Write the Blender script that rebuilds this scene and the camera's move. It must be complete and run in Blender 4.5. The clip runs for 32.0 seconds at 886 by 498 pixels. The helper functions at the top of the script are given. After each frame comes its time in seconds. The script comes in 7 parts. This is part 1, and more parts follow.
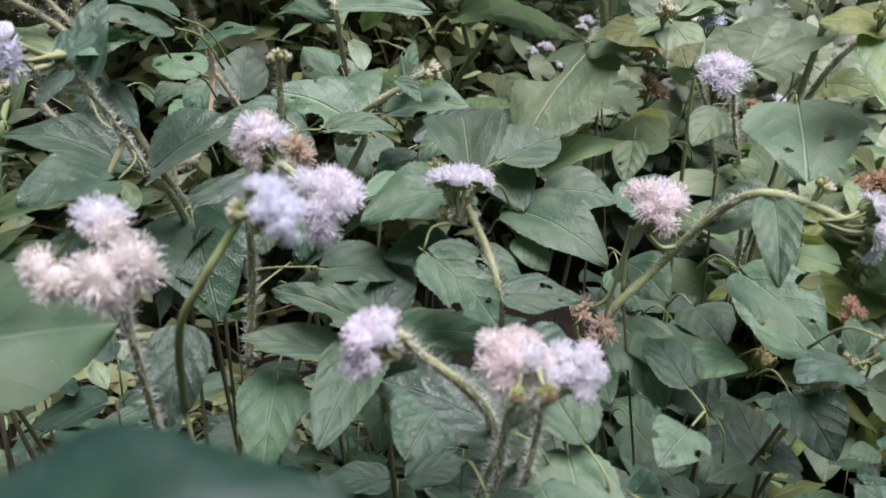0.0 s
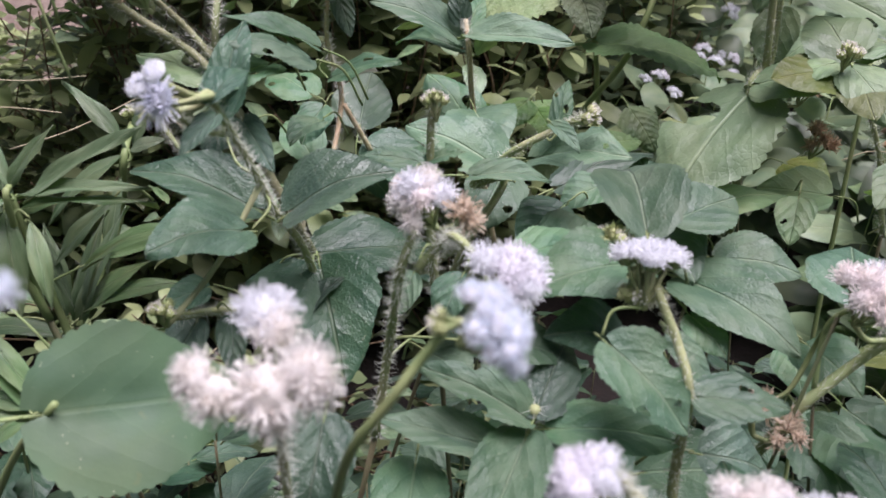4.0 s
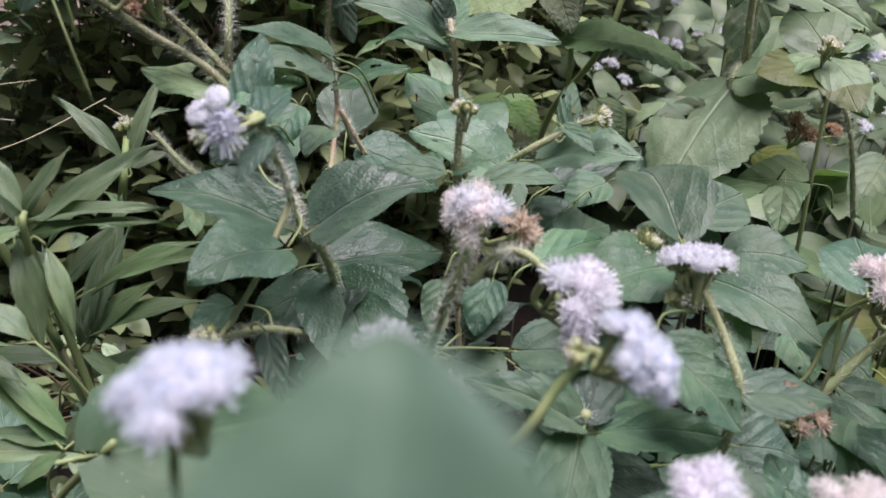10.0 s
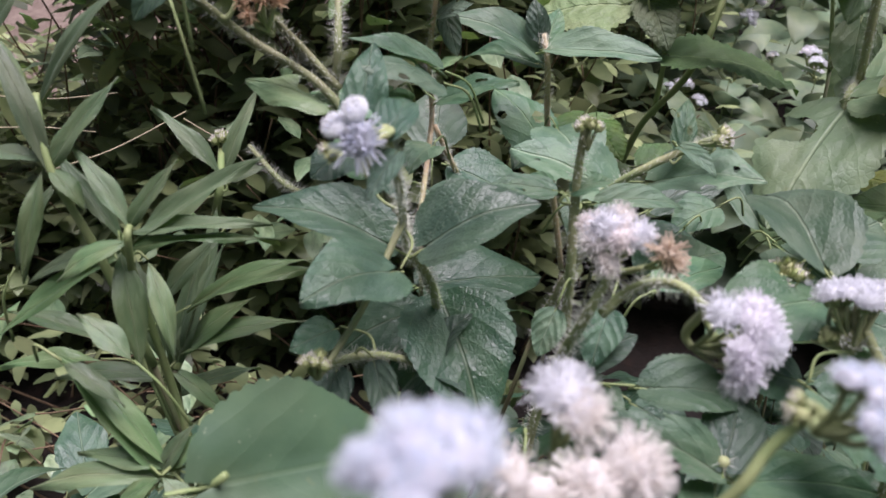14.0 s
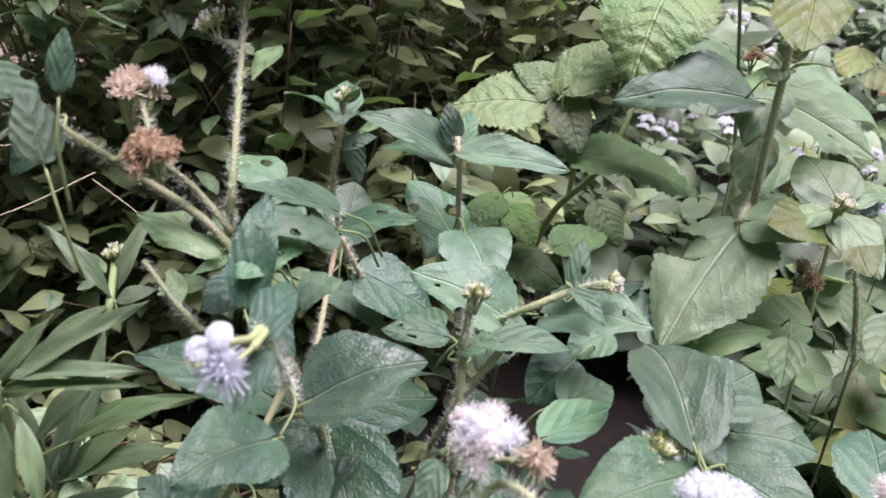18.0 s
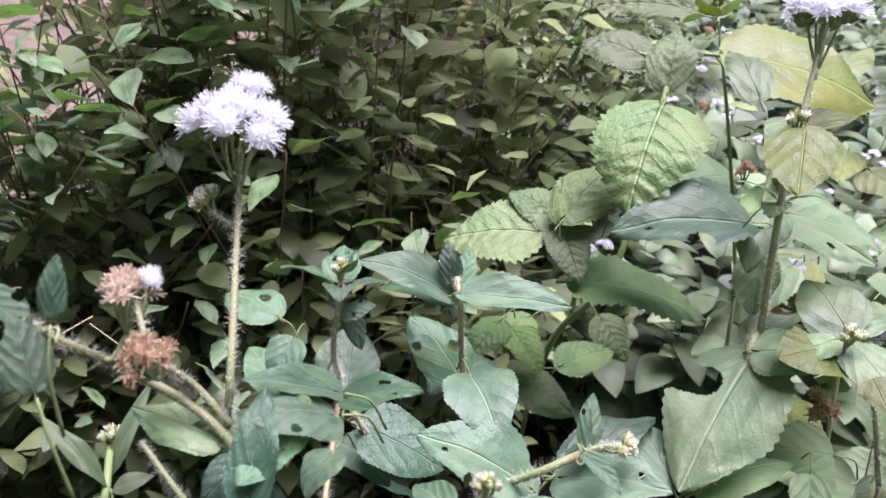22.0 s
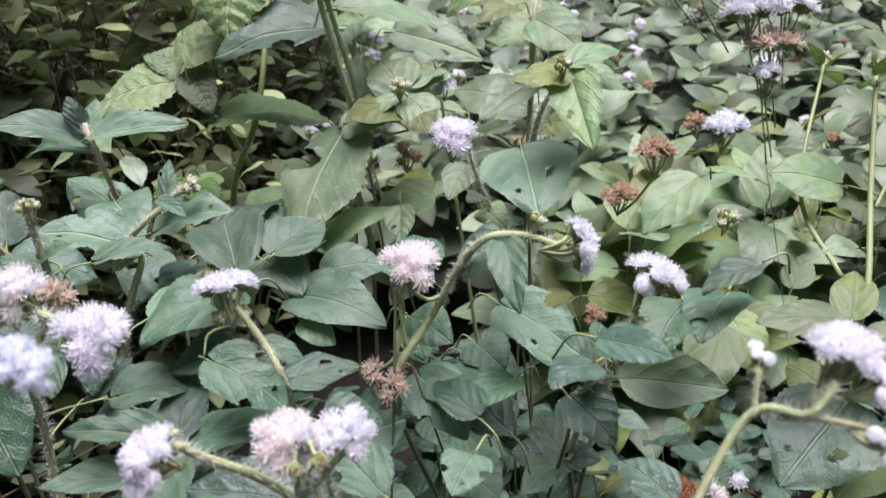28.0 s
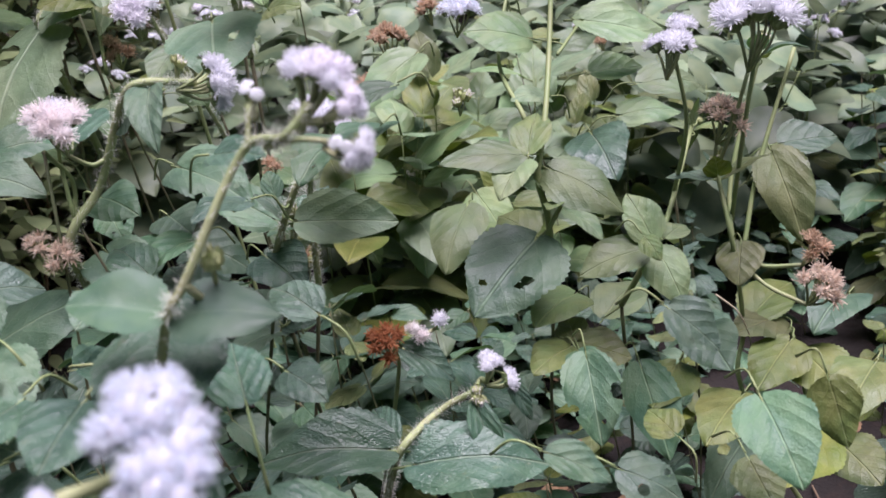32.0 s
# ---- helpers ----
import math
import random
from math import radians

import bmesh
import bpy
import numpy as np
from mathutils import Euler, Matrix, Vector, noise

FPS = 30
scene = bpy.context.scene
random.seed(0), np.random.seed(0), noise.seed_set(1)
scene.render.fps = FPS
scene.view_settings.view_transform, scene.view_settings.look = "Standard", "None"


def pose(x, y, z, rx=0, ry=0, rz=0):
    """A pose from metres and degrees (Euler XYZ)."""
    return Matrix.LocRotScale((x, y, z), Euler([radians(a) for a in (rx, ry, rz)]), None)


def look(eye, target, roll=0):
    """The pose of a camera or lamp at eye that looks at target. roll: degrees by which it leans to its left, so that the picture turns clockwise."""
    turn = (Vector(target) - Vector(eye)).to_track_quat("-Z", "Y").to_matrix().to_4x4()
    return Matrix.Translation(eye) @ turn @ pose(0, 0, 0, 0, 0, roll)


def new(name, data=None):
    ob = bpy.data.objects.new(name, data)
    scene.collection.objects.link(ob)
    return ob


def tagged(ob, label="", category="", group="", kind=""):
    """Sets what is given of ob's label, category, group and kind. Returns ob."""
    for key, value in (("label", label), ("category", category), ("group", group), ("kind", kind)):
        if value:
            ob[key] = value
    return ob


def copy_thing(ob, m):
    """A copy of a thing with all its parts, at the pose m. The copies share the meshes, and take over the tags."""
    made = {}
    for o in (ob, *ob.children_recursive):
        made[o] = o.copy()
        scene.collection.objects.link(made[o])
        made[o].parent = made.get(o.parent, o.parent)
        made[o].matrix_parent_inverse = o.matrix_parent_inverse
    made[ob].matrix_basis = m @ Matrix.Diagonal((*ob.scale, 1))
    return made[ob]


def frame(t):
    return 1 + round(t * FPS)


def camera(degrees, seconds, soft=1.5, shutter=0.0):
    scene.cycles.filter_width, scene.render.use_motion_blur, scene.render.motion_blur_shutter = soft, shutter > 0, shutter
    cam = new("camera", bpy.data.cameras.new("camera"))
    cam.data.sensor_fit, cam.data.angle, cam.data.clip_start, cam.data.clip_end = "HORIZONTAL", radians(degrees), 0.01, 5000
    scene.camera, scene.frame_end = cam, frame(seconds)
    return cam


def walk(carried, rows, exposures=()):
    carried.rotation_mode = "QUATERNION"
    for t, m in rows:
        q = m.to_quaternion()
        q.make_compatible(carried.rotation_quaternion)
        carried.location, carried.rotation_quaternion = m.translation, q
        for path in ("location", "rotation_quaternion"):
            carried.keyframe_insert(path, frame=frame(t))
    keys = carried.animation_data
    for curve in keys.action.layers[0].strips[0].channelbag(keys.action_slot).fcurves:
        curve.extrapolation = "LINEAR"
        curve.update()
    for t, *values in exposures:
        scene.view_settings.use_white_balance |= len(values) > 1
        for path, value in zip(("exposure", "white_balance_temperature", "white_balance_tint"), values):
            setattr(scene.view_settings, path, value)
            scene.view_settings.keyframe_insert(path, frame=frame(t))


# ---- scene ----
cam = camera(60.0, 32.0, soft=1.6)
cam.data.dof.use_dof, cam.data.dof.focus_distance, cam.data.dof.aperture_fstop = True, 0.38, 23.0
METRES, EYE, TILT, LEAN, TURN = 0.5, 0.42, -18.0, 0.0, 0.0
ROWS = [
    (0.0, 0.0, 0.0, 0.0, 0.0, 0.0, -0.0),
    (0.5, -0.0024, 0.0052, 0.0012, 0.09, 0.53, 0.23),
    (1.0, -0.0049, 0.0159, 0.0066, 1.03, 0.59, -0.26),
    (1.5, -0.0071, 0.0234, 0.0106, 1.89, 0.54, -0.84),
    (2.0, -0.0115, 0.0332, 0.0177, 2.81, 0.69, -1.57),
    (2.5, -0.0236, 0.0416, 0.0204, 3.68, 0.68, -2.03),
    (3.0, -0.0382, 0.047, 0.0275, 4.32, 0.78, -2.85),
    (3.5, -0.05, 0.0566, 0.0325, 4.94, 0.91, -3.27),
    (4.0, -0.0592, 0.0637, 0.034, 5.23, 0.85, -3.42),
    (4.5, -0.0624, 0.0659, 0.0369, 5.08, 1.04, -3.38),
    (6.5, -0.078, 0.0745, 0.0435, 4.57, 0.54, -2.18),
    (7.0, -0.0803, 0.0715, 0.0419, 4.13, 0.08, -1.48),
    (7.5, -0.0852, 0.0724, 0.0438, 4.07, 0.1, -1.71),
    (8.0, -0.0841, 0.0706, 0.0449, 3.78, 0.18, -1.66),
    (8.5, -0.0842, 0.0698, 0.0438, 3.63, -0.02, -1.44),
    (9.0, -0.0942, 0.0637, 0.0411, 2.19, -0.29, -0.23),
    (9.5, -0.111, 0.0579, 0.0434, 0.14, -0.21, -0.41),
    (10.0, -0.1219, 0.0598, 0.0464, 0.29, 0.01, -0.96),
    (10.5, -0.1258, 0.0629, 0.0462, 0.63, 0.31, -0.74),
    (11.0, -0.125, 0.0617, 0.0484, 0.49, 0.29, -0.97),
    (11.5, -0.1247, 0.0652, 0.0453, 0.95, 0.43, -0.48),
    (12.0, -0.1324, 0.0695, 0.0483, 1.43, 0.55, -0.81),
    (12.5, -0.1393, 0.0746, 0.0555, 1.55, 1.33, -1.42),
    (13.0, -0.1451, 0.0806, 0.0595, 2.65, 1.2, -2.29),
    (13.5, -0.1622, 0.0878, 0.0458, 3.8, 1.23, -2.19),
    (15.5, -0.1654, 0.0838, 0.0762, 3.04, 1.55, -3.86),
    (16.0, -0.1671, 0.0898, 0.0887, 3.5, 2.13, -5.07),
    (16.5, -0.1692, 0.0975, 0.1072, 4.11, 2.42, -6.6),
    (17.0, -0.1687, 0.1008, 0.1237, 4.2, 1.48, -6.7),
    (17.5, -0.1561, 0.0934, 0.1362, 1.3, 1.97, -6.29),
    (18.0, -0.1421, 0.0829, 0.1373, -1.26, 2.43, -4.63),
    (18.5, -0.1279, 0.0642, 0.1449, -3.37, 2.39, -3.26),
    (19.0, -0.1203, 0.0636, 0.1588, -4.51, 3.21, -2.64),
    (19.5, -0.1188, 0.0628, 0.1725, -4.17, 4.08, -3.03),
    (20.0, -0.1277, 0.0701, 0.1709, -3.21, 5.31, -1.19),
    (20.5, -0.1364, 0.0759, 0.1793, -2.58, 6.41, -1.42),
    (21.0, -0.1446, 0.0833, 0.1875, -1.69, 7.44, -1.6),
    (21.5, -0.1484, 0.0885, 0.1929, -1.16, 8.29, -1.69),
    (22.0, -0.1467, 0.0878, 0.1983, -0.99, 8.44, -1.83),
    (22.5, -0.144, 0.0764, 0.1915, -1.67, 7.81, -1.02),
    (23.0, -0.1415, 0.0657, 0.1865, -2.58, 7.42, -0.53),
    (23.5, -0.1307, 0.0461, 0.1758, -3.74, 6.84, -0.04),
    (24.0, -0.1133, 0.0298, 0.1676, -5.08, 6.54, 0.78),
    (24.5, -0.0947, 0.0149, 0.1524, -6.07, 6.16, 2.39),
    (26.5, -0.0286, -0.0188, 0.0787, -9.31, 4.85, 9.3),
    (27.0, -0.0064, -0.0308, 0.0644, -10.46, 4.43, 10.22),
    (27.5, 0.0241, -0.0514, 0.0329, -11.68, 3.66, 12.29),
    (28.0, 0.0427, -0.0558, 0.0028, -11.79, 3.35, 13.64),
    (28.5, 0.0595, -0.0623, -0.0288, -11.76, 3.37, 15.54),
    (29.0, 0.0683, -0.0868, -0.0431, -13.25, 2.28, 16.1),
    (29.5, 0.0823, -0.1073, -0.0637, -15.47, 0.65, 17.84),
    (30.0, 0.0971, -0.1118, -0.0793, -17.14, -0.52, 18.61),
    (30.5, 0.1145, -0.1047, -0.0972, -17.88, -0.83, 19.77),
    (31.0, 0.1255, -0.1059, -0.1112, -18.35, -1.46, 20.14),
    (31.5, 0.1476, -0.1033, -0.1272, -19.59, -1.89, 20.8),
    (32.0, 0.1595, -0.0901, -0.1279, -21.87, -2.33, 19.58),
]
EXPOSURES = [(0, 0.18, 6500, 9), (4, 0.30, 6500, 9), (9, 0.20, 6550, 8), (13, 0.18, 6550, 9), (16, 0.34, 6500, 11), (19, 0.72, 6400, 13),
             (23, 0.80, 6300, 15), (28, 0.50, 6380, 10), (32, 0.36, 6350, 16)]
walk(cam, [(t, pose(0, 0, EYE, TILT, LEAN, TURN) @ pose(METRES * x, METRES * y, METRES * z, 90 + pitch, roll, yaw)) for t, x, y, z, yaw, pitch, roll in ROWS], EXPOSURES)

# ---- light ----
world = bpy.data.worlds.new("sky")
scene.world = world
world.use_nodes = True
wn = world.node_tree.nodes
sky = wn.new("ShaderNodeTexSky")
sky.sky_type, sky.sun_disc = "NISHITA", False
sky.sun_elevation, sky.sun_rotation = radians(74), radians(139)
sky.air_density, sky.dust_density = 1.0, 3.0
wn["Background"].inputs[1].default_value = 0.04
world.node_tree.links.new(sky.outputs[0], wn["Background"].inputs[0])
sun_data = bpy.data.lights.new("sun", "SUN")
sun_data.energy, sun_data.angle, sun_data.color = 6.8, radians(48), (0.975, 0.893, 1.0)
sun = new("sun", sun_data)
sun.matrix_world = look((0.55, -0.22, 2.9), (0, 0.4, 0))

# ---- materials ----
def mat_nodes(name):
    m = bpy.data.materials.new(name)
    m.use_nodes = True
    nt = m.node_tree
    b = nt.nodes["Principled BSDF"]
    return m, nt, b


class Net:
    """Small helper for wiring node trees."""
    def __init__(self, nt):
        self.nt = nt

    def node(self, kind, operation="", interpolation_type="", feature=""):
        n = self.nt.nodes.new("ShaderNode" + kind)
        if operation:
            n.operation = operation
        if interpolation_type:
            n.interpolation_type = interpolation_type
        if feature:
            n.feature = feature
        return n

    def put(self, sock, value):
        if isinstance(value, bpy.types.NodeSocket):
            self.nt.links.new(value, sock)
        else:
            sock.default_value = value

    def math(self, op, a, b=0.0, c=0.0):
        n = self.node("Math", operation=op)
        for s, v in zip(n.inputs, (a, b, c)):
            self.put(s, v)
        return n.outputs[0]

    def step(self, v, lo, hi, out0=0.0, out1=1.0):
        n = self.node("MapRange", interpolation_type="SMOOTHSTEP")
        for s, x in zip(n.inputs, (v, lo, hi, out0, out1)):
            self.put(s, x)
        return n.outputs[0]

    def mix(self, f, a, b, blend="MIX"):
        n = self.node("Mix")
        n.data_type, n.blend_type = "RGBA", blend
        self.put(n.inputs[0], f)
        self.put(n.inputs[6], a)
        self.put(n.inputs[7], b)
        return n.outputs[2]

    def noise(self, vec, scale, detail=3.0, rough=0.55):
        n = self.node("TexNoise")
        if vec is not None:
            self.put(n.inputs["Vector"], vec)
        n.inputs["Scale"].default_value, n.inputs["Detail"].default_value, n.inputs["Roughness"].default_value = scale, detail, rough
        return n.outputs[0]


def rgba(c):
    return (*c, 1.0)


def leaf_material(name, base, light, dark, ribs=6.5, slant=0.75, gloss=0.5, vein=0.5, pucker=0.25, sheer=0.2, spots=0.3, netting=0.5):
    """A leaf skin: midrib and side ribs from the leaf's own coordinates, mottling, blemishes, puckered relief."""
    m, nt, b = mat_nodes(name)
    n = Net(nt)
    tc = n.node("TexCoord")
    info = n.node("ObjectInfo")
    sep = n.node("SeparateXYZ")
    n.put(sep.inputs[0], tc.outputs["Object"])
    u, av = sep.outputs[0], n.math("ABSOLUTE", sep.outputs[1])
    shift = n.node("VectorMath", operation="ADD")
    n.put(shift.inputs[0], tc.outputs["Object"])
    comb = n.node("CombineXYZ")
    rnd = n.math("MULTIPLY", info.outputs["Random"], 37.0)
    for s in comb.inputs:
        n.put(s, rnd)
    n.put(shift.inputs[1], comb.outputs[0])
    wob = n.noise(shift.outputs[0], 5.0, 2.0)
    ph = n.math("MULTIPLY", n.math("SUBTRACT", u, n.math("ADD", n.math("MULTIPLY", av, slant * 0.75), n.math("MULTIPLY", n.math("MULTIPLY", av, av), slant * 0.9))), ribs)
    ph = n.math("ADD", ph, n.math("MULTIPLY", wob, 0.45))
    fr = n.math("ABSOLUTE", n.math("SUBTRACT", n.math("FRACT", ph), 0.5))
    side = n.math("MULTIPLY", n.step(fr, 0.0, 0.042, 1.0, 0.0), n.step(av, 0.1, 0.42, 1.0, 0.3))
    mid = n.step(av, 0.006, 0.022, 1.0, 0.0)
    veins = n.math("MAXIMUM", n.math("MULTIPLY", side, 0.38), n.math("MULTIPLY", mid, 1.2))
    vor = n.node("TexVoronoi", feature="DISTANCE_TO_EDGE")
    n.put(vor.inputs["Vector"], shift.outputs[0])
    vor.inputs["Scale"].default_value = 24.0
    net = n.step(vor.outputs[0], 0.0, 0.2, 1.0, 0.0)
    quilt = n.math("MULTIPLY", n.noise(shift.outputs[0], 17.0, 1.0), n.step(n.noise(shift.outputs[0], 3.1, 1.0), 0.35, 0.62, 0.3, 1.2))
    big = n.noise(shift.outputs[0], 2.6, 3.0)
    fine = n.noise(shift.outputs[0], 40.0, 3.0)
    col = n.mix(n.step(big, 0.35, 0.68), rgba(dark), rgba(base))
    col = n.mix(n.math("MULTIPLY", n.step(fine, 0.45, 0.75), 0.08 * netting), col, rgba(light))
    col = n.mix(n.math("MULTIPLY", net, 0.05 * netting), col, rgba(light))
    col = n.mix(n.math("MULTIPLY", veins, vein), col, rgba(light))
    blot = n.noise(shift.outputs[0], 11.0, 1.0)
    col = n.mix(n.math("MULTIPLY", n.step(blot, 0.7, 0.78), spots * 0.4), col, (0.22, 0.2, 0.1, 1))
    dots = n.node("TexVoronoi", feature="F1")
    n.put(dots.inputs["Vector"], shift.outputs[0])
    dots.inputs["Scale"].default_value = 21.0
    fleck = n.math("MULTIPLY", n.step(dots.outputs["Distance"], 0.09, 0.15, 1.0, 0.0), n.step(n.noise(shift.outputs[0], 4.5, 2.0), 0.52, 0.62))
    col = n.mix(n.math("MULTIPLY", fleck, spots * 1.2), col, (0.42, 0.44, 0.34, 1))
    hsv = n.node("HueSaturation")
    n.put(hsv.inputs["Color"], col)
    n.put(hsv.inputs["Value"], n.step(info.outputs["Random"], 0.0, 1.0, 0.72, 1.30))
    n.put(hsv.inputs["Saturation"], n.step(n.math("FRACT", n.math("MULTIPLY", info.outputs["Random"], 7.3)), 0.0, 1.0, 0.95, 1.25))
    drift = n.step(n.noise(shift.outputs[0], 1.8, 2.0), 0.34, 0.66, -0.016, 0.016)
    n.put(hsv.inputs["Hue"], n.math("ADD", drift, n.step(n.math("FRACT", n.math("MULTIPLY", info.outputs["Random"], 13.7)), 0.0, 1.0, 0.484, 0.505)))
    out = hsv.outputs[0]
    n.put(b.inputs["Base Color"], out)
    n.put(b.inputs["Roughness"], n.step(big, 0.3, 0.7, gloss - 0.02, gloss + 0.18))
    b.inputs["Specular IOR Level"].default_value = 0.5
    b.inputs["Sheen Weight"].default_value, b.inputs["Sheen Roughness"].default_value = 0.08, 0.45
    b.inputs["Sheen Tint"].default_value = (0.85, 0.92, 1.0, 1)
    hgt = n.math("ADD", n.math("MULTIPLY", n.math("POWER", n.math("MULTIPLY", fr, 2.0), 0.6), -0.5 * pucker), n.math("MULTIPLY", net, -0.03 * netting))
    hgt = n.math("ADD", hgt, n.math("MULTIPLY", quilt, 0.11 * netting * netting))
    hgt = n.math("ADD", hgt, n.math("MULTIPLY", n.noise(shift.outputs[0], 4.0, 1.5), 0.22 * netting))
    hgt = n.math("ADD", hgt, n.math("MULTIPLY", fine, 0.015))
    hgt = n.math("ADD", hgt, n.math("MULTIPLY", mid, -0.25 * netting))
    bump = n.node("Bump")
    bump.inputs["Strength"].default_value, bump.inputs["Distance"].default_value = 0.95, 0.0026
    n.put(bump.inputs["Height"], hgt)
    n.put(b.inputs["Normal"], bump.outputs[0])
    tr = n.node("BsdfTranslucent")
    n.put(tr.inputs[0], n.mix(1.0, out, (1.25, 1.5, 0.55, 1), "MULTIPLY"))
    n.put(tr.inputs["Normal"], bump.outputs[0])
    ms = n.node("MixShader")
    ms.inputs[0].default_value = sheer
    nt.links.new(b.outputs[0], ms.inputs[1])
    nt.links.new(tr.outputs[0], ms.inputs[2])
    nt.links.new(ms.outputs[0], nt.nodes["Material Output"].inputs[0])
    return m


def plain_material(name, base, other, scale, rough=0.7, bump=0.3, sheer=0.0, world_size=True, dist=0.001, vary=(0.82, 1.15)):
    """A grainy surface of two colours."""
    m, nt, b = mat_nodes(name)
    n = Net(nt)
    tc = n.node("TexCoord")
    geo = n.node("NewGeometry")
    vec = geo.outputs["Position"] if world_size else tc.outputs["Object"]
    f1, f2 = n.noise(vec, scale, 5.0, 0.6), n.noise(vec, scale * 7, 3.0)
    col = n.mix(n.step(f1, 0.32, 0.68), rgba(base), rgba(other))
    hsv = n.node("HueSaturation")
    n.put(hsv.inputs["Color"], col)
    n.put(hsv.inputs["Value"], n.step(geo.outputs["Random Per Island"], 0.0, 1.0, *vary))
    n.put(b.inputs["Base Color"], hsv.outputs[0])
    b.inputs["Roughness"].default_value = rough
    b.inputs["Specular IOR Level"].default_value = 0.3
    bp = n.node("Bump")
    bp.inputs["Strength"].default_value, bp.inputs["Distance"].default_value = bump, dist
    n.put(bp.inputs["Height"], n.math("ADD", f1, n.math("MULTIPLY", f2, 0.5)))
    n.put(b.inputs["Normal"], bp.outputs[0])
    if sheer:
        tr = n.node("BsdfTranslucent")
        n.put(tr.inputs[0], hsv.outputs[0])
        ms = n.node("MixShader")
        ms.inputs[0].default_value = sheer
        nt.links.new(b.outputs[0], ms.inputs[1])
        nt.links.new(tr.outputs[0], ms.inputs[2])
        nt.links.new(ms.outputs[0], nt.nodes["Material Output"].inputs[0])
    return m


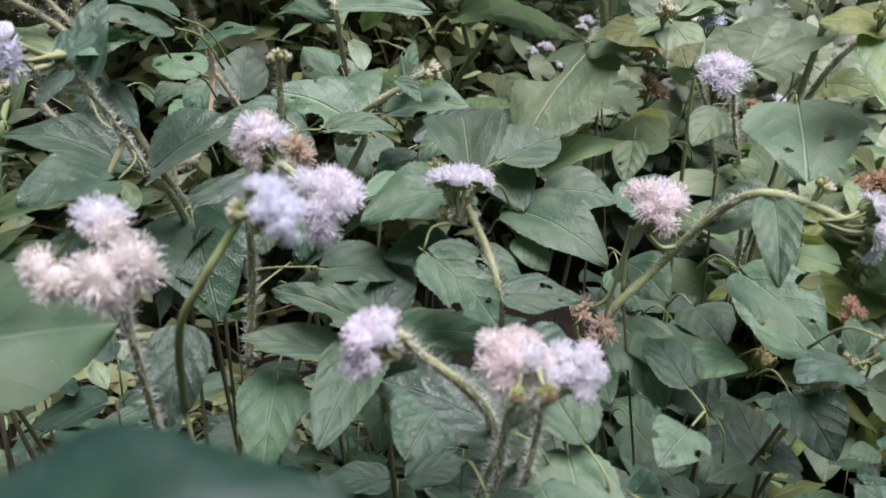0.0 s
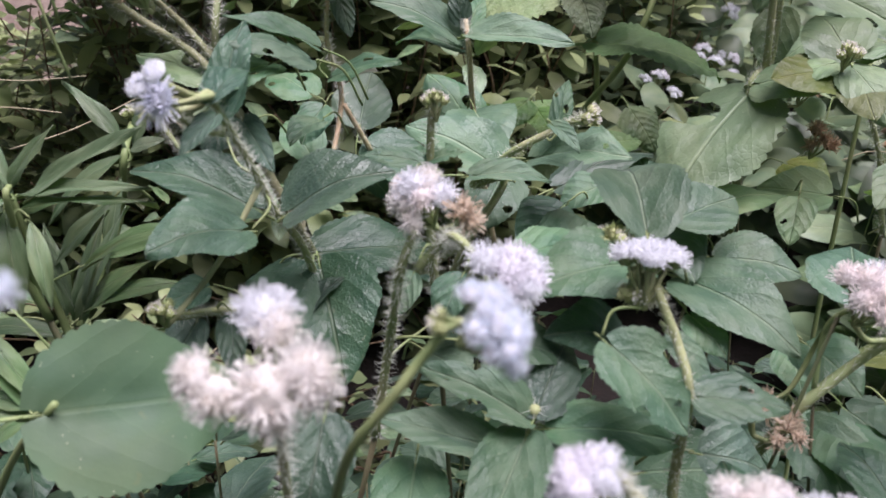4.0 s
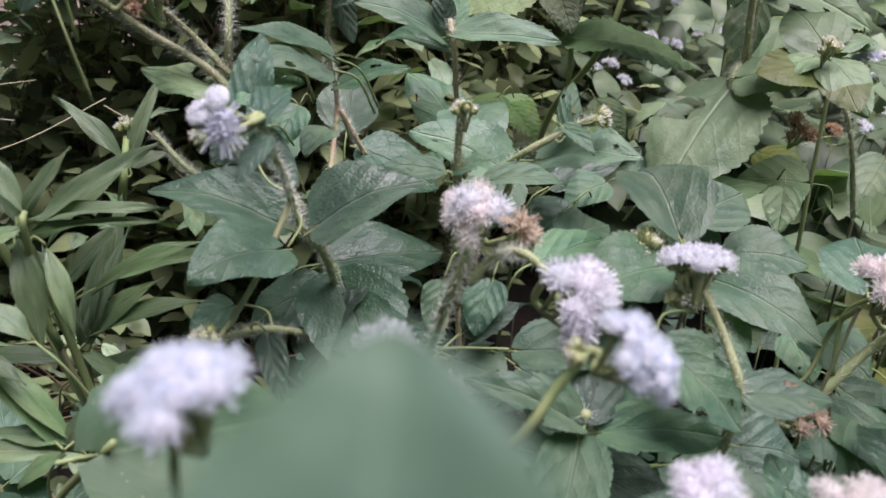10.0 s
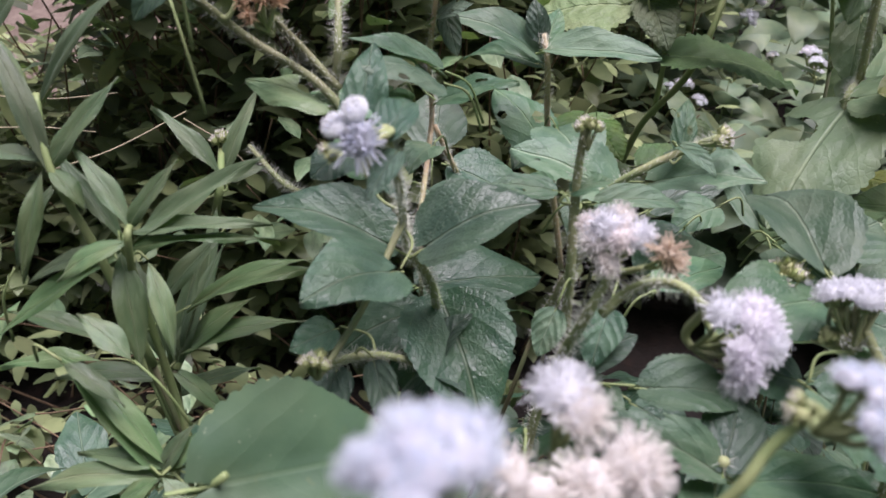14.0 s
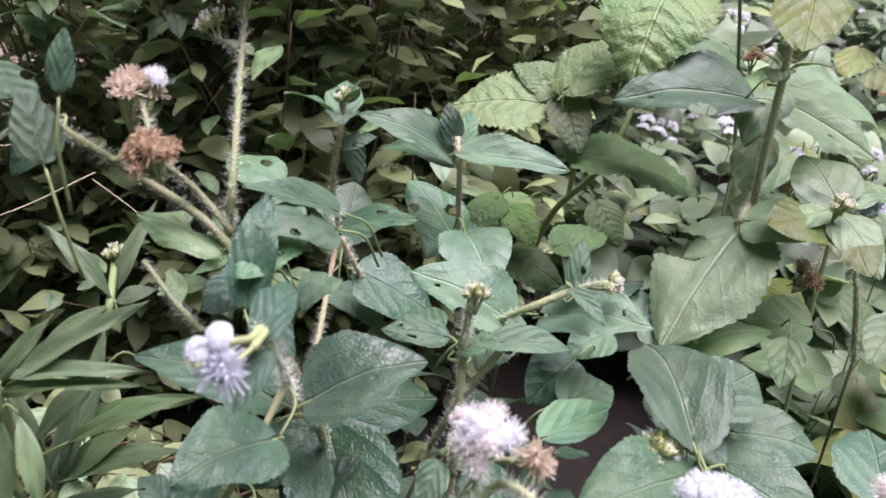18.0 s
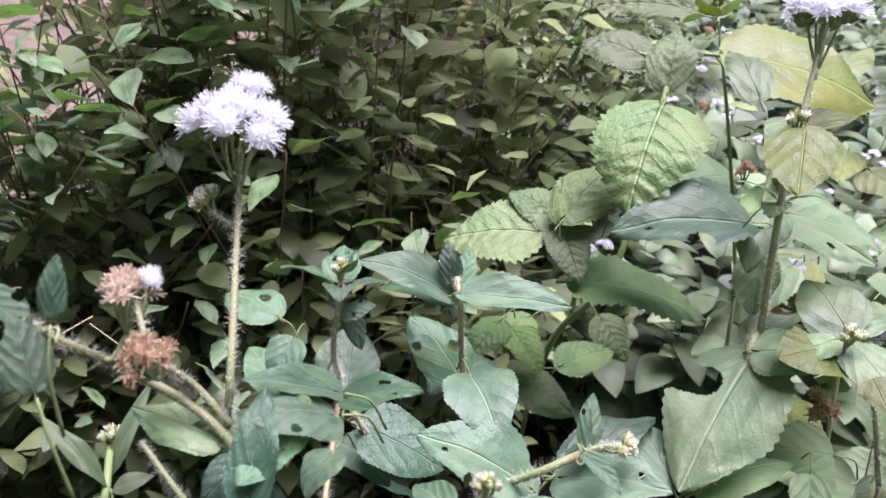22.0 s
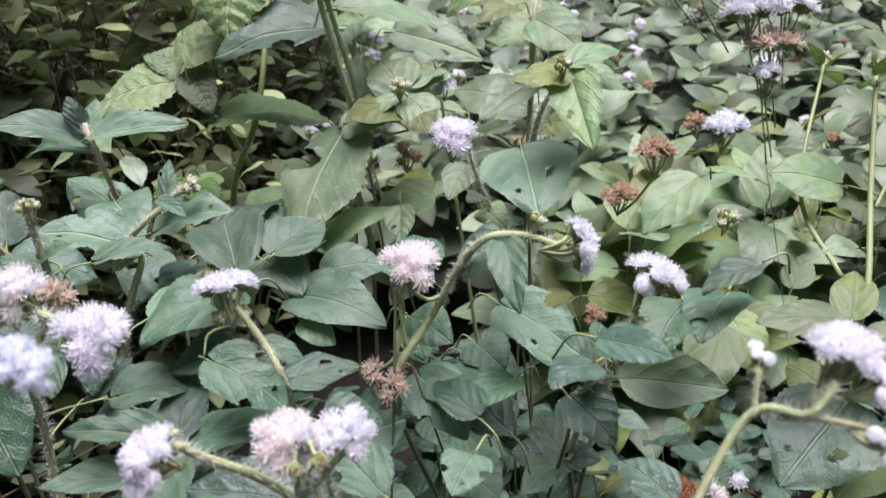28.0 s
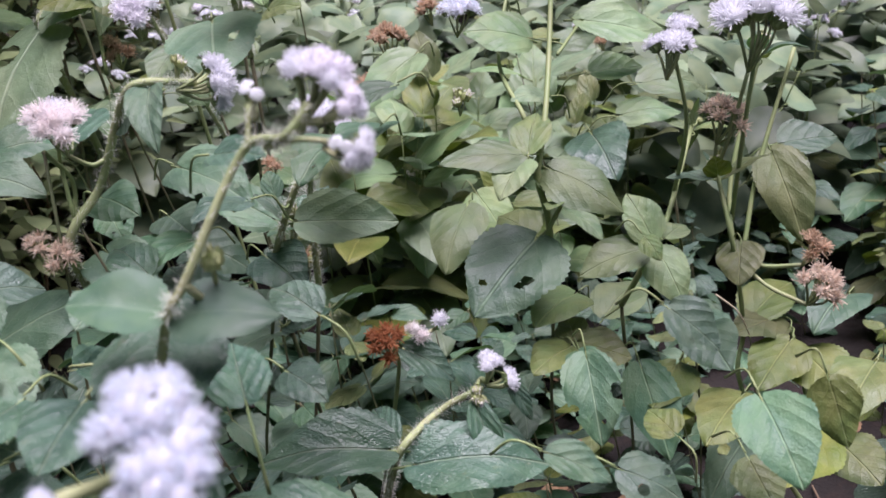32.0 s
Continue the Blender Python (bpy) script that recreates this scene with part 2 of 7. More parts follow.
M = {
    "leaf": leaf_material("downy_leaf", (0.108, 0.172, 0.106), (0.245, 0.330, 0.220), (0.069, 0.126, 0.078), ribs=3.7, slant=1.0, vein=0.5, gloss=0.42, pucker=0.3, netting=0.8),
    "leaf_dark": leaf_material("puckered_leaf", (0.070, 0.122, 0.084), (0.200, 0.260, 0.180), (0.044, 0.084, 0.058), ribs=3.9, slant=1.0, vein=0.4, gloss=0.3, pucker=0.32, netting=1.1),
    "serrate": leaf_material("serrate_leaf", (0.145, 0.195, 0.098), (0.300, 0.360, 0.210), (0.108, 0.152, 0.070), ribs=6.5, slant=0.8, vein=0.34, pucker=0.6, netting=1.8),
    "serrate_green": leaf_material("green_serrate_leaf", (0.128, 0.215, 0.078), (0.26, 0.36, 0.155), (0.086, 0.155, 0.054), ribs=6.5, slant=0.8, vein=0.34, pucker=0.3, netting=1.0),
    "lance": leaf_material("lance_leaf", (0.132, 0.186, 0.100), (0.290, 0.345, 0.210), (0.092, 0.140, 0.072), ribs=2.5, slant=1.6, vein=0.5, pucker=0.05, gloss=0.34),
    "hedge": leaf_material("shrub_leaf", (0.252, 0.340, 0.205), (0.410, 0.480, 0.320), (0.140, 0.205, 0.118), ribs=5, vein=0.2, pucker=0.1, gloss=0.27, spots=0.2),
    "fresh": leaf_material("fresh_leaf", (0.140, 0.170, 0.058), (0.280, 0.310, 0.130), (0.092, 0.122, 0.040), ribs=3.7, slant=1.0, vein=0.42, gloss=0.42, pucker=0.3, netting=0.9),
    "smooth": leaf_material("smooth_leaf", (0.077, 0.136, 0.084), (0.137, 0.200, 0.130), (0.058, 0.112, 0.070), ribs=4.0, vein=0.34, pucker=0.02, gloss=0.5, spots=0.25, netting=0.0),
    "pale": leaf_material("pale_leaf", (0.185, 0.260, 0.140), (0.320, 0.400, 0.245), (0.134, 0.200, 0.108), ribs=3.7, slant=1.0, vein=0.4, gloss=0.42, pucker=0.3, netting=0.8),
    "broad": leaf_material("broad_leaf", (0.098, 0.146, 0.090), (0.165, 0.215, 0.140), (0.074, 0.118, 0.074), ribs=4.0, slant=1.0, vein=0.2, pucker=0.1, gloss=0.55, netting=0.12),
    "bright": leaf_material("young_leaf", (0.168, 0.222, 0.100), (0.300, 0.360, 0.190), (0.122, 0.172, 0.078), ribs=3.7, slant=1.0, vein=0.38, gloss=0.44, pucker=0.25, netting=0.8),
    "teal": leaf_material("dark_smooth_leaf", (0.018, 0.055, 0.036), (0.046, 0.090, 0.060), (0.014, 0.044, 0.030), ribs=4.0, vein=0.06, pucker=0.01, gloss=0.5, spots=0.6, netting=0.0),
    "stem": plain_material("hairy_stem", (0.285, 0.345, 0.160), (0.33, 0.325, 0.185), 60, 0.6, 0.1),
    "stem_green": plain_material("smooth_stem", (0.20, 0.27, 0.11), (0.25, 0.28, 0.13), 60, 0.5, 0.08),
    "stem_tan": plain_material("reddish_stem", (0.52, 0.38, 0.25), (0.43, 0.40, 0.23), 60, 0.6, 0.1),
    "stem_olive": plain_material("olive_stem", (0.195, 0.225, 0.112), (0.215, 0.205, 0.122), 60, 0.6, 0.1),
    # Darker copy for stems near the ground, with the shade there in its colour.
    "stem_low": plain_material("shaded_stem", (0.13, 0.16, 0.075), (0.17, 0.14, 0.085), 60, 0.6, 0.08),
    "hair": plain_material("stem_hair", (0.90, 0.90, 0.84), (0.85, 0.85, 0.78), 90, 0.6, 0.0, sheer=0.65),
    "cup": plain_material("flower_cup", (0.16, 0.22, 0.085), (0.23, 0.28, 0.13), 400, 0.7),
    "budcup": plain_material("bud_scale", (0.34, 0.40, 0.17), (0.46, 0.46, 0.26), 300, 0.65),
    "yellowcup": plain_material("yellow_cup", (0.25, 0.25, 0.09), (0.18, 0.22, 0.08), 300, 0.6),
    "straw": plain_material("dry_straw", (0.44, 0.38, 0.26), (0.34, 0.29, 0.20), 90, 0.7),
    "twig": plain_material("twig_bark", (0.15, 0.095, 0.06), (0.22, 0.155, 0.10), 120, 0.85),
    "dead": plain_material("dead_leaf", (0.18, 0.10, 0.055), (0.28, 0.19, 0.11), 60, 0.85, sheer=0.1),
}
for key, a, b_ in (("white", (0.88, 0.88, 0.91), (0.84, 0.84, 0.89)), ("lilac", (0.90, 0.87, 0.93), (0.92, 0.90, 0.94)),
                   ("pink", (0.93, 0.885, 0.895), (0.92, 0.845, 0.82)), ("bluewhite", (0.84, 0.88, 0.94), (0.82, 0.86, 0.94)),
                   ("blue", (0.83, 0.85, 0.98), (0.90, 0.90, 0.98)), ("beige", (0.72, 0.58, 0.46), (0.78, 0.67, 0.56)),
                   ("beigewhite", (0.90, 0.855, 0.815), (0.92, 0.89, 0.885)), ("brown", (0.56, 0.39, 0.26), (0.68, 0.52, 0.38)),
                   ("rust", (0.42, 0.16, 0.07), (0.52, 0.24, 0.12)), ("tan", (0.72, 0.52, 0.42), (0.80, 0.66, 0.58))):
    M[key] = plain_material("floret_" + key, a, b_, 260, 0.75, 0.2, sheer=0.55)


def soil_material():
    m, nt, b = mat_nodes("soil")
    n = Net(nt)
    geo = n.node("NewGeometry")
    v = geo.outputs["Position"]
    a, c, d = n.noise(v, 3.0, 5.0), n.noise(v, 45.0, 6.0, 0.65), n.noise(v, 0.7, 3.0)
    # Near-black earth: the shade in the gaps between weeds is put into the colour.
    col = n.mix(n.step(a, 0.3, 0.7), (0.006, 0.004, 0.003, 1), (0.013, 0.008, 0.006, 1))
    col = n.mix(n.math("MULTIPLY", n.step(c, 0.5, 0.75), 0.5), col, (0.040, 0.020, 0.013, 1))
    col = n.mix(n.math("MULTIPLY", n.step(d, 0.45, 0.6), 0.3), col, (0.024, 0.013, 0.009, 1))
    sep = n.node("SeparateXYZ")
    n.put(sep.inputs[0], v)
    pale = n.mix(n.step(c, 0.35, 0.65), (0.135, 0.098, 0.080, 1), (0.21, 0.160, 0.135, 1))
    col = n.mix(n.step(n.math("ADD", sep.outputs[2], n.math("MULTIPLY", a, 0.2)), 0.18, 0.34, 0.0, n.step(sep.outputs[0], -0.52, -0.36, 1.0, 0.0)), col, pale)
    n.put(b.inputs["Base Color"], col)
    b.inputs["Roughness"].default_value = 0.95
    bp = n.node("Bump")
    bp.inputs["Strength"].default_value, bp.inputs["Distance"].default_value = 0.8, 0.01
    n.put(bp.inputs["Height"], n.math("ADD", a, c))
    n.put(b.inputs["Normal"], bp.outputs[0])
    return m


M["soil"] = soil_material()


# ---- ground: one sheet, a low earth bank behind the weeds ----
def gz(x, y):
    s = min(1.0, max(0.0, (y - 0.55) / 2.2))
    s = s * s * (3 - 2 * s)
    left = min(1.0, max(0.0, (0.6 - x) / 1.2))
    near = math.exp(-(x * x + y * y) / 30.0)
    lump = noise.fractal(Vector((x * 3, y * 3, 0.0)), 1.0, 2.0, 3) * 0.02 * near
    return s * (0.72 + 0.4 * left) + lump - 0.02


def mesh_object(name, verts, faces, mats, parent=None, label="", smooth=True, mat_ids=None):
    me = bpy.data.meshes.new(name)
    me.from_pydata(verts, [], faces)
    for k in mats:
        me.materials.append(M[k])
    if mat_ids is not None:
        me.polygons.foreach_set("material_index", mat_ids)
    if smooth:
        me.polygons.foreach_set("use_smooth", [True] * len(me.polygons))
    me.update()
    ob = new(name, me)
    if parent is not None:
        ob.parent = parent
    if label:
        tagged(ob, label)
    return ob


N = 150
line = [math.sinh(7.2 * (i / N - 0.5)) / math.sinh(3.6) * 70 for i in range(N + 1)]
gv = [(x, y + 0.6, gz(x, y + 0.6)) for y in line for x in line]
gf = [(j * (N + 1) + i, j * (N + 1) + i + 1, (j + 1) * (N + 1) + i + 1, (j + 1) * (N + 1) + i) for j in range(N) for i in range(N)]
tagged(mesh_object("ground", gv, gf, ["soil"]), "reddish-brown earth with litter, darkened for the shade under the weeds", "ground", kind="structure")


# ---- leaf meshes: x runs from base (0) to tip (1), y across (-0.5 to 0.5) ----
def outline(kind, u):
    if kind == "lance":
        return 0.5 * math.sin(math.pi * min(1, u ** 0.8)) ** 1.15
    if kind == "shrub":
        return 0.5 * math.sin(math.pi * u ** 0.82) ** 0.9
    return 0.5 * min(1.0, (math.sin(math.pi * u ** 0.68) ** 0.68) * 1.01) * (1 - 0.10 * u ** 3)


def leaf_data(kind, seed, nu=34, nv=10, bites=(), stalk=True):
    rng = random.Random(seed)
    shape = "lance" if kind == "lance" else "shrub" if kind == "shrub" else "ovate"
    teeth = {"serrate": (17, 0.13), "lance": (0, 0), "shrub": (0, 0)}.get(kind, (17, 0.055))
    arch, vee = rng.uniform(0.02, 0.12), rng.uniform(-0.04, 0.13)
    twist, wave, ph = rng.uniform(-0.18, 0.18), rng.uniform(0.008, 0.03), rng.uniform(0, 6)
    puck = {"serrate": 0.015, "lance": 0.0, "shrub": 0.003}.get(kind, 0.002)
    droop = rng.uniform(0.0, 0.16)
    bend = rng.uniform(-0.06, 0.06)
    verts, keep = [], []
    for i in range(nu + 1):
        u = i / nu
        h = outline(shape, min(0.999, max(0.001, u)))
        saw = (u * teeth[0]) % 1.0
        cut = teeth[1] * (saw if kind == "serrate" else (abs(saw - 0.45) * 2) ** 2)
        for j in range(nv + 1):
            v = j / nv * 2 - 1
            v *= 1 - cut * v * v
            y = v * h * (1 + (0.07 * noise.noise(Vector((u * 7 + seed * 1.7, 1.5 if v > 0 else -1.5, 2.2))) if shape == "ovate" else 0.0))
            x = u - 0.05 * abs(v) * (1 - u) + (0.07 * (1 - abs(v)) * (1 - u) if shape == "ovate" else 0)
            z = arch * math.sin(math.pi * u) + vee * abs(v) * h * 2 - droop * max(0, abs(v) - 0.5) * 0.5
            z += twist * v * h * (u - 0.3) + wave * math.sin(5.5 * u * 2 + ph + v * 1.3) * v * v
            rib = 6.5 * (u - 0.6 * abs(y) - 0.72 * y * y) if kind == "serrate" else 3.8 * (u - 0.75 * abs(y) - 0.9 * y * y)
            z -= puck * math.cos(2 * math.pi * (rib - 0.28)) * (1 - v ** 4) * min(1, abs(v) * 4)
            if kind == "serrate":
                z += 0.012 * noise.noise(Vector((u * 15 + seed, y * 15, 7)))
            z += 0.014 * noise.noise(Vector((u * 4 + seed * 3.1, v * 2.0, 0))) + 0.005 * noise.noise(Vector((u * 11 + seed, v * 5, 4)))
            verts.append((x, y + bend * u * u * 4 * (1 - u), z))
    w = nv + 1
    faces = []
    for i in range(nu):
        for j in range(nv):
            q = (i * w + j, i * w + j + 1, (i + 1) * w + j + 1, (i + 1) * w + j)
            c = [sum(verts[k][a] for k in q) / 4 for a in (0, 1)] if bites else ()
            if any(math.hypot(c[0] - cx, (c[1] - cy) * 0.75) < r * 0.98 for cx, cy, r in bites):
                continue
            faces.append(q)
    ids = [0] * len(faces)
    if stalk:
        base = len(verts)
        for k in range(5):
            s = k / 4
            for a in range(5):
                g = 2 * math.pi * a / 5
                r = 0.012 * (1.25 - 0.4 * s)
                verts.append((0.12 - 0.24 * (1 - s), r * math.cos(g), -0.012 - 0.05 * (1 - s) ** 2 + r * math.sin(g)))
        for k in range(4):
            for a in range(5):
                p, q = base + k * 5 + a, base + k * 5 + (a + 1) % 5
                faces.append((p, q, q + 5, p + 5))
                ids.append(1)
    return verts, faces, ids


def leaf_mesh(name, kind, seed, skin, bites=(), nu=52, nv=10):
    v, f, ids = leaf_data(kind, seed, nu, nv, bites)
    me = bpy.data.meshes.new(name)
    me.from_pydata(v, [], f)
    me.materials.append(M[skin])
    me.materials.append(M["stem_green"])
    me.polygons.foreach_set("material_index", ids)
    me.polygons.foreach_set("use_smooth", [True] * len(f))
    me.update()
    return me


LEAF = {
    "ovate": [leaf_mesh("leaf", "ovate", s, "leaf") for s in range(7)],
    "dark": [leaf_mesh("leaf", "ovate", 20 + s, "leaf_dark") for s in range(4)],
    "fresh": [leaf_mesh("leaf", "ovate", 30 + s, "fresh") for s in range(4)],
    "notched": [leaf_mesh("leaf", "ovate", 41, "pale", ((0.30, -0.24, 0.12), (0.31, -0.38, 0.13), (0.33, -0.50, 0.12)), 96, 44)],
    "holed": [leaf_mesh("leaf", "ovate", 51, "leaf", ((0.5, 0.22, 0.05), (0.58, 0.19, 0.035), (0.7, -0.12, 0.03)), 70, 34),
              leaf_mesh("leaf", "ovate", 52, "leaf", ((0.35, -0.2, 0.085), (0.62, 0.3, 0.06)), 70, 34),
              leaf_mesh("leaf", "ovate", 53, "leaf", ((0.75, 0.1, 0.03), (0.45, 0.42, 0.1), (0.6, -0.36, 0.07)), 70, 34)],
    "paleholed": [leaf_mesh("leaf", "ovate", 54, "pale", ((0.62, 0.16, 0.022), (0.66, 0.20, 0.018), (0.34, -0.43, 0.07)), 70, 34),
                  leaf_mesh("leaf", "ovate", 55, "pale", ((0.55, -0.2, 0.04), (0.6, -0.25, 0.035), (0.8, 0.3, 0.07)), 70, 34)],
    "serrate": [leaf_mesh("leaf", "serrate", 60 + s, "serrate", nu=72, nv=18) for s in range(3)],
    "serrate_green": [leaf_mesh("leaf", "serrate", 120 + s, "serrate_green", nu=60, nv=12) for s in range(3)],
    "lance": [leaf_mesh("leaf", "lance", 70 + s, "lance", nu=20, nv=6) for s in range(5)],
    "smooth": [leaf_mesh("leaf", "ovate", 75 + s, "smooth") for s in range(2)],
    "pale": [leaf_mesh("leaf", "ovate", 110 + s, "pale") for s in range(4)],
    "lowpale": [leaf_mesh("leaf", "ovate", 115 + s, "pale", nu=16, nv=4) for s in range(4)],
    "farfresh": [leaf_mesh("leaf", "ovate", 95 + s, "fresh", nu=16, nv=4) for s in range(3)],
    "broad": [leaf_mesh("leaf", "ovate", 131, "broad")],
    "bright": [leaf_mesh("leaf", "ovate", 140 + s, "bright") for s in range(3)],
    "teal": [leaf_mesh("leaf", "ovate", 78, "teal")],
    # Three of five undergrowth leaves take the dark skin, to paint in deeper shade.
    "low": [leaf_mesh("leaf", "ovate", 80 + s, "leaf" if s > 2 else "leaf_dark", nu=26, nv=6) for s in range(5)],
    "lowfresh": [leaf_mesh("leaf", "ovate", 90 + s, "fresh", nu=26, nv=6) for s in range(3)],
}
PICK = random.Random(5)
STEMS, BASES, TIPS, HEADS = {}, {}, {}, {}


def plant(kind, label, category, group="", skin=""):
    ob = new(kind)
    ob["skin"] = skin
    ob.empty_display_size = 0.01
    STEMS[ob], BASES[ob], TIPS[ob], HEADS[ob] = [], [], [], []
    return tagged(ob, label, category, group)


def leaf(thing, base, tip, width, roll, kind, name="leaf"):
    """A leaf from its base to its tip; roll turns it about its length, 0 faces up."""
    b, e = Vector(base), Vector(tip)
    ax = e - b
    if kind == "lance":
        ax, width = ax * 1.18, width * 0.74
    length = ax.length
    ax.normalize()
    up = Vector((0, 0, 1)) - ax * ax.z
    if up.length < 0.05:
        up = Vector((0, 1, 0)) - ax * ax.y
    up.normalize()
    n = Matrix.Rotation(radians(roll), 3, ax) @ up
    side = n.cross(ax)
    if kind == "ovate":
        kind = PICK.choice(SKIN.get(thing.get("skin", ""), ("ovate",)))
    me = PICK.choice(LEAF[kind])
    ob = new(name, me)
    flip = -1 if kind in ("ovate", "dark", "fresh", "pale") and PICK.random() < 0.5 else 1
    cols = (ax * length, side * width * flip, n * length)
    ob.matrix_basis = Matrix([[cols[c][r] for c in range(3)] + [b[r]] for r in range(3)] + [[0, 0, 0, 1]])
    ob.parent = thing
    BASES[thing].append((b, ax))
    return ob


SKIN = {"bright": ("bright",), "pale": ("pale", "pale", "pale", "fresh", "paleholed"), "dark": ("dark",), "fresh": ("fresh", "fresh", "ovate"), "": ("ovate", "ovate", "ovate", "dark", "holed")}


def smooth_line(pts, n):
    """Catmull-Rom through the points."""
    p = [Vector(q) for q in pts]
    p = [p[0] * 2 - p[1]] + p + [p[-1] * 2 - p[-2]]
    res = []
    for i in range(1, len(p) - 2):
        for k in range(n):
            t = k / n
            a, b, c, d = p[i - 1], p[i], p[i + 1], p[i + 2]
            res.append(0.5 * (2 * b + (c - a) * t + (2 * a - 5 * b + 4 * c - d) * t * t + (3 * b - a - 3 * c + d) * t ** 3))
    return res + [p[-2]]


def tube(line, r0, r1, sides=7):
    v, f = [], []
    ref = Vector((0.3, 0.9, 0.2))
    for i, q in enumerate(line):
        d = (line[min(i + 1, len(line) - 1)] - line[max(i - 1, 0)])
        d = d.normalized() if d.length > 0 else Vector((0, 0, 1))
        a = d.cross(ref).normalized()
        b = d.cross(a)
        r = r0 + (r1 - r0) * i / (len(line) - 1)
        r *= 1 + 0.12 * noise.noise(q * 90)
        for k in range(sides):
            g = 2 * math.pi * k / sides
            v.append(q + a * r * math.cos(g) + b * r * math.sin(g))
    for i in range(len(line) - 1):
        for k in range(sides):
            m = (k + 1) % sides
            f.append((i * sides + k, i * sides + m, (i + 1) * sides + m, (i + 1) * sides + k))
    f.append(tuple(range(sides))[::-1])
    f.append(tuple((len(line) - 1) * sides + k for k in range(sides)))
    return v, f


def hairs(line, r0, r1, count, length, rng):
    """Fine spreading hairs round a stem, each one a thin blade."""
    v, f = [], []
    for _ in range(count):
        t = rng.uniform(0, len(line) - 1.01)
        i = int(t)
        q = line[i].lerp(line[i + 1], t - i)
        d = (line[i + 1] - line[i]).normalized()
        o = Vector((rng.gauss(0, 1), rng.gauss(0, 1), rng.gauss(0, 1)))
        o = (o - d * o.dot(d)).normalized()
        r = r0 + (r1 - r0) * t / len(line)
        s = o.cross(d) * 0.00011
        tip = q + (o + d * rng.uniform(-0.5, 0.3)) * (r + length * rng.uniform(0.5, 1.2))
        k = len(v)
        v += [q + o * r * 0.8 + s, q + o * r * 0.8 - s, tip]
        f.append((k, k + 1, k + 2))
    return v, f


def stem(thing, pts, r0, r1, hairy=1, name="stem", mat="stem"):
    """A tapering stem through the points, top first; a main stem goes on down to the ground."""
    r0, r1 = r0 * 0.82, r1 * 0.82
    pts = [Vector(p) for p in pts]
    count = len(pts)
    seen = smooth_line(pts, 7)
    TIPS[thing].append((seen[0], (seen[0] - seen[3]).normalized(), len(STEMS[thing]), len(seen)))
    STEMS[thing] += seen
    if name == "stem":
        low = pts[-1]
        d = (pts[-1] - pts[-2]).normalized()
        g = gz(low.x, low.y)
        if low.z > g + 0.03:
            mid = Vector((low.x + d.x * 0.03 + PICK.uniform(-0.035, 0.035), low.y + d.y * 0.03 + PICK.uniform(0.01, 0.05), g + (low.z - g) * 0.45))
            pts += [mid, Vector((mid.x + PICK.uniform(-0.03, 0.03), mid.y + PICK.uniform(0.0, 0.03), g - 0.01))]
        thing["rooted"] = 1
    v, f = tube(seen, r0, r1)
    ids = [0] * len(f)
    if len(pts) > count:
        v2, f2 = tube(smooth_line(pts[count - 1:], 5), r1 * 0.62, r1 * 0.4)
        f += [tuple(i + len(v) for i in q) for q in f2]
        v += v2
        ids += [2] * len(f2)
    if hairy:
        total = sum((seen[i + 1] - seen[i]).length for i in range(len(seen) - 1))
        hv, hf = hairs(seen, r0, r1, int(total * 6500), 0.0030, PICK)
        k = len(v)
        v += hv
        f += [tuple(i + k for i in q) for q in hf]
        ids += [1] * len(hf)
    m0 = mat if hairy else "stem_green"
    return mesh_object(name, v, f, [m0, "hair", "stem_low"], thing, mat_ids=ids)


def finish(thing, r=0.00036):
    """Leaf stalks from the leaf bases to the stems; a root where the thing has none."""
    lines = []
    for q, d, first, count in list(TIPS[thing]):
        others = STEMS[thing][:first] + STEMS[thing][first + count:]
        if any((b - q).length < 0.014 for b, a in BASES[thing]) or any((c - q).length < 0.014 + r for c, r in HEADS[thing]) or any((o - q).length < 0.009 for o in others):
            continue
        turn, side = PICK.uniform(0, 3.1), d.cross(Vector((0.4, 0.3, 0.86))).normalized()
        for k in range(6):
            out = Matrix.Rotation(turn + k * math.pi / 2 + (0.8 if k > 3 else 0), 3, d) @ side
            ax = (out + d * (0.25 if k < 4 else 1.6)).normalized()
            long = PICK.uniform(0.017, 0.026) if k < 4 else 0.011
            b = q - d * (0.004 if k < 4 else 0.0)
            leaf(thing, b + ax * 0.003, b + ax * long, long * 0.6, 0, "ovate")
        cluster(thing, q + d * 0.004, d, 0.0042, 4, "bud", 0.5)
    if not thing.get("rooted"):
        c = sum((b for b, a in BASES[thing]), Vector()) / max(1, len(BASES[thing])) if BASES[thing] else STEMS[thing][-1].copy()
        g = gz(c.x, c.y)
        stem(thing, [c, Vector((c.x, c.y + 0.01, g + (c.z - g) * 0.6)), Vector((c.x, c.y + 0.015, g - 0.01))], 0.0014, 0.002, 0)
    for b, ax in BASES[thing]:
        s = b - ax * 0.006
        best = min(STEMS[thing], key=lambda q: (q - s).length + 0.6 * max(0, q.z - s.z + 0.25 * (q - s).length))
        d = (best - s).length
        if d < 0.005:
            continue
        if d < 0.022:
            lines.append([s + ax * 0.004, s.lerp(best, 0.5) - ax * d * 0.12, best])
        else:
            lines.append([s + ax * 0.004, s - ax * 0.006 + Vector((0, 0.001, -0.002)), s - ax * 0.012 + Vector((0, 0.008, -0.014))])
    for ln in lines:
        v, f = tube(smooth_line(ln, 4), r, r * 1.5, 5)
        mesh_object("leaf_stalk", v, f, ["stem_green"], thing)


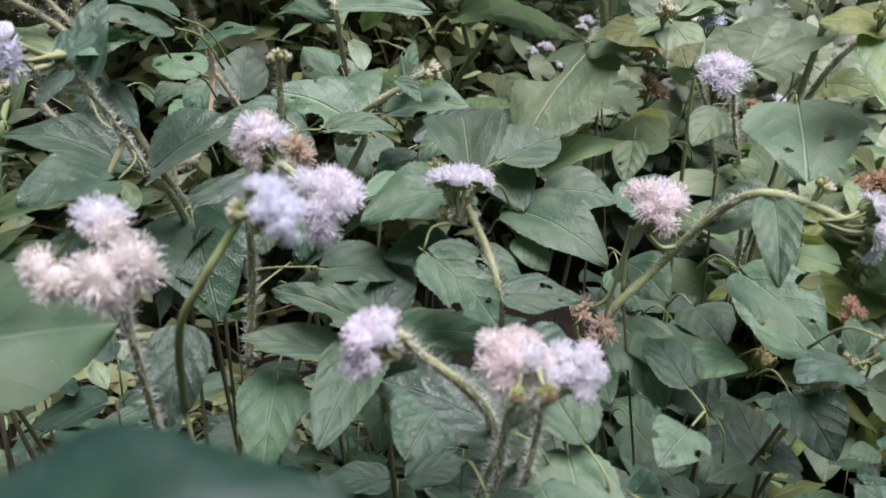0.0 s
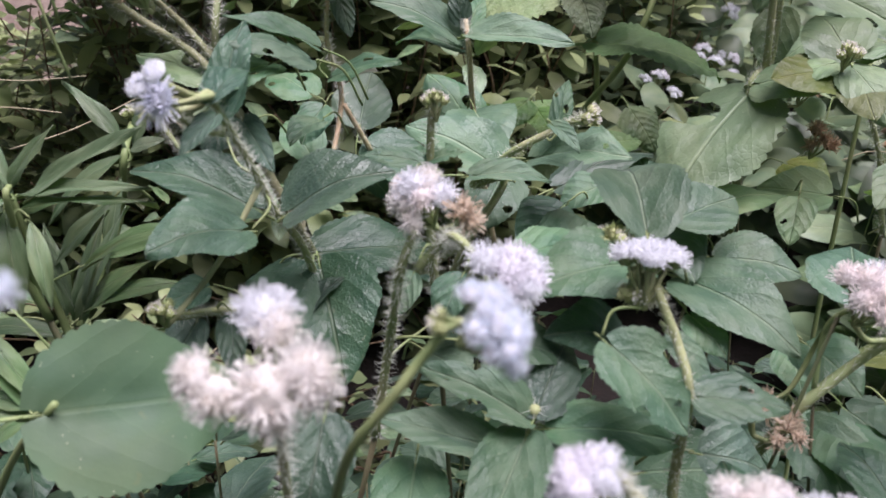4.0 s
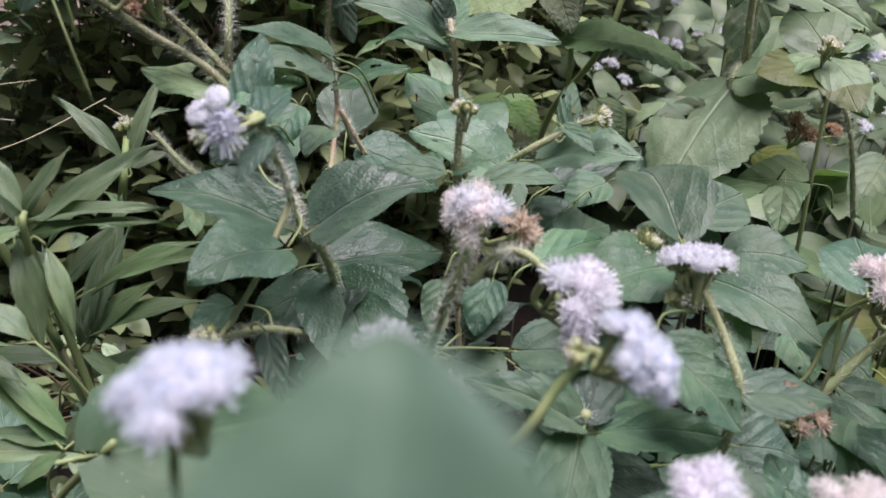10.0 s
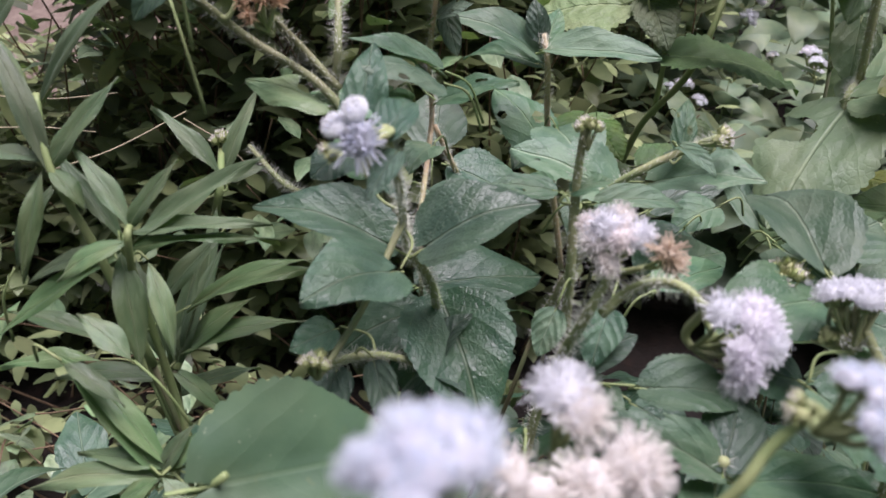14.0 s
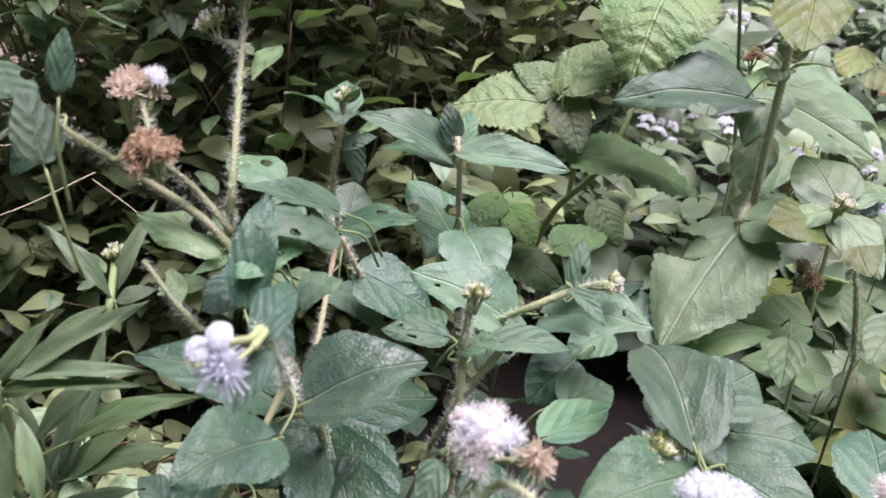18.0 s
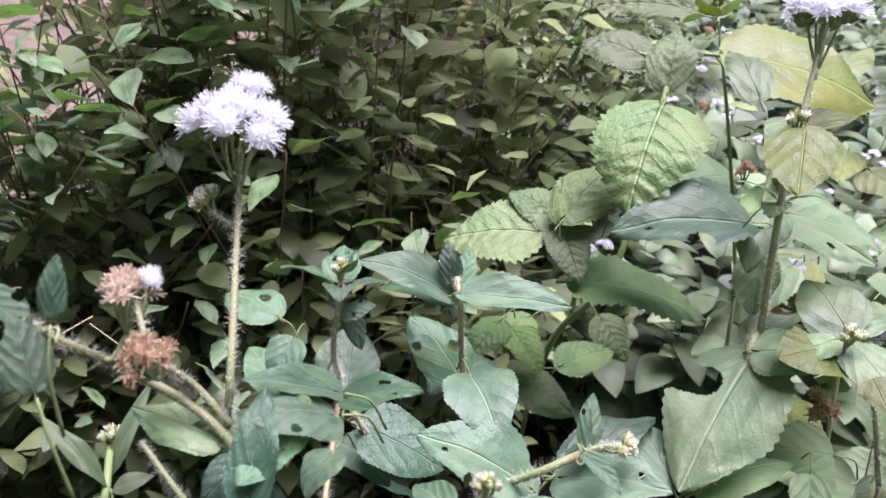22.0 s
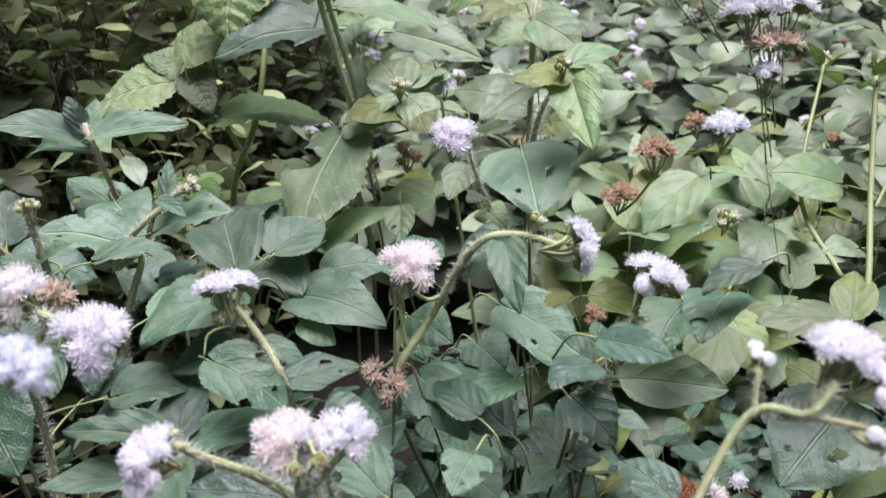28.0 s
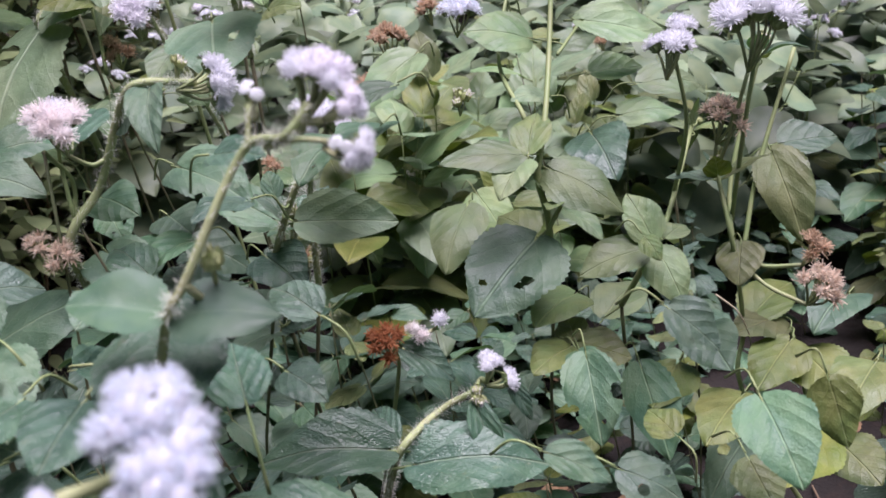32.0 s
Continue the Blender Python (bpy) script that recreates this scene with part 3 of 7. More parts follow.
# ---- flower heads: unit radius, facing up z ----
def head_data(kind, seed):
    rng = random.Random(seed)
    v, f, ids = [], [], []

    def dome(rx, z0, z1, rings, sides, mat, jag=0.0, close=True):
        k = len(v)
        for i in range(rings + 1):
            t = i / rings
            g = t * math.pi / 2
            for a in range(sides):
                h = 2 * math.pi * a / sides
                r = rx * math.cos(g) * (1 + jag * rng.uniform(-1, 1))
                v.append((r * math.cos(h), r * math.sin(h), z0 + (z1 - z0) * math.sin(g)))
        for i in range(rings):
            for a in range(sides):
                b = (a + 1) % sides
                f.append((k + i * sides + a, k + i * sides + b, k + (i + 1) * sides + b, k + (i + 1) * sides + a))
                ids.append(mat)

    def blade(p, d, length, w0, w1, mat, curl):
        d = Vector(d).normalized()
        s = d.cross(Vector((rng.gauss(0, 1), rng.gauss(0, 1), rng.gauss(0, 1)))).normalized()
        o = s.cross(d) * curl
        k = len(v)
        p = Vector(p)
        for t in (0, 0.5, 1.0):
            q = p + d * length * t + o * length * t * t
            w = w0 + (w1 - w0) * t
            v.extend([tuple(q + s * w), tuple(q - s * w)])
        f.extend([(k, k + 1, k + 3, k + 2), (k + 2, k + 3, k + 5, k + 4)])
        ids.extend([mat, mat])

    if kind == "bud":
        dome(0.58, 0.0, 0.62, 4, 9, 0, 0.08)
        dome(0.60, 0.0, -0.6, 3, 9, 0, 0.08)
        for a in range(22):
            h = 2 * math.pi * a / 22 + rng.uniform(-0.1, 0.1)
            lean = rng.uniform(-0.12, 0.22)
            blade((0.6 * math.cos(h), 0.6 * math.sin(h), rng.uniform(-0.4, -0.1)), (lean * math.cos(h), lean * math.sin(h), 1), rng.uniform(0.75, 1.15), 0.12, 0.02, 0, rng.uniform(-0.15, 0.2))
        for a in range(26):
            h, t = rng.uniform(0, 6.28), 0.5 * math.sqrt(rng.random())
            blade((t * math.cos(h), t * math.sin(h), 0.45), (0.5 * t * math.cos(h), 0.5 * t * math.sin(h), 1), rng.uniform(0.3, 0.5), 0.09, 0.06, 1, 0.2)
    elif kind == "button":
        dome(0.8, -0.1, -0.95, 3, 10, 0, 0.05)
        dome(0.9, -0.1, 0.22, 4, 14, 1, 0.05)
        for a in range(60):
            h, t = rng.uniform(0, 6.28), math.sqrt(rng.random())
            blade((0.8 * t * math.cos(h), 0.8 * t * math.sin(h), 0.18 * (1 - t * t * 0.7)), (0.3 * t * math.cos(h), 0.3 * t * math.sin(h), 1), 0.2, 0.055, 0.05, 1, 0.2)
    elif kind == "rayed":
        dome(0.5, 0.0, -0.6, 3, 9, 0, 0.05)
        dome(0.62, -0.04, 0.2, 3, 12, 1, 0.08)
        for a in range(46):
            h = 2 * math.pi * (a + rng.uniform(-0.3, 0.3)) / 46
            up = rng.uniform(0.05, 0.5)
            blade((0.45 * math.cos(h), 0.45 * math.sin(h), 0.06), (math.cos(h), math.sin(h), up), rng.uniform(0.5, 0.72), 0.05, 0.035, 1, rng.uniform(-0.15, 0.3))
        for a in range(60):
            h, t = rng.uniform(0, 6.28), math.sqrt(rng.random())
            blade((0.5 * t * math.cos(h), 0.5 * t * math.sin(h), 0.14), (0.5 * t * math.cos(h), 0.5 * t * math.sin(h), 1), 0.22, 0.05, 0.03, 1, 0.2)
    elif kind == "dry":
        dome(0.5, 0, -0.6, 3, 8, 0, 0.1)
        dome(0.5, 0, 0.4, 3, 8, 1, 0.2)
        for a in range(80):
            h, t = rng.uniform(0, 6.28), rng.random() ** 0.7
            d = (math.cos(h) * t * 1.1, math.sin(h) * t * 1.1, 1.05 - 0.9 * t)
            blade((d[0] * 0.35, d[1] * 0.35, d[2] * 0.25), d, rng.uniform(0.4, 0.75), 0.05, 0.04, 1, rng.uniform(-0.7, 0.7))
    else:
        dome(0.52, 0.0, -0.75, 3, 9, 0, 0.05)
        for a in range(12):
            h = 2 * math.pi * a / 12
            blade((0.42 * math.cos(h), 0.42 * math.sin(h), -0.5), (0.3 * math.cos(h), 0.3 * math.sin(h), 1), 0.6, 0.1, 0.02, 0, 0.1)
        dome(0.68, -0.02, 0.58, 4, 12, 2, 0.14)
        for a in range(60 if kind == "far" else 210):
            h, t = rng.uniform(0, 6.28), rng.random() ** 0.6
            d = (math.cos(h) * t * 1.15, math.sin(h) * t * 1.15, 1.0 - 0.95 * t * t)
            blade((d[0] * 0.4, d[1] * 0.4, d[2] * 0.3), d, rng.uniform(0.36, 0.74), 0.013 if kind != "far" else 0.03, 0.030 if kind != "far" else 0.06, 1, rng.uniform(-0.45, 0.45))
    return v, f, ids


def head_mesh(kind, seed, mats):
    v, f, ids = head_data(kind, seed)
    me = bpy.data.meshes.new("flower_head")
    me.from_pydata(v, [], f)
    for k in mats:
        me.materials.append(M[k])
    me.polygons.foreach_set("material_index", ids)
    me.polygons.foreach_set("use_smooth", [True] * len(f))
    me.update()
    return me


HEART = {"pink": "pink", "beigewhite": "beigewhite", "blue": "blue", "white": "white"}
HEAD = {k: [head_mesh("open", i * 7 + s, ("cup", k, HEART.get(k, "lilac"))) for s in range(3)] for i, k in enumerate(("white", "lilac", "pink", "bluewhite", "blue", "beigewhite"))}
HEAD["blue"] = [head_mesh("rayed", 260 + s, ("cup", "blue")) for s in range(2)]
HEAD["beige"] = [head_mesh("dry", 200 + s, ("cup", "beige")) for s in range(3)]
HEAD["brown"] = [head_mesh("dry", 210 + s, ("dead", "brown")) for s in range(3)]
HEAD["rust"] = [head_mesh("dry", 220 + s, ("dead", "rust")) for s in range(3)]
HEAD["bud"] = [head_mesh("bud", 230 + s, ("budcup", "beigewhite")) for s in range(2)] + [head_mesh("bud", 236, ("budcup", "budcup"))]
HEAD["yellowbud"] = [head_mesh("bud", 240 + s, ("yellowcup", "brown")) for s in range(2)]
HEAD["button"] = [head_mesh("button", 250 + s, ("cup", "white")) for s in range(2)]
HEAD_FAR = {k: [head_mesh("far", 300 + i * 7 + s, ("cup", k, HEART.get(k, "lilac"))) for s in range(2)] for i, k in enumerate(("white", "lilac", "pink", "bluewhite", "beigewhite"))}
HEAD_FAR["brown"] = HEAD["brown"]
HEAD_LABEL = {"white": "open white thread-like head", "lilac": "open lilac thread-like head", "pink": "fading pink head", "bluewhite": "open bluish white head",
              "blue": "open blue head", "beigewhite": "creamy fading head", "beige": "dry beige head", "brown": "withered brown head", "rust": "withered rust head",
              "bud": "closed green bud", "yellowbud": "swollen yellowish bud", "button": "white button bud"}


def cluster(thing, centre, axis, radius, count, kind, dome=0.5, head=None, far=False):
    """A cluster of flower heads on short stalks, spread over a dome that faces along axis."""
    c, a = Vector(centre), Vector(axis).normalized()
    HEADS[thing].append((c, radius))
    s = a.cross(Vector((0.31, 0.52, 0.79))).normalized()
    t = a.cross(s)
    r = head or radius / (1 + 0.56 * math.sqrt(max(0, count - 1)))
    root = c - a * (radius * 0.9 + r * 1.2)
    spots = []
    for i in range(count):
        rho = math.sqrt((i + 0.3) / count) if count > 1 else 0.0
        g = i * 2.39996 + PICK.uniform(-0.3, 0.3)
        o = (s * math.cos(g) + t * math.sin(g)) * rho
        spots.append((c + o * (radius - r * 0.6) + a * (dome * radius * (0.6 - rho * rho) + PICK.uniform(-0.1, 0.1) * r), (a + o * 0.75).normalized()))
    v, f = [], []
    for q, d in spots:
        tv, tf = tube(smooth_line([root, root.lerp(q, 0.55) + (q - root).cross(s) * 0.08, q - d * r * 0.6], 3), 0.00065, 0.0005, 5)
        k = len(v)
        v += tv
        f += [tuple(i + k for i in q2) for q2 in tf]
    stalks = mesh_object("inflorescence", v, f, ["stem"], thing)
    for q, d in spots:
        shade = "beigewhite" if kind == "pink" and PICK.random() < 0.25 else "white" if kind in ("lilac", "pink", "beigewhite") and PICK.random() < 0.3 else kind
        ob = new("flower_head", PICK.choice((HEAD_FAR if far else HEAD)[shade]))
        z = d
        x = z.cross(Vector((0.3, 0.8, 0.1))).normalized()
        y = z.cross(x)
        g = PICK.uniform(0, 6.28)
        x, y = x * math.cos(g) + y * math.sin(g), y * math.cos(g) - x * math.sin(g)
        k = r * PICK.uniform(1.0, 1.28)
        ob.matrix_basis = Matrix([[x[i] * k, y[i] * k, z[i] * k, q[i]] for i in range(3)] + [[0, 0, 0, 1]])
        ob.parent = stalks
        tagged(ob, HEAD_LABEL[shade])
    near = min(STEMS[thing], key=lambda q: (q - root).length) if STEMS[thing] else None
    if near is not None and 0.003 < (near - root).length < 0.06:
        tv, tf = tube(smooth_line([root, root.lerp(near, 0.5) - a * 0.004, near], 4), 0.0009, 0.0011, 6)
        mesh_object("flower_stalk", tv, tf, ["stem"], thing)
    elif near is None:
        STEMS[thing].append(root)
    return stalks


def straw(pts, r):
    v, f = tube(smooth_line(pts, 5), r, r * 0.7, 5)
    return tagged(mesh_object("dry_straw", v, f, ["straw"]), "thin pale dry straw caught among the leaves", "straw", "dry straws")


# ---- the weeds, one by one ----
nettle = plant("serrate_weed", "bright green weed with serrated, deeply veined leaves", "weed")
leaf(nettle, (0.0496, 0.5007, 0.5133), (0.0258, 0.4645, 0.4565), 0.0654, -12, "serrate")
leaf(nettle, (-0.0105, 0.5076, 0.4396), (-0.0674, 0.5269, 0.4296), 0.0579, -36, "serrate")
leaf(nettle, (-0.0014, 0.5212, 0.4463), (-0.0293, 0.5338, 0.4592), 0.0315, -35, "serrate")
leaf(nettle, (-0.0018, 0.5070, 0.4439), (0.0068, 0.4819, 0.4158), 0.0277, 17, "serrate")
leaf(nettle, (-0.0023, 0.4958, 0.4486), (0.0353, 0.5305, 0.4769), 0.0387, 21, "serrate")
leaf(nettle, (0.0073, 0.5017, 0.4133), (0.0804, 0.4877, 0.3961), 0.0725, 13, "serrate_green")
leaf(nettle, (0.0727, 0.5739, 0.5262), (0.0879, 0.6108, 0.5659), 0.0355, 4, "serrate")
leaf(nettle, (0.0667, 0.5975, 0.5454), (0.0200, 0.6203, 0.5569), 0.0449, -40, "serrate")
leaf(nettle, (0.1088, 0.6444, 0.5861), (0.0396, 0.6658, 0.5878), 0.0439, -42, "serrate")
leaf(nettle, (-0.0200, 0.5643, 0.3667), (-0.0046, 0.5305, 0.3475), 0.0267, 16, "serrate_green")
leaf(nettle, (-0.0227, 0.5594, 0.3371), (0.0174, 0.5259, 0.3222), 0.0361, 26, "serrate_green")
leaf(nettle, (0.0161, 0.5789, 0.3358), (0.0573, 0.5999, 0.3428), 0.0346, 25, "serrate_green")
leaf(nettle, (-0.0258, 0.5653, 0.3720), (-0.0483, 0.5415, 0.3498), 0.0274, -20, "serrate_green")
leaf(nettle, (-0.0033, 0.5946, 0.3671), (-0.0281, 0.5746, 0.3557), 0.0265, -23, "serrate_green")
leaf(nettle, (0.0486, 0.6137, 0.3639), (0.0677, 0.5985, 0.3352), 0.0319, 35, "serrate_green")
stem(nettle, [(0.0727, 0.5739, 0.5262), (0.0384, 0.5323, 0.4167), (0.0100, 0.5635, 0.3641), (-0.0015, 0.5860, 0.3163)], 0.0022, 0.0032, 0)
stem(nettle, [(-0.0014, 0.5212, 0.4463), (0.0088, 0.5025, 0.4181), (0.0226, 0.5847, 0.3705)], 0.0016, 0.0022, 0, "branch")
stem(nettle, [(0.0200, 0.6203, 0.5569), (0.0666, 0.5978, 0.5473), (0.0780, 0.5742, 0.5282)], 0.0014, 0.0018, 0, "branch")
pb = plant("ageratum_plant", "flowering weed with broad pale leaves, one deeply notched by insects", "flowering plant", skin="pale")
leaf(pb, (0.0794, 0.4221, 0.3961), (0.0375, 0.3846, 0.3440), 0.0560, -8, "notched")
leaf(pb, (0.0791, 0.4192, 0.3986), (0.1128, 0.3988, 0.4001), 0.0329, 33, "ovate")
leaf(pb, (0.0847, 0.4425, 0.3951), (0.1209, 0.4737, 0.4028), 0.0203, 14, "ovate")
leaf(pb, (0.1130, 0.4032, 0.4131), (0.1078, 0.4366, 0.4304), 0.0326, -20, "ovate")
leaf(pb, (0.1162, 0.4023, 0.4082), (0.1144, 0.3688, 0.3895), 0.0238, 15, "ovate")
leaf(pb, (0.1080, 0.4028, 0.4104), (0.0882, 0.4012, 0.3997), 0.0176, -28, "ovate")
leaf(pb, (0.1180, 0.4034, 0.4145), (0.1436, 0.4237, 0.4166), 0.0162, 13, "ovate")
leaf(pb, (0.0511, 0.3988, 0.3381), (0.0993, 0.4099, 0.3476), 0.0253, 23, "ovate")
leaf(pb, (0.0660, 0.4266, 0.3238), (0.0549, 0.4592, 0.3359), 0.0280, -18, "ovate")
leaf(pb, (0.1073, 0.4892, 0.4337), (0.1038, 0.4835, 0.3997), 0.0250, -7, "ovate")
stem(pb, [(0.0805, 0.4109, 0.4745), (0.0927, 0.4448, 0.4094), (0.0780, 0.4223, 0.3954), (0.0850, 0.4456, 0.3178)], 0.0018, 0.0026, 1)
stem(pb, [(0.1143, 0.4027, 0.4106), (0.1428, 0.4261, 0.3707), (0.1587, 0.4383, 0.3239)], 0.0013, 0.0018, 1)
cluster(pb, (0.1088, 0.3934, 0.4152), (-0.0347, -0.4585, 0.8880), 0.0061, 5, "bud", 0.5)
cluster(pb, (0.0486, 0.3902, 0.3472), (-0.0347, -0.4585, 0.8880), 0.0063, 5, "bud", 0.5)
pc = plant("ageratum_plant", "tall flowering weed with a cupped pale leaf under its bud", "flowering plant", skin="pale")
leaf(pc, (0.0752, 0.3853, 0.5024), (0.0637, 0.3610, 0.4775), 0.0298, 0, "ovate")
leaf(pc, (0.0773, 0.4007, 0.5053), (0.0631, 0.3889, 0.4945), 0.0173, -16, "ovate")
leaf(pc, (0.0834, 0.4002, 0.5032), (0.1157, 0.4211, 0.5092), 0.0164, 21, "ovate")
leaf(pc, (0.0878, 0.4633, 0.5167), (0.0864, 0.5085, 0.5440), 0.0222, -15, "ovate")
leaf(pc, (0.0935, 0.5319, 0.5447), (0.1819, 0.5261, 0.5169), 0.0705, 43, "ovate")
leaf(pc, (0.0864, 0.4581, 0.4545), (0.0162, 0.4578, 0.4472), 0.0476, -35, "holed")
leaf(pc, (0.1001, 0.4880, 0.4525), (0.1363, 0.5309, 0.4687), 0.0245, 11, "ovate")
leaf(pc, (0.0917, 0.4335, 0.4634), (0.1515, 0.4497, 0.4436), 0.0384, 34, "ovate")
leaf(pc, (0.1035, 0.4687, 0.4581), (0.0817, 0.4443, 0.4322), 0.0263, -11, "ovate")
leaf(pc, (0.0881, 0.5718, 0.4672), (0.1406, 0.5908, 0.4637), 0.0487, 31, "ovate")
leaf(pc, (0.1433, 0.5273, 0.4213), (0.1103, 0.5218, 0.3864), 0.0342, -31, "ovate")
stem(pc, [(0.0906, 0.4107, 0.5475), (0.0804, 0.4006, 0.5054), (0.0759, 0.4010, 0.4753), (0.0873, 0.4337, 0.4036)], 0.0012, 0.0022, 1)
stem(pc, [(0.0957, 0.5590, 0.5722), (0.1015, 0.5356, 0.4942), (0.1117, 0.5312, 0.4089), (0.1064, 0.5232, 0.3609)], 0.0012, 0.0016, 0)
stem(pc, [(0.1185, 0.5057, 0.4987), (0.1047, 0.4958, 0.4389), (0.1018, 0.5052, 0.4074)], 0.0015, 0.0020, 1)
cluster(pc, (0.0892, 0.4114, 0.5517), (-0.0359, -0.0302, 0.9989), 0.0181, 8, "white", 0.35)
cluster(pc, (0.0750, 0.3907, 0.5064), (-0.0363, -0.2117, 0.9767), 0.0058, 4, "bud", 0.5)
cluster(pc, (0.1391, 0.5293, 0.3889), (-0.0347, -0.4585, 0.8880), 0.0087, 5, "brown", 0.5)
cluster(pc, (0.1502, 0.5344, 0.4202), (-0.0347, -0.4585, 0.8880), 0.0069, 4, "blue", 0.5)
cluster(pc, (0.1526, 0.5312, 0.4014), (-0.0347, -0.4585, 0.8880), 0.0087, 4, "brown", 0.5)
cluster(pc, (0.1298, 0.5745, 0.4758), (-0.0347, -0.4585, 0.8880), 0.0074, 4, "brown", 0.5)
pd = plant("ageratum_plant", "hairy weed with a reddish stem and drooping green leaves", "flowering plant")
leaf(pd, (-0.0631, 0.4495, 0.4131), (-0.1105, 0.4429, 0.4309), 0.0262, -37, "ovate")
leaf(pd, (-0.0592, 0.4431, 0.4162), (-0.0057, 0.4319, 0.4136), 0.0233, 34, "ovate")
leaf(pd, (-0.0620, 0.4564, 0.4085), (-0.1028, 0.4774, 0.4093), 0.0208, -30, "ovate")
leaf(pd, (-0.0563, 0.4697, 0.3638), (-0.0852, 0.4851, 0.3928), 0.0350, -31, "ovate")
leaf(pd, (-0.0535, 0.4289, 0.3798), (-0.0407, 0.3949, 0.3595), 0.0364, 12, "ovate")
leaf(pd, (-0.0634, 0.4483, 0.4206), (-0.0669, 0.4517, 0.4400), 0.0129, -37, "ovate")
leaf(pd, (-0.0592, 0.4483, 0.4208), (-0.0536, 0.4610, 0.4361), 0.0131, 12, "ovate")
leaf(pd, (-0.0538, 0.4929, 0.3586), (-0.0355, 0.5227, 0.3563), 0.0214, 17, "ovate")
leaf(pd, (-0.0563, 0.5036, 0.3618), (-0.0728, 0.4814, 0.3487), 0.0240, -18, "ovate")
stem(pd, [(-0.0613, 0.4488, 0.4235), (-0.0588, 0.4462, 0.4082), (-0.0551, 0.4639, 0.3668), (-0.0411, 0.4909, 0.2873)], 0.0016, 0.0021, 1, mat="stem_tan")
pe = plant("ageratum_plant", "hairy weed with arching stems carrying tight green buds", "flowering plant")
leaf(pe, (-0.0350, 0.3473, 0.3646), (-0.0772, 0.3507, 0.3813), 0.0332, -31, "ovate")
leaf(pe, (-0.0253, 0.3357, 0.3729), (0.0109, 0.3158, 0.3783), 0.0294, 29, "ovate")
leaf(pe, (-0.0158, 0.3303, 0.3856), (-0.0123, 0.3434, 0.4031), 0.0093, 1, "ovate")
leaf(pe, (-0.0188, 0.3208, 0.3888), (-0.0083, 0.3091, 0.3805), 0.0075, 24, "ovate")
leaf(pe, (-0.0115, 0.3924, 0.3496), (0.0369, 0.4243, 0.3621), 0.0249, 20, "ovate")
leaf(pe, (0.0365, 0.3908, 0.3438), (0.0287, 0.4244, 0.3618), 0.0191, -15, "ovate")
stem(pe, [(-0.0063, 0.3212, 0.3921), (-0.0158, 0.3303, 0.3856), (-0.0330, 0.3339, 0.3751), (-0.0485, 0.3538, 0.3573), (-0.0350, 0.3465, 0.3614), (-0.0513, 0.3526, 0.3292), (-0.0627, 0.3772, 0.2912)], 0.0016, 0.0022, 1)
cluster(pe, (-0.0047, 0.3212, 0.3922), (0.7910, -0.4529, 0.4114), 0.0053, 5, "bud", 0.5)
leaf(pe, (-0.0363, 0.3871, 0.3562), (-0.0457, 0.3630, 0.3352), 0.0302, -14, "ovate")
leaf(pe, (0.0067, 0.3581, 0.3591), (-0.0112, 0.3520, 0.3499), 0.0199, -32, "ovate")
leaf(pe, (-0.0649, 0.3064, 0.3752), (-0.0770, 0.3258, 0.3735), 0.0129, -20, "ovate")
leaf(pe, (-0.0593, 0.2772, 0.3806), (-0.0465, 0.2792, 0.3841), 0.0092, 30, "ovate")
leaf(pe, (-0.0471, 0.3101, 0.3701), (-0.0175, 0.3122, 0.3690), 0.0125, 31, "ovate")
leaf(pe, (-0.0628, 0.2967, 0.3768), (-0.0846, 0.2954, 0.3784), 0.0117, -32, "ovate")
stem(pe, [(-0.0573, 0.2724, 0.4003), (-0.0580, 0.2780, 0.3831), (-0.0576, 0.2812, 0.3572), (-0.0567, 0.2941, 0.3287)], 0.0014, 0.0022, 1)
cluster(pe, (-0.0564, 0.2726, 0.4008), (-0.0709, -0.1536, 0.9856), 0.0047, 6, "bud", 0.5)
pf = plant("ageratum_plant", "upright hairy weed with a folded leaf at its tip", "flowering plant")
leaf(pf, (-0.1038, 0.3338, 0.4015), (-0.0754, 0.3245, 0.4090), 0.0171, 31, "ovate")
leaf(pf, (-0.1018, 0.3063, 0.4138), (-0.1286, 0.2880, 0.4236), 0.0142, -32, "ovate")
leaf(pf, (-0.1013, 0.2956, 0.4105), (-0.1234, 0.2765, 0.4157), 0.0221, -28, "holed")
leaf(pf, (-0.1140, 0.4330, 0.3682), (-0.1126, 0.4577, 0.3945), 0.0329, 5, "ovate")
leaf(pf, (-0.1026, 0.3966, 0.3655), (-0.0655, 0.3930, 0.3470), 0.0350, 31, "ovate")
leaf(pf, (-0.1049, 0.3367, 0.4308), (-0.0931, 0.3373, 0.4352), 0.0094, 35, "ovate")
leaf(pf, (-0.1042, 0.3471, 0.4324), (-0.0984, 0.3443, 0.4162), 0.0097, 39, "ovate")
leaf(pf, (-0.1147, 0.4144, 0.3498), (-0.0891, 0.3920, 0.3392), 0.0225, 20, "ovate")
leaf(pf, (-0.1054, 0.3220, 0.3864), (-0.1115, 0.3008, 0.3802), 0.0135, -12, "ovate")
leaf(pf, (-0.1151, 0.2954, 0.4083), (-0.1234, 0.2641, 0.4025), 0.0186, -14, "ovate")
stem(pf, [(-0.1054, 0.3391, 0.4446), (-0.1094, 0.3492, 0.4143), (-0.1107, 0.3790, 0.3880), (-0.1125, 0.3529, 0.3534), (-0.1073, 0.3017, 0.3575)], 0.0011, 0.0017, 1, mat="stem_tan")
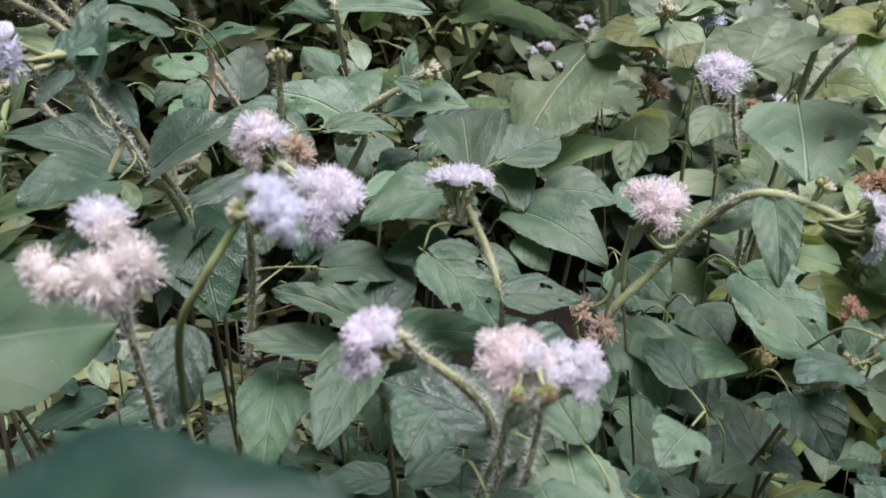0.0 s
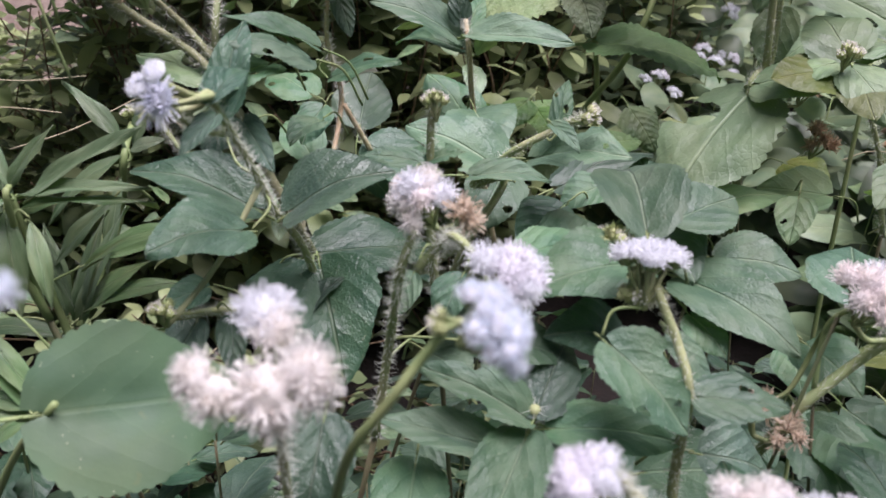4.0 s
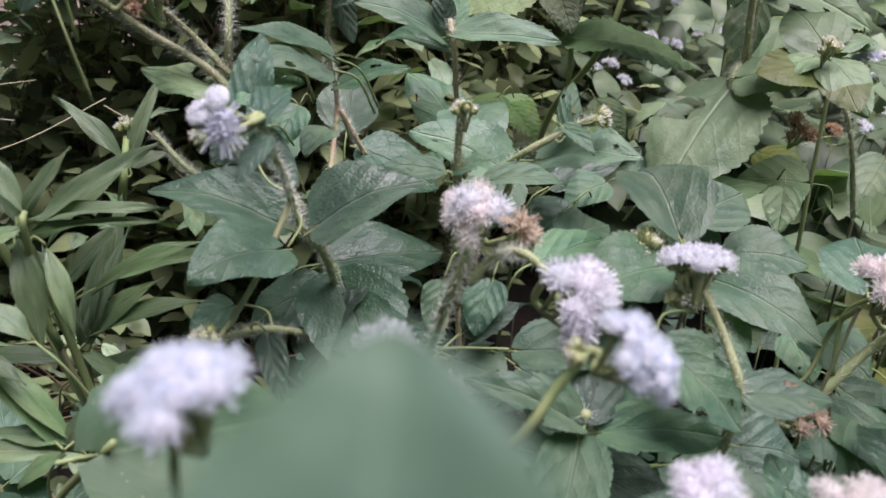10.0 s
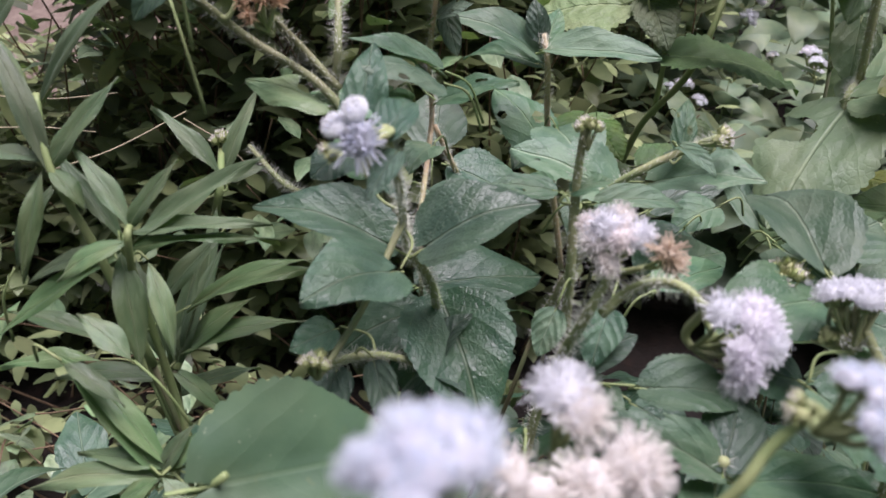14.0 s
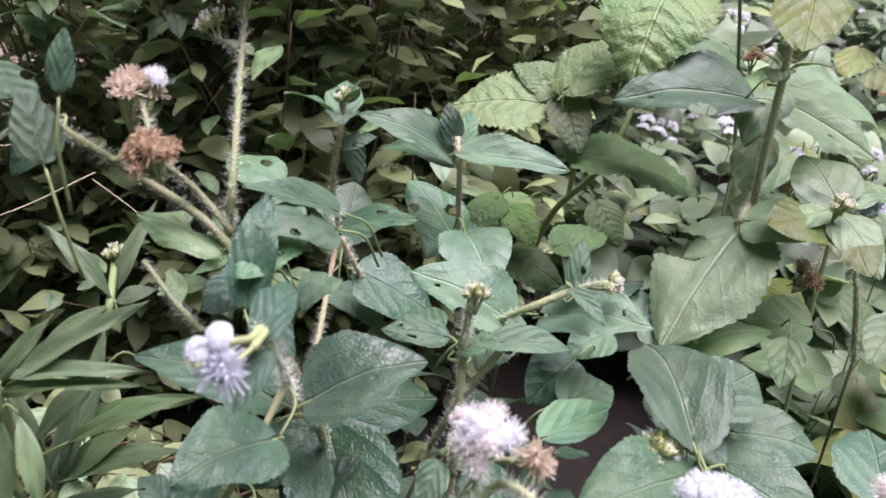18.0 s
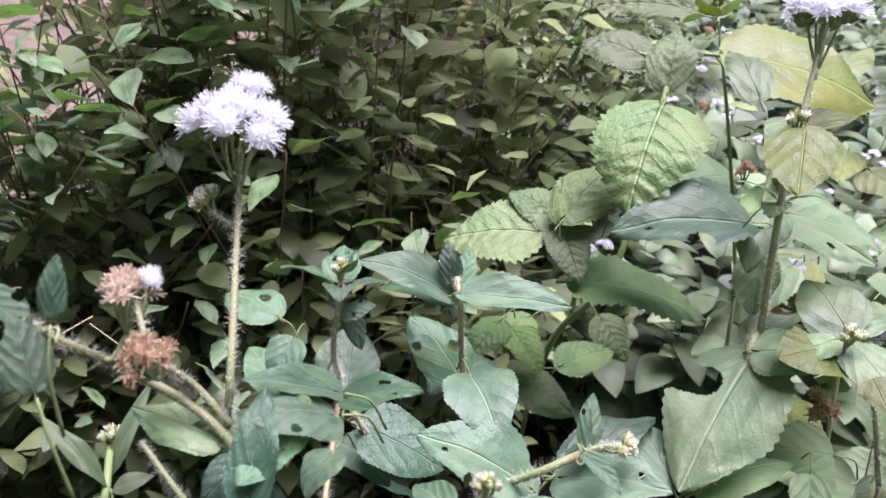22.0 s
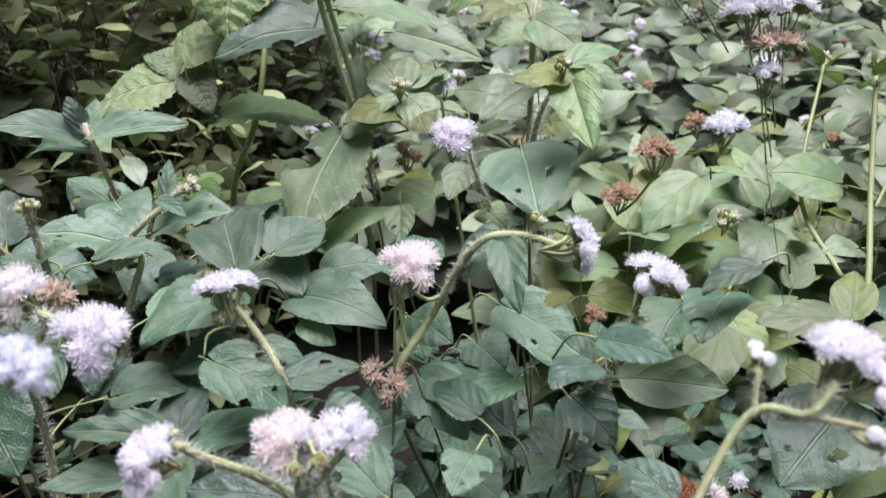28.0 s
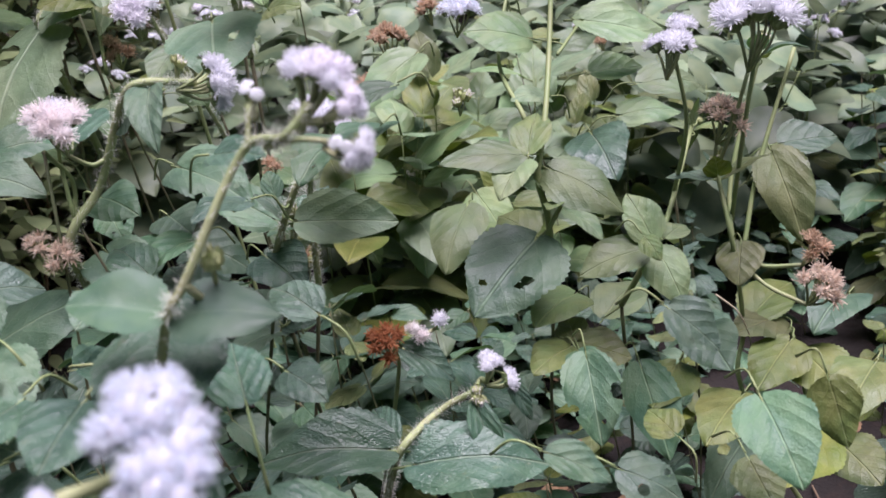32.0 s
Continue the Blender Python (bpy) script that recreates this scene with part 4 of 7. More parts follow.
stem(pf, [(-0.1095, 0.3786, 0.3857), (-0.0998, 0.3947, 0.3616)], 0.0014, 0.0016, 1, "branch", "stem_tan")
leaf(pf, (-0.1645, 0.5221, 0.3341), (-0.1891, 0.5459, 0.3530), 0.0316, -17, "ovate")
leaf(pf, (-0.1738, 0.5588, 0.3706), (-0.2128, 0.5811, 0.3793), 0.0346, -24, "ovate")
leaf(pf, (-0.1551, 0.5176, 0.3680), (-0.1654, 0.5020, 0.3449), 0.0250, -24, "ovate")
pg = plant("ageratum_plant", "hairy weed with dark puckered leaves and a pale blue flower", "flowering plant", skin="dark")
leaf(pg, (-0.1042, 0.2721, 0.3625), (-0.0686, 0.2739, 0.3775), 0.0309, 32, "ovate")
leaf(pg, (-0.1118, 0.2681, 0.3641), (-0.1543, 0.2677, 0.3747), 0.0239, -29, "ovate")
leaf(pg, (-0.0993, 0.2927, 0.3396), (-0.0830, 0.2624, 0.3067), 0.0374, 11, "ovate")
leaf(pg, (-0.1087, 0.2473, 0.3634), (-0.1294, 0.2252, 0.3613), 0.0253, -26, "ovate")
leaf(pg, (-0.1220, 0.2677, 0.3940), (-0.1207, 0.2862, 0.4226), 0.0143, 8, "ovate")
leaf(pg, (-0.1084, 0.3187, 0.3341), (-0.0628, 0.3404, 0.3323), 0.0335, 29, "ovate")
leaf(pg, (-0.1073, 0.3099, 0.3283), (-0.1364, 0.3041, 0.3117), 0.0259, -33, "ovate")
leaf(pg, (-0.1041, 0.3094, 0.3264), (-0.1107, 0.3001, 0.2960), 0.0237, -28, "ovate")
leaf(pg, (-0.1046, 0.2198, 0.4009), (-0.1092, 0.2067, 0.3926), 0.0068, -17, "ovate")
leaf(pg, (-0.1066, 0.2205, 0.4034), (-0.1044, 0.2433, 0.4098), 0.0100, 10, "ovate")
leaf(pg, (-0.1240, 0.2875, 0.3909), (-0.1086, 0.2740, 0.3755), 0.0109, 20, "ovate")
leaf(pg, (-0.1331, 0.3162, 0.3842), (-0.1451, 0.3023, 0.3766), 0.0179, -25, "ovate")
stem(pg, [(-0.1074, 0.2212, 0.4059), (-0.1071, 0.2463, 0.3850), (-0.1083, 0.2747, 0.3615), (-0.1007, 0.2835, 0.3441), (-0.1012, 0.3288, 0.2861)], 0.0012, 0.0018, 1)
cluster(pg, (-0.1095, 0.2004, 0.4063), (-0.2515, -0.9641, 0.0852), 0.0058, 1, "blue", 0.3, head=0.0056)
cluster(pg, (-0.1104, 0.2004, 0.4122), (-0.10, -0.80, 0.55), 0.0026, 1, "button", 0.3, head=0.0027)
cluster(pg, (-0.1148, 0.2002, 0.4090), (-0.30, -0.80, 0.50), 0.0024, 1, "button", 0.3, head=0.0025)
cluster(pg, (-0.1176, 0.2095, 0.4026), (-0.4718, -0.8480, 0.2414), 0.0031, 2, "bud", 0.3)
stem(pg, [(-0.1120, 0.2100, 0.4039), (-0.1098, 0.2185, 0.3971), (-0.1084, 0.2382, 0.3929)], 0.0008, 0.0010, 1, "branch")
cluster(pg, (-0.1266, 0.2271, 0.3447), (-0.0058, -0.2649, 0.9642), 0.0041, 5, "bud", 0.5)
stem(pg, [(-0.0991, 0.2761, 0.3193), (-0.1089, 0.2679, 0.3275), (-0.1188, 0.2554, 0.3340), (-0.1270, 0.2358, 0.3390)], 0.0014, 0.0016, 1, "branch")
leaf(pg, (-0.1248, 0.2449, 0.3343), (-0.1281, 0.2298, 0.3192), 0.0131, -14, "ovate")
leaf(pg, (-0.1142, 0.2457, 0.3360), (-0.1078, 0.2310, 0.3210), 0.0092, 5, "ovate")
leaf(pg, (-0.1300, 0.2665, 0.3372), (-0.1423, 0.2584, 0.3328), 0.0146, -28, "ovate")
ph = plant("ageratum_plant", "hairy weed with slanting stems and dry brown heads", "flowering plant")
stem(ph, [(-0.1833, 0.2569, 0.4535), (-0.1759, 0.2742, 0.4387), (-0.1607, 0.2933, 0.4222), (-0.1334, 0.2905, 0.4044), (-0.1110, 0.2863, 0.3656), (-0.1020, 0.3019, 0.3360)], 0.0015, 0.0022, 1, mat="stem_olive")
stem(ph, [(-0.1531, 0.2796, 0.4326), (-0.1444, 0.2925, 0.4205), (-0.1321, 0.2916, 0.4079)], 0.0012, 0.0016, 1, "branch", mat="stem_olive")
stem(ph, [(-0.1588, 0.2878, 0.4494), (-0.1514, 0.2761, 0.4385), (-0.1496, 0.2793, 0.4306)], 0.0010, 0.0014, 1, "branch", mat="stem_olive")
stem(ph, [(-0.1411, 0.3417, 0.4889), (-0.1417, 0.3372, 0.4618), (-0.1329, 0.2939, 0.4253), (-0.1361, 0.2997, 0.3993)], 0.0012, 0.0018, 1, "branch", mat="stem_olive")
cluster(ph, (-0.1420, 0.3432, 0.4976), (0.0668, -0.2019, 0.9771), 0.0191, 11, "white", 0.5)
cluster(ph, (-0.1406, 0.3501, 0.5085), (0.0668, -0.2019, 0.9771), 0.0090, 4, "white", 0.5)
cluster(ph, (-0.1558, 0.3488, 0.4700), (-0.3820, -0.3208, 0.8667), 0.0061, 4, "bud", 0.5)
stem(ph, [(-0.1542, 0.3480, 0.4650), (-0.1446, 0.3421, 0.4610)], 0.0008, 0.0010, 1, "branch", mat="stem_olive")
cluster(ph, (-0.1516, 0.2748, 0.4339), (0.0057, -0.6773, 0.7357), 0.0087, 8, "brown", 0.6)
cluster(ph, (-0.1597, 0.2880, 0.4501), (0.1245, -0.0357, 0.9916), 0.0099, 7, "beige", 0.4)
cluster(ph, (-0.1529, 0.2863, 0.4535), (0.2209, -0.0244, 0.9750), 0.0041, 2, "white", 0.4)
leaf(ph, (-0.1359, 0.2899, 0.4030), (-0.1653, 0.2998, 0.4093), 0.0162, -28, "notched")
leaf(ph, (-0.1716, 0.2642, 0.4388), (-0.1823, 0.2602, 0.4276), 0.0119, -48, "ovate")
leaf(ph, (-0.1848, 0.2572, 0.4547), (-0.1708, 0.2555, 0.4449), 0.0102, 32, "ovate")
leaf(ph, (-0.1654, 0.2442, 0.4352), (-0.1712, 0.2471, 0.4519), 0.0121, -23, "ovate")
leaf(ph, (-0.1620, 0.2470, 0.4522), (-0.1612, 0.2494, 0.4666), 0.0067, 37, "ovate")
pi = plant("lance_leaf_weed", "green weed with long narrow lance-shaped leaves", "weed", "lance-leaved weeds")
leaf(pi, (-0.1948, 0.2673, 0.3617), (-0.2168, 0.2726, 0.3868), 0.0083, -24, "lance")
leaf(pi, (-0.1930, 0.2671, 0.3602), (-0.1548, 0.2709, 0.3632), 0.0084, 29, "lance")
leaf(pi, (-0.1916, 0.2679, 0.3628), (-0.1594, 0.2765, 0.3845), 0.0095, 37, "lance")
leaf(pi, (-0.1957, 0.2665, 0.3591), (-0.2299, 0.2570, 0.3348), 0.0115, -36, "lance")
leaf(pi, (-0.1894, 0.2539, 0.3616), (-0.1835, 0.2467, 0.3343), 0.0125, 7, "lance")
leaf(pi, (-0.1980, 0.2665, 0.3597), (-0.2199, 0.2624, 0.3512), 0.0106, -32, "lance")
leaf(pi, (-0.2011, 0.2840, 0.3484), (-0.1873, 0.2784, 0.3246), 0.0076, 22, "lance")
stem(pi, [(-0.1954, 0.2675, 0.3624), (-0.1947, 0.2669, 0.3600), (-0.1910, 0.2817, 0.3075), (-0.1848, 0.2828, 0.2758)], 0.0013, 0.0020, 0)
pj = plant("lance_leaf_weed", "green weed with long narrow lance-shaped leaves", "weed", "lance-leaved weeds")
leaf(pj, (-0.1823, 0.3181, 0.3738), (-0.2043, 0.3220, 0.3938), 0.0095, -29, "lance")
leaf(pj, (-0.1868, 0.3328, 0.3703), (-0.1762, 0.3415, 0.3988), 0.0092, 44, "lance")
leaf(pj, (-0.1829, 0.3170, 0.3698), (-0.2065, 0.3088, 0.3472), 0.0110, -40, "lance")
leaf(pj, (-0.1801, 0.3178, 0.3720), (-0.1684, 0.3199, 0.3760), 0.0107, 34, "lance")
leaf(pj, (-0.1837, 0.3142, 0.3600), (-0.1869, 0.3045, 0.3264), 0.0082, -28, "lance")
stem(pj, [(-0.1879, 0.3353, 0.3796), (-0.1826, 0.3165, 0.3679), (-0.1938, 0.3287, 0.3401), (-0.1938, 0.2919, 0.3076)], 0.0016, 0.0024, 0)
cluster(pj, (-0.1873, 0.3365, 0.3838), (-0.0709, -0.1536, 0.9856), 0.0048, 4, "bud", 0.5)
stem(pj, [(-0.1774, 0.3366, 0.3815), (-0.1613, 0.3244, 0.3702), (-0.1445, 0.3009, 0.3702)], 0.0012, 0.0016, 1, "branch", mat="stem_olive")
pk = plant("lance_leaf_weed", "green weed with long narrow lance-shaped leaves", "weed", "lance-leaved weeds")
leaf(pk, (-0.2089, 0.2549, 0.3866), (-0.2261, 0.2631, 0.4207), 0.0093, -19, "lance")
leaf(pk, (-0.2120, 0.2615, 0.4058), (-0.1868, 0.2723, 0.4373), 0.0076, 50, "lance")
leaf(pk, (-0.2075, 0.2555, 0.3882), (-0.1926, 0.2623, 0.4085), 0.0111, 49, "lance")
leaf(pk, (-0.2110, 0.2543, 0.3849), (-0.2143, 0.2469, 0.3596), 0.0077, -40, "lance")
leaf(pk, (-0.2081, 0.2550, 0.3866), (-0.1991, 0.2530, 0.3768), 0.0086, 24, "lance")
leaf(pk, (-0.2159, 0.2611, 0.4054), (-0.2308, 0.2655, 0.4255), 0.0082, -23, "lance")
leaf(pk, (-0.2108, 0.2556, 0.3894), (-0.2274, 0.2547, 0.3910), 0.0092, -28, "lance")
leaf(pk, (-0.2351, 0.2744, 0.3518), (-0.2236, 0.2818, 0.3753), 0.0093, 51, "lance")
leaf(pk, (-0.2409, 0.2843, 0.4213), (-0.2248, 0.2925, 0.4461), 0.0086, 56, "lance")
stem(pk, [(-0.2137, 0.2617, 0.4071), (-0.2081, 0.2550, 0.3866), (-0.2000, 0.2593, 0.3624), (-0.1929, 0.2741, 0.3180)], 0.0012, 0.0020, 0)
pl = plant("lance_leaf_weed", "green weed with long narrow lance-shaped leaves", "weed", "lance-leaved weeds")
leaf(pl, (-0.1950, 0.2923, 0.3094), (-0.1866, 0.3028, 0.3446), 0.0099, 39, "lance")
leaf(pl, (-0.1986, 0.2927, 0.3120), (-0.2075, 0.3001, 0.3408), 0.0123, -15, "lance")
leaf(pl, (-0.1925, 0.2936, 0.3135), (-0.1541, 0.2995, 0.3235), 0.0124, 28, "lance")
leaf(pl, (-0.1858, 0.2996, 0.3328), (-0.1513, 0.3049, 0.3420), 0.0103, 30, "lance")
leaf(pl, (-0.1948, 0.2918, 0.3075), (-0.1772, 0.2891, 0.2928), 0.0098, 23, "lance")
leaf(pl, (-0.1989, 0.2906, 0.3043), (-0.2309, 0.2880, 0.3043), 0.0119, -24, "lance")
leaf(pl, (-0.1993, 0.2367, 0.3352), (-0.1853, 0.2352, 0.3260), 0.0086, 21, "lance")
leaf(pl, (-0.2207, 0.2928, 0.3186), (-0.2492, 0.2925, 0.3257), 0.0112, -24, "lance")
leaf(pl, (-0.2323, 0.3081, 0.3021), (-0.2638, 0.3048, 0.2993), 0.0114, -25, "lance")
leaf(pl, (-0.2012, 0.3073, 0.2904), (-0.1746, 0.3118, 0.2989), 0.0126, 28, "lance")
leaf(pl, (-0.1754, 0.2392, 0.3042), (-0.2045, 0.2460, 0.3294), 0.0106, -21, "lance")
leaf(pl, (-0.1737, 0.2388, 0.3026), (-0.1639, 0.2420, 0.3124), 0.0087, 36, "lance")
leaf(pl, (-0.1745, 0.2388, 0.3026), (-0.1972, 0.2390, 0.3055), 0.0095, -23, "lance")
leaf(pl, (-0.1753, 0.2383, 0.3010), (-0.1853, 0.2367, 0.2968), 0.0099, -28, "lance")
stem(pl, [(-0.2078, 0.2936, 0.3144), (-0.1928, 0.2859, 0.2873), (-0.1821, 0.2804, 0.2679)], 0.0013, 0.0018, 0)
pm = plant("ageratum_plant", "hairy weed with a fading pink and white flower cluster", "flowering plant")
cluster(pm, (-0.0540, 0.2252, 0.3818), (-0.1947, -0.6401, 0.7432), 0.0097, 7, "pink", 0.6)
cluster(pm, (-0.0422, 0.2213, 0.3787), (0.3457, -0.7376, 0.5801), 0.0048, 2, "beige", 0.5, head=0.0042)
stem(pm, [(-0.0547, 0.2203, 0.3742), (-0.0593, 0.2262, 0.3598), (-0.0656, 0.2487, 0.3307), (-0.0718, 0.2578, 0.2918)], 0.0014, 0.0020, 1)
stem(pm, [(-0.0374, 0.2017, 0.3733), (-0.0434, 0.2048, 0.3772), (-0.0486, 0.2242, 0.3693), (-0.0551, 0.2268, 0.3613)], 0.0012, 0.0016, 1, "branch")
cluster(pm, (-0.0303, 0.1965, 0.3701), (0.5182, -0.6710, 0.5303), 0.0108, 8, "lilac", 0.6)
cluster(pm, (-0.0324, 0.1941, 0.3626), (0.2128, -0.9208, -0.3269), 0.0057, 3, "lilac", 0.6)
leaf(pm, (-0.0546, 0.2692, 0.3285), (-0.0367, 0.2724, 0.3375), 0.0150, 29, "ovate")
leaf(pm, (-0.0575, 0.2756, 0.3151), (-0.0409, 0.2551, 0.3148), 0.0219, 20, "ovate")
leaf(pm, (-0.0459, 0.2742, 0.3443), (-0.0514, 0.2632, 0.3296), 0.0146, -11, "ovate")
leaf(pm, (-0.0622, 0.2736, 0.3440), (-0.0673, 0.2693, 0.3301), 0.0112, -29, "ovate")
leaf(pm, (-0.0401, 0.2423, 0.3347), (-0.0112, 0.2419, 0.3305), 0.0196, 28, "ovate")
leaf(pm, (-0.0279, 0.2882, 0.3474), (-0.0023, 0.3103, 0.3487), 0.0174, 20, "ovate")
leaf(pm, (-0.0359, 0.2681, 0.3157), (-0.0209, 0.2575, 0.3081), 0.0187, 25, "ovate")
pn = plant("ageratum_plant", "weed with a blue-white flower cluster on a thick green stalk", "flowering plant")
cluster(pn, (-0.0328, 0.1410, 0.3834), (0.4325, -0.5385, 0.7232), 0.0066, 7, "bluewhite", 0.45)
cluster(pn, (-0.0289, 0.1378, 0.3797), (0.4530, -0.8900, 0.0524), 0.0040, 3, "bluewhite", 0.45)
cluster(pn, (-0.0403, 0.1452, 0.3806), (-0.6262, -0.7447, 0.2306), 0.0026, 4, "bud", 0.5)
stem(pn, [(-0.0397, 0.1447, 0.3791), (-0.0434, 0.1451, 0.3739), (-0.0477, 0.1440, 0.3672), (-0.0559, 0.1493, 0.3528), (-0.0654, 0.1721, 0.3210)], 0.0010, 0.0012, 0)
po = plant("ageratum_plant", "hairy weed with a flat-topped white flower seen from its side", "flowering plant")
cluster(po, (0.0063, 0.2285, 0.3680), (0.0967, 0.1554, 0.9831), 0.0098, 9, "white", 0.25)
cluster(po, (0.0045, 0.2298, 0.3587), (0.0166, -0.9244, -0.3810), 0.0068, 6, "bud", 0.5)
stem(po, [(0.0074, 0.2262, 0.3605), (0.0136, 0.2221, 0.3471), (0.0169, 0.2181, 0.3344), (0.0188, 0.2291, 0.3026), (0.0207, 0.2292, 0.2691)], 0.0014, 0.0020, 1)
leaf(po, (0.0186, 0.2182, 0.3344), (0.0427, 0.2181, 0.3328), 0.0157, 30, "ovate")
leaf(po, (0.0178, 0.2277, 0.3314), (0.0327, 0.2465, 0.3238), 0.0106, 21, "ovate")
leaf(po, (0.0134, 0.2321, 0.3454), (0.0256, 0.2287, 0.3338), 0.0092, 36, "ovate")
leaf(po, (0.0150, 0.2377, 0.3302), (0.0018, 0.2573, 0.3266), 0.0100, -21, "ovate")
leaf(po, (0.0089, 0.2556, 0.3666), (0.0069, 0.3102, 0.3740), 0.0295, -3, "ovate")
leaf(po, (0.0232, 0.2933, 0.3611), (0.0473, 0.3107, 0.3668), 0.0288, 24, "ovate")
leaf(po, (0.0178, 0.3141, 0.3558), (0.0311, 0.2846, 0.3430), 0.0280, 15, "ovate")
leaf(po, (0.0274, 0.2910, 0.3427), (0.0594, 0.2603, 0.3294), 0.0293, 24, "ovate")
leaf(po, (0.0419, 0.3057, 0.3456), (0.0702, 0.2992, 0.3428), 0.0251, 31, "ovate")
leaf(po, (0.0085, 0.2528, 0.3591), (-0.0265, 0.2373, 0.3521), 0.0277, -28, "ovate")
leaf(po, (-0.0175, 0.3179, 0.3459), (0.0032, 0.3294, 0.3486), 0.0226, 28, "ovate")
leaf(po, (-0.0109, 0.3394, 0.3536), (-0.0283, 0.3277, 0.3393), 0.0234, -28, "ovate")
leaf(po, (0.0038, 0.2483, 0.3362), (-0.0196, 0.2417, 0.3382), 0.0231, -28, "ovate")
leaf(po, (0.0284, 0.2745, 0.3354), (0.0386, 0.2640, 0.3257), 0.0145, 23, "ovate")
leaf(po, (-0.0044, 0.2210, 0.3468), (0.0166, 0.2119, 0.3266), 0.0237, 29, "ovate")
cluster(po, (0.0014, 0.2572, 0.3645), (0.0073, -0.3331, 0.9429), 0.0047, 5, "button", 0.5, head=0.0026)
cluster(po, (-0.0002, 0.2570, 0.3638), (-0.0027, -0.3457, 0.9383), 0.0066, 7, "bud", 0.5)
pq = plant("ageratum_plant", "weed with four smooth leaves and a leaning lilac flower", "flowering plant")
cluster(pq, (-0.0160, 0.1497, 0.3513), (-0.4920, -0.5301, 0.6906), 0.0077, 8, "lilac", 0.6)
cluster(pq, (-0.0188, 0.1477, 0.3453), (-0.6328, -0.7643, 0.1237), 0.0040, 3, "lilac", 0.6)
stem(pq, [(-0.0099, 0.1547, 0.3502), (-0.0046, 0.1597, 0.3424), (0.0056, 0.1647, 0.3313), (0.0127, 0.1757, 0.3156), (0.0162, 0.1853, 0.2957)], 0.0014, 0.0018, 1)
leaf(pq, (-0.0221, 0.2245, 0.3203), (-0.0544, 0.2278, 0.3327), 0.0157, -29, "ovate")
leaf(pq, (-0.0316, 0.2218, 0.3123), (-0.0651, 0.2231, 0.3183), 0.0147, -28, "ovate")
leaf(pq, (-0.0212, 0.2250, 0.3216), (-0.0120, 0.2501, 0.3343), 0.0168, 12, "ovate")
leaf(pq, (-0.0169, 0.2242, 0.3189), (0.0188, 0.2242, 0.3169), 0.0161, 29, "ovate")
leaf(pq, (-0.0230, 0.2235, 0.3169), (-0.0351, 0.1866, 0.3004), 0.0209, -11, "ovate")
leaf(pq, (-0.0228, 0.2389, 0.2991), (0.0088, 0.2167, 0.2933), 0.0213, 22, "ovate")
leaf(pq, (-0.0209, 0.2652, 0.2829), (-0.0234, 0.2390, 0.2663), 0.0204, -4, "ovate")
stem(pq, [(-0.0213, 0.2256, 0.3236), (-0.0218, 0.2394, 0.3009), (-0.0208, 0.2589, 0.2628)], 0.0018, 0.0022, 1)
pr = plant("ageratum_plant", "weed with pinkish white flowers turning brown at the base", "flowering plant")
cluster(pr, (0.0142, 0.1540, 0.3449), (-0.1845, -0.5760, 0.7963), 0.0086, 8, "pink", 0.6)
cluster(pr, (0.0224, 0.1550, 0.3408), (0.1112, -0.5790, 0.8077), 0.0054, 4, "pink", 0.6)
cluster(pr, (0.0161, 0.1465, 0.3408), (-0.2140, -0.8667, -0.4505), 0.0021, 1, "yellowbud", 0.4, head=0.0022)
cluster(pr, (0.0220, 0.1467, 0.3411), (0.2448, -0.8583, -0.4511), 0.0021, 1, "yellowbud", 0.4, head=0.0022)
cluster(pr, (0.0315, 0.1581, 0.3402), (0.4325, -0.5385, 0.7232), 0.0076, 7, "lilac", 0.6)
stem(pr, [(0.0174, 0.1514, 0.3364), (0.0149, 0.1587, 0.3263), (0.0140, 0.1642, 0.3106)], 0.0010, 0.0012, 1, "branch")
stem(pr, [(0.0284, 0.1566, 0.3355), (0.0218, 0.1595, 0.3287), (0.0155, 0.1583, 0.3251)], 0.0012, 0.0015, 1, "branch")
stem(pr, [(0.0204, 0.1495, 0.3388), (0.0155, 0.1662, 0.3178), (0.0065, 0.1876, 0.2733)], 0.0009, 0.0013, 1)
stem(pr, [(0.0233, 0.1578, 0.3330), (0.0230, 0.1719, 0.3084), (0.0199, 0.1931, 0.2687)], 0.0009, 0.0013, 1, "branch")
ps = plant("ageratum_plant", "weed with broad leaves full of insect holes", "flowering plant")
leaf(ps, (0.0225, 0.2325, 0.2799), (0.0388, 0.2101, 0.2744), 0.0268, 18, "holed")
leaf(ps, (0.0715, 0.2793, 0.2984), (0.0817, 0.2516, 0.2765), 0.0284, 17, "holed")
leaf(ps, (-0.0541, 0.2267, 0.3033), (-0.0547, 0.1993, 0.2830), 0.0217, -7, "ovate")
leaf(ps, (-0.0733, 0.1994, 0.3315), (-0.0742, 0.1821, 0.3098), 0.0184, -12, "ovate")
leaf(ps, (0.0895, 0.3166, 0.2305), (0.1001, 0.2887, 0.2206), 0.0299, 16, "ovate")
leaf(ps, (0.1086, 0.3316, 0.2771), (0.1318, 0.3251, 0.2550), 0.0279, 38, "ovate")
leaf(ps, (0.0989, 0.3343, 0.2196), (0.0891, 0.3527, 0.2243), 0.0203, -18, "ovate")
leaf(ps, (0.0377, 0.1811, 0.3069), (0.0265, 0.2042, 0.3149), 0.0190, -12, "ovate")
leaf(ps, (0.0181, 0.2745, 0.2755), (0.0606, 0.2651, 0.2857), 0.0383, 31, "ovate")
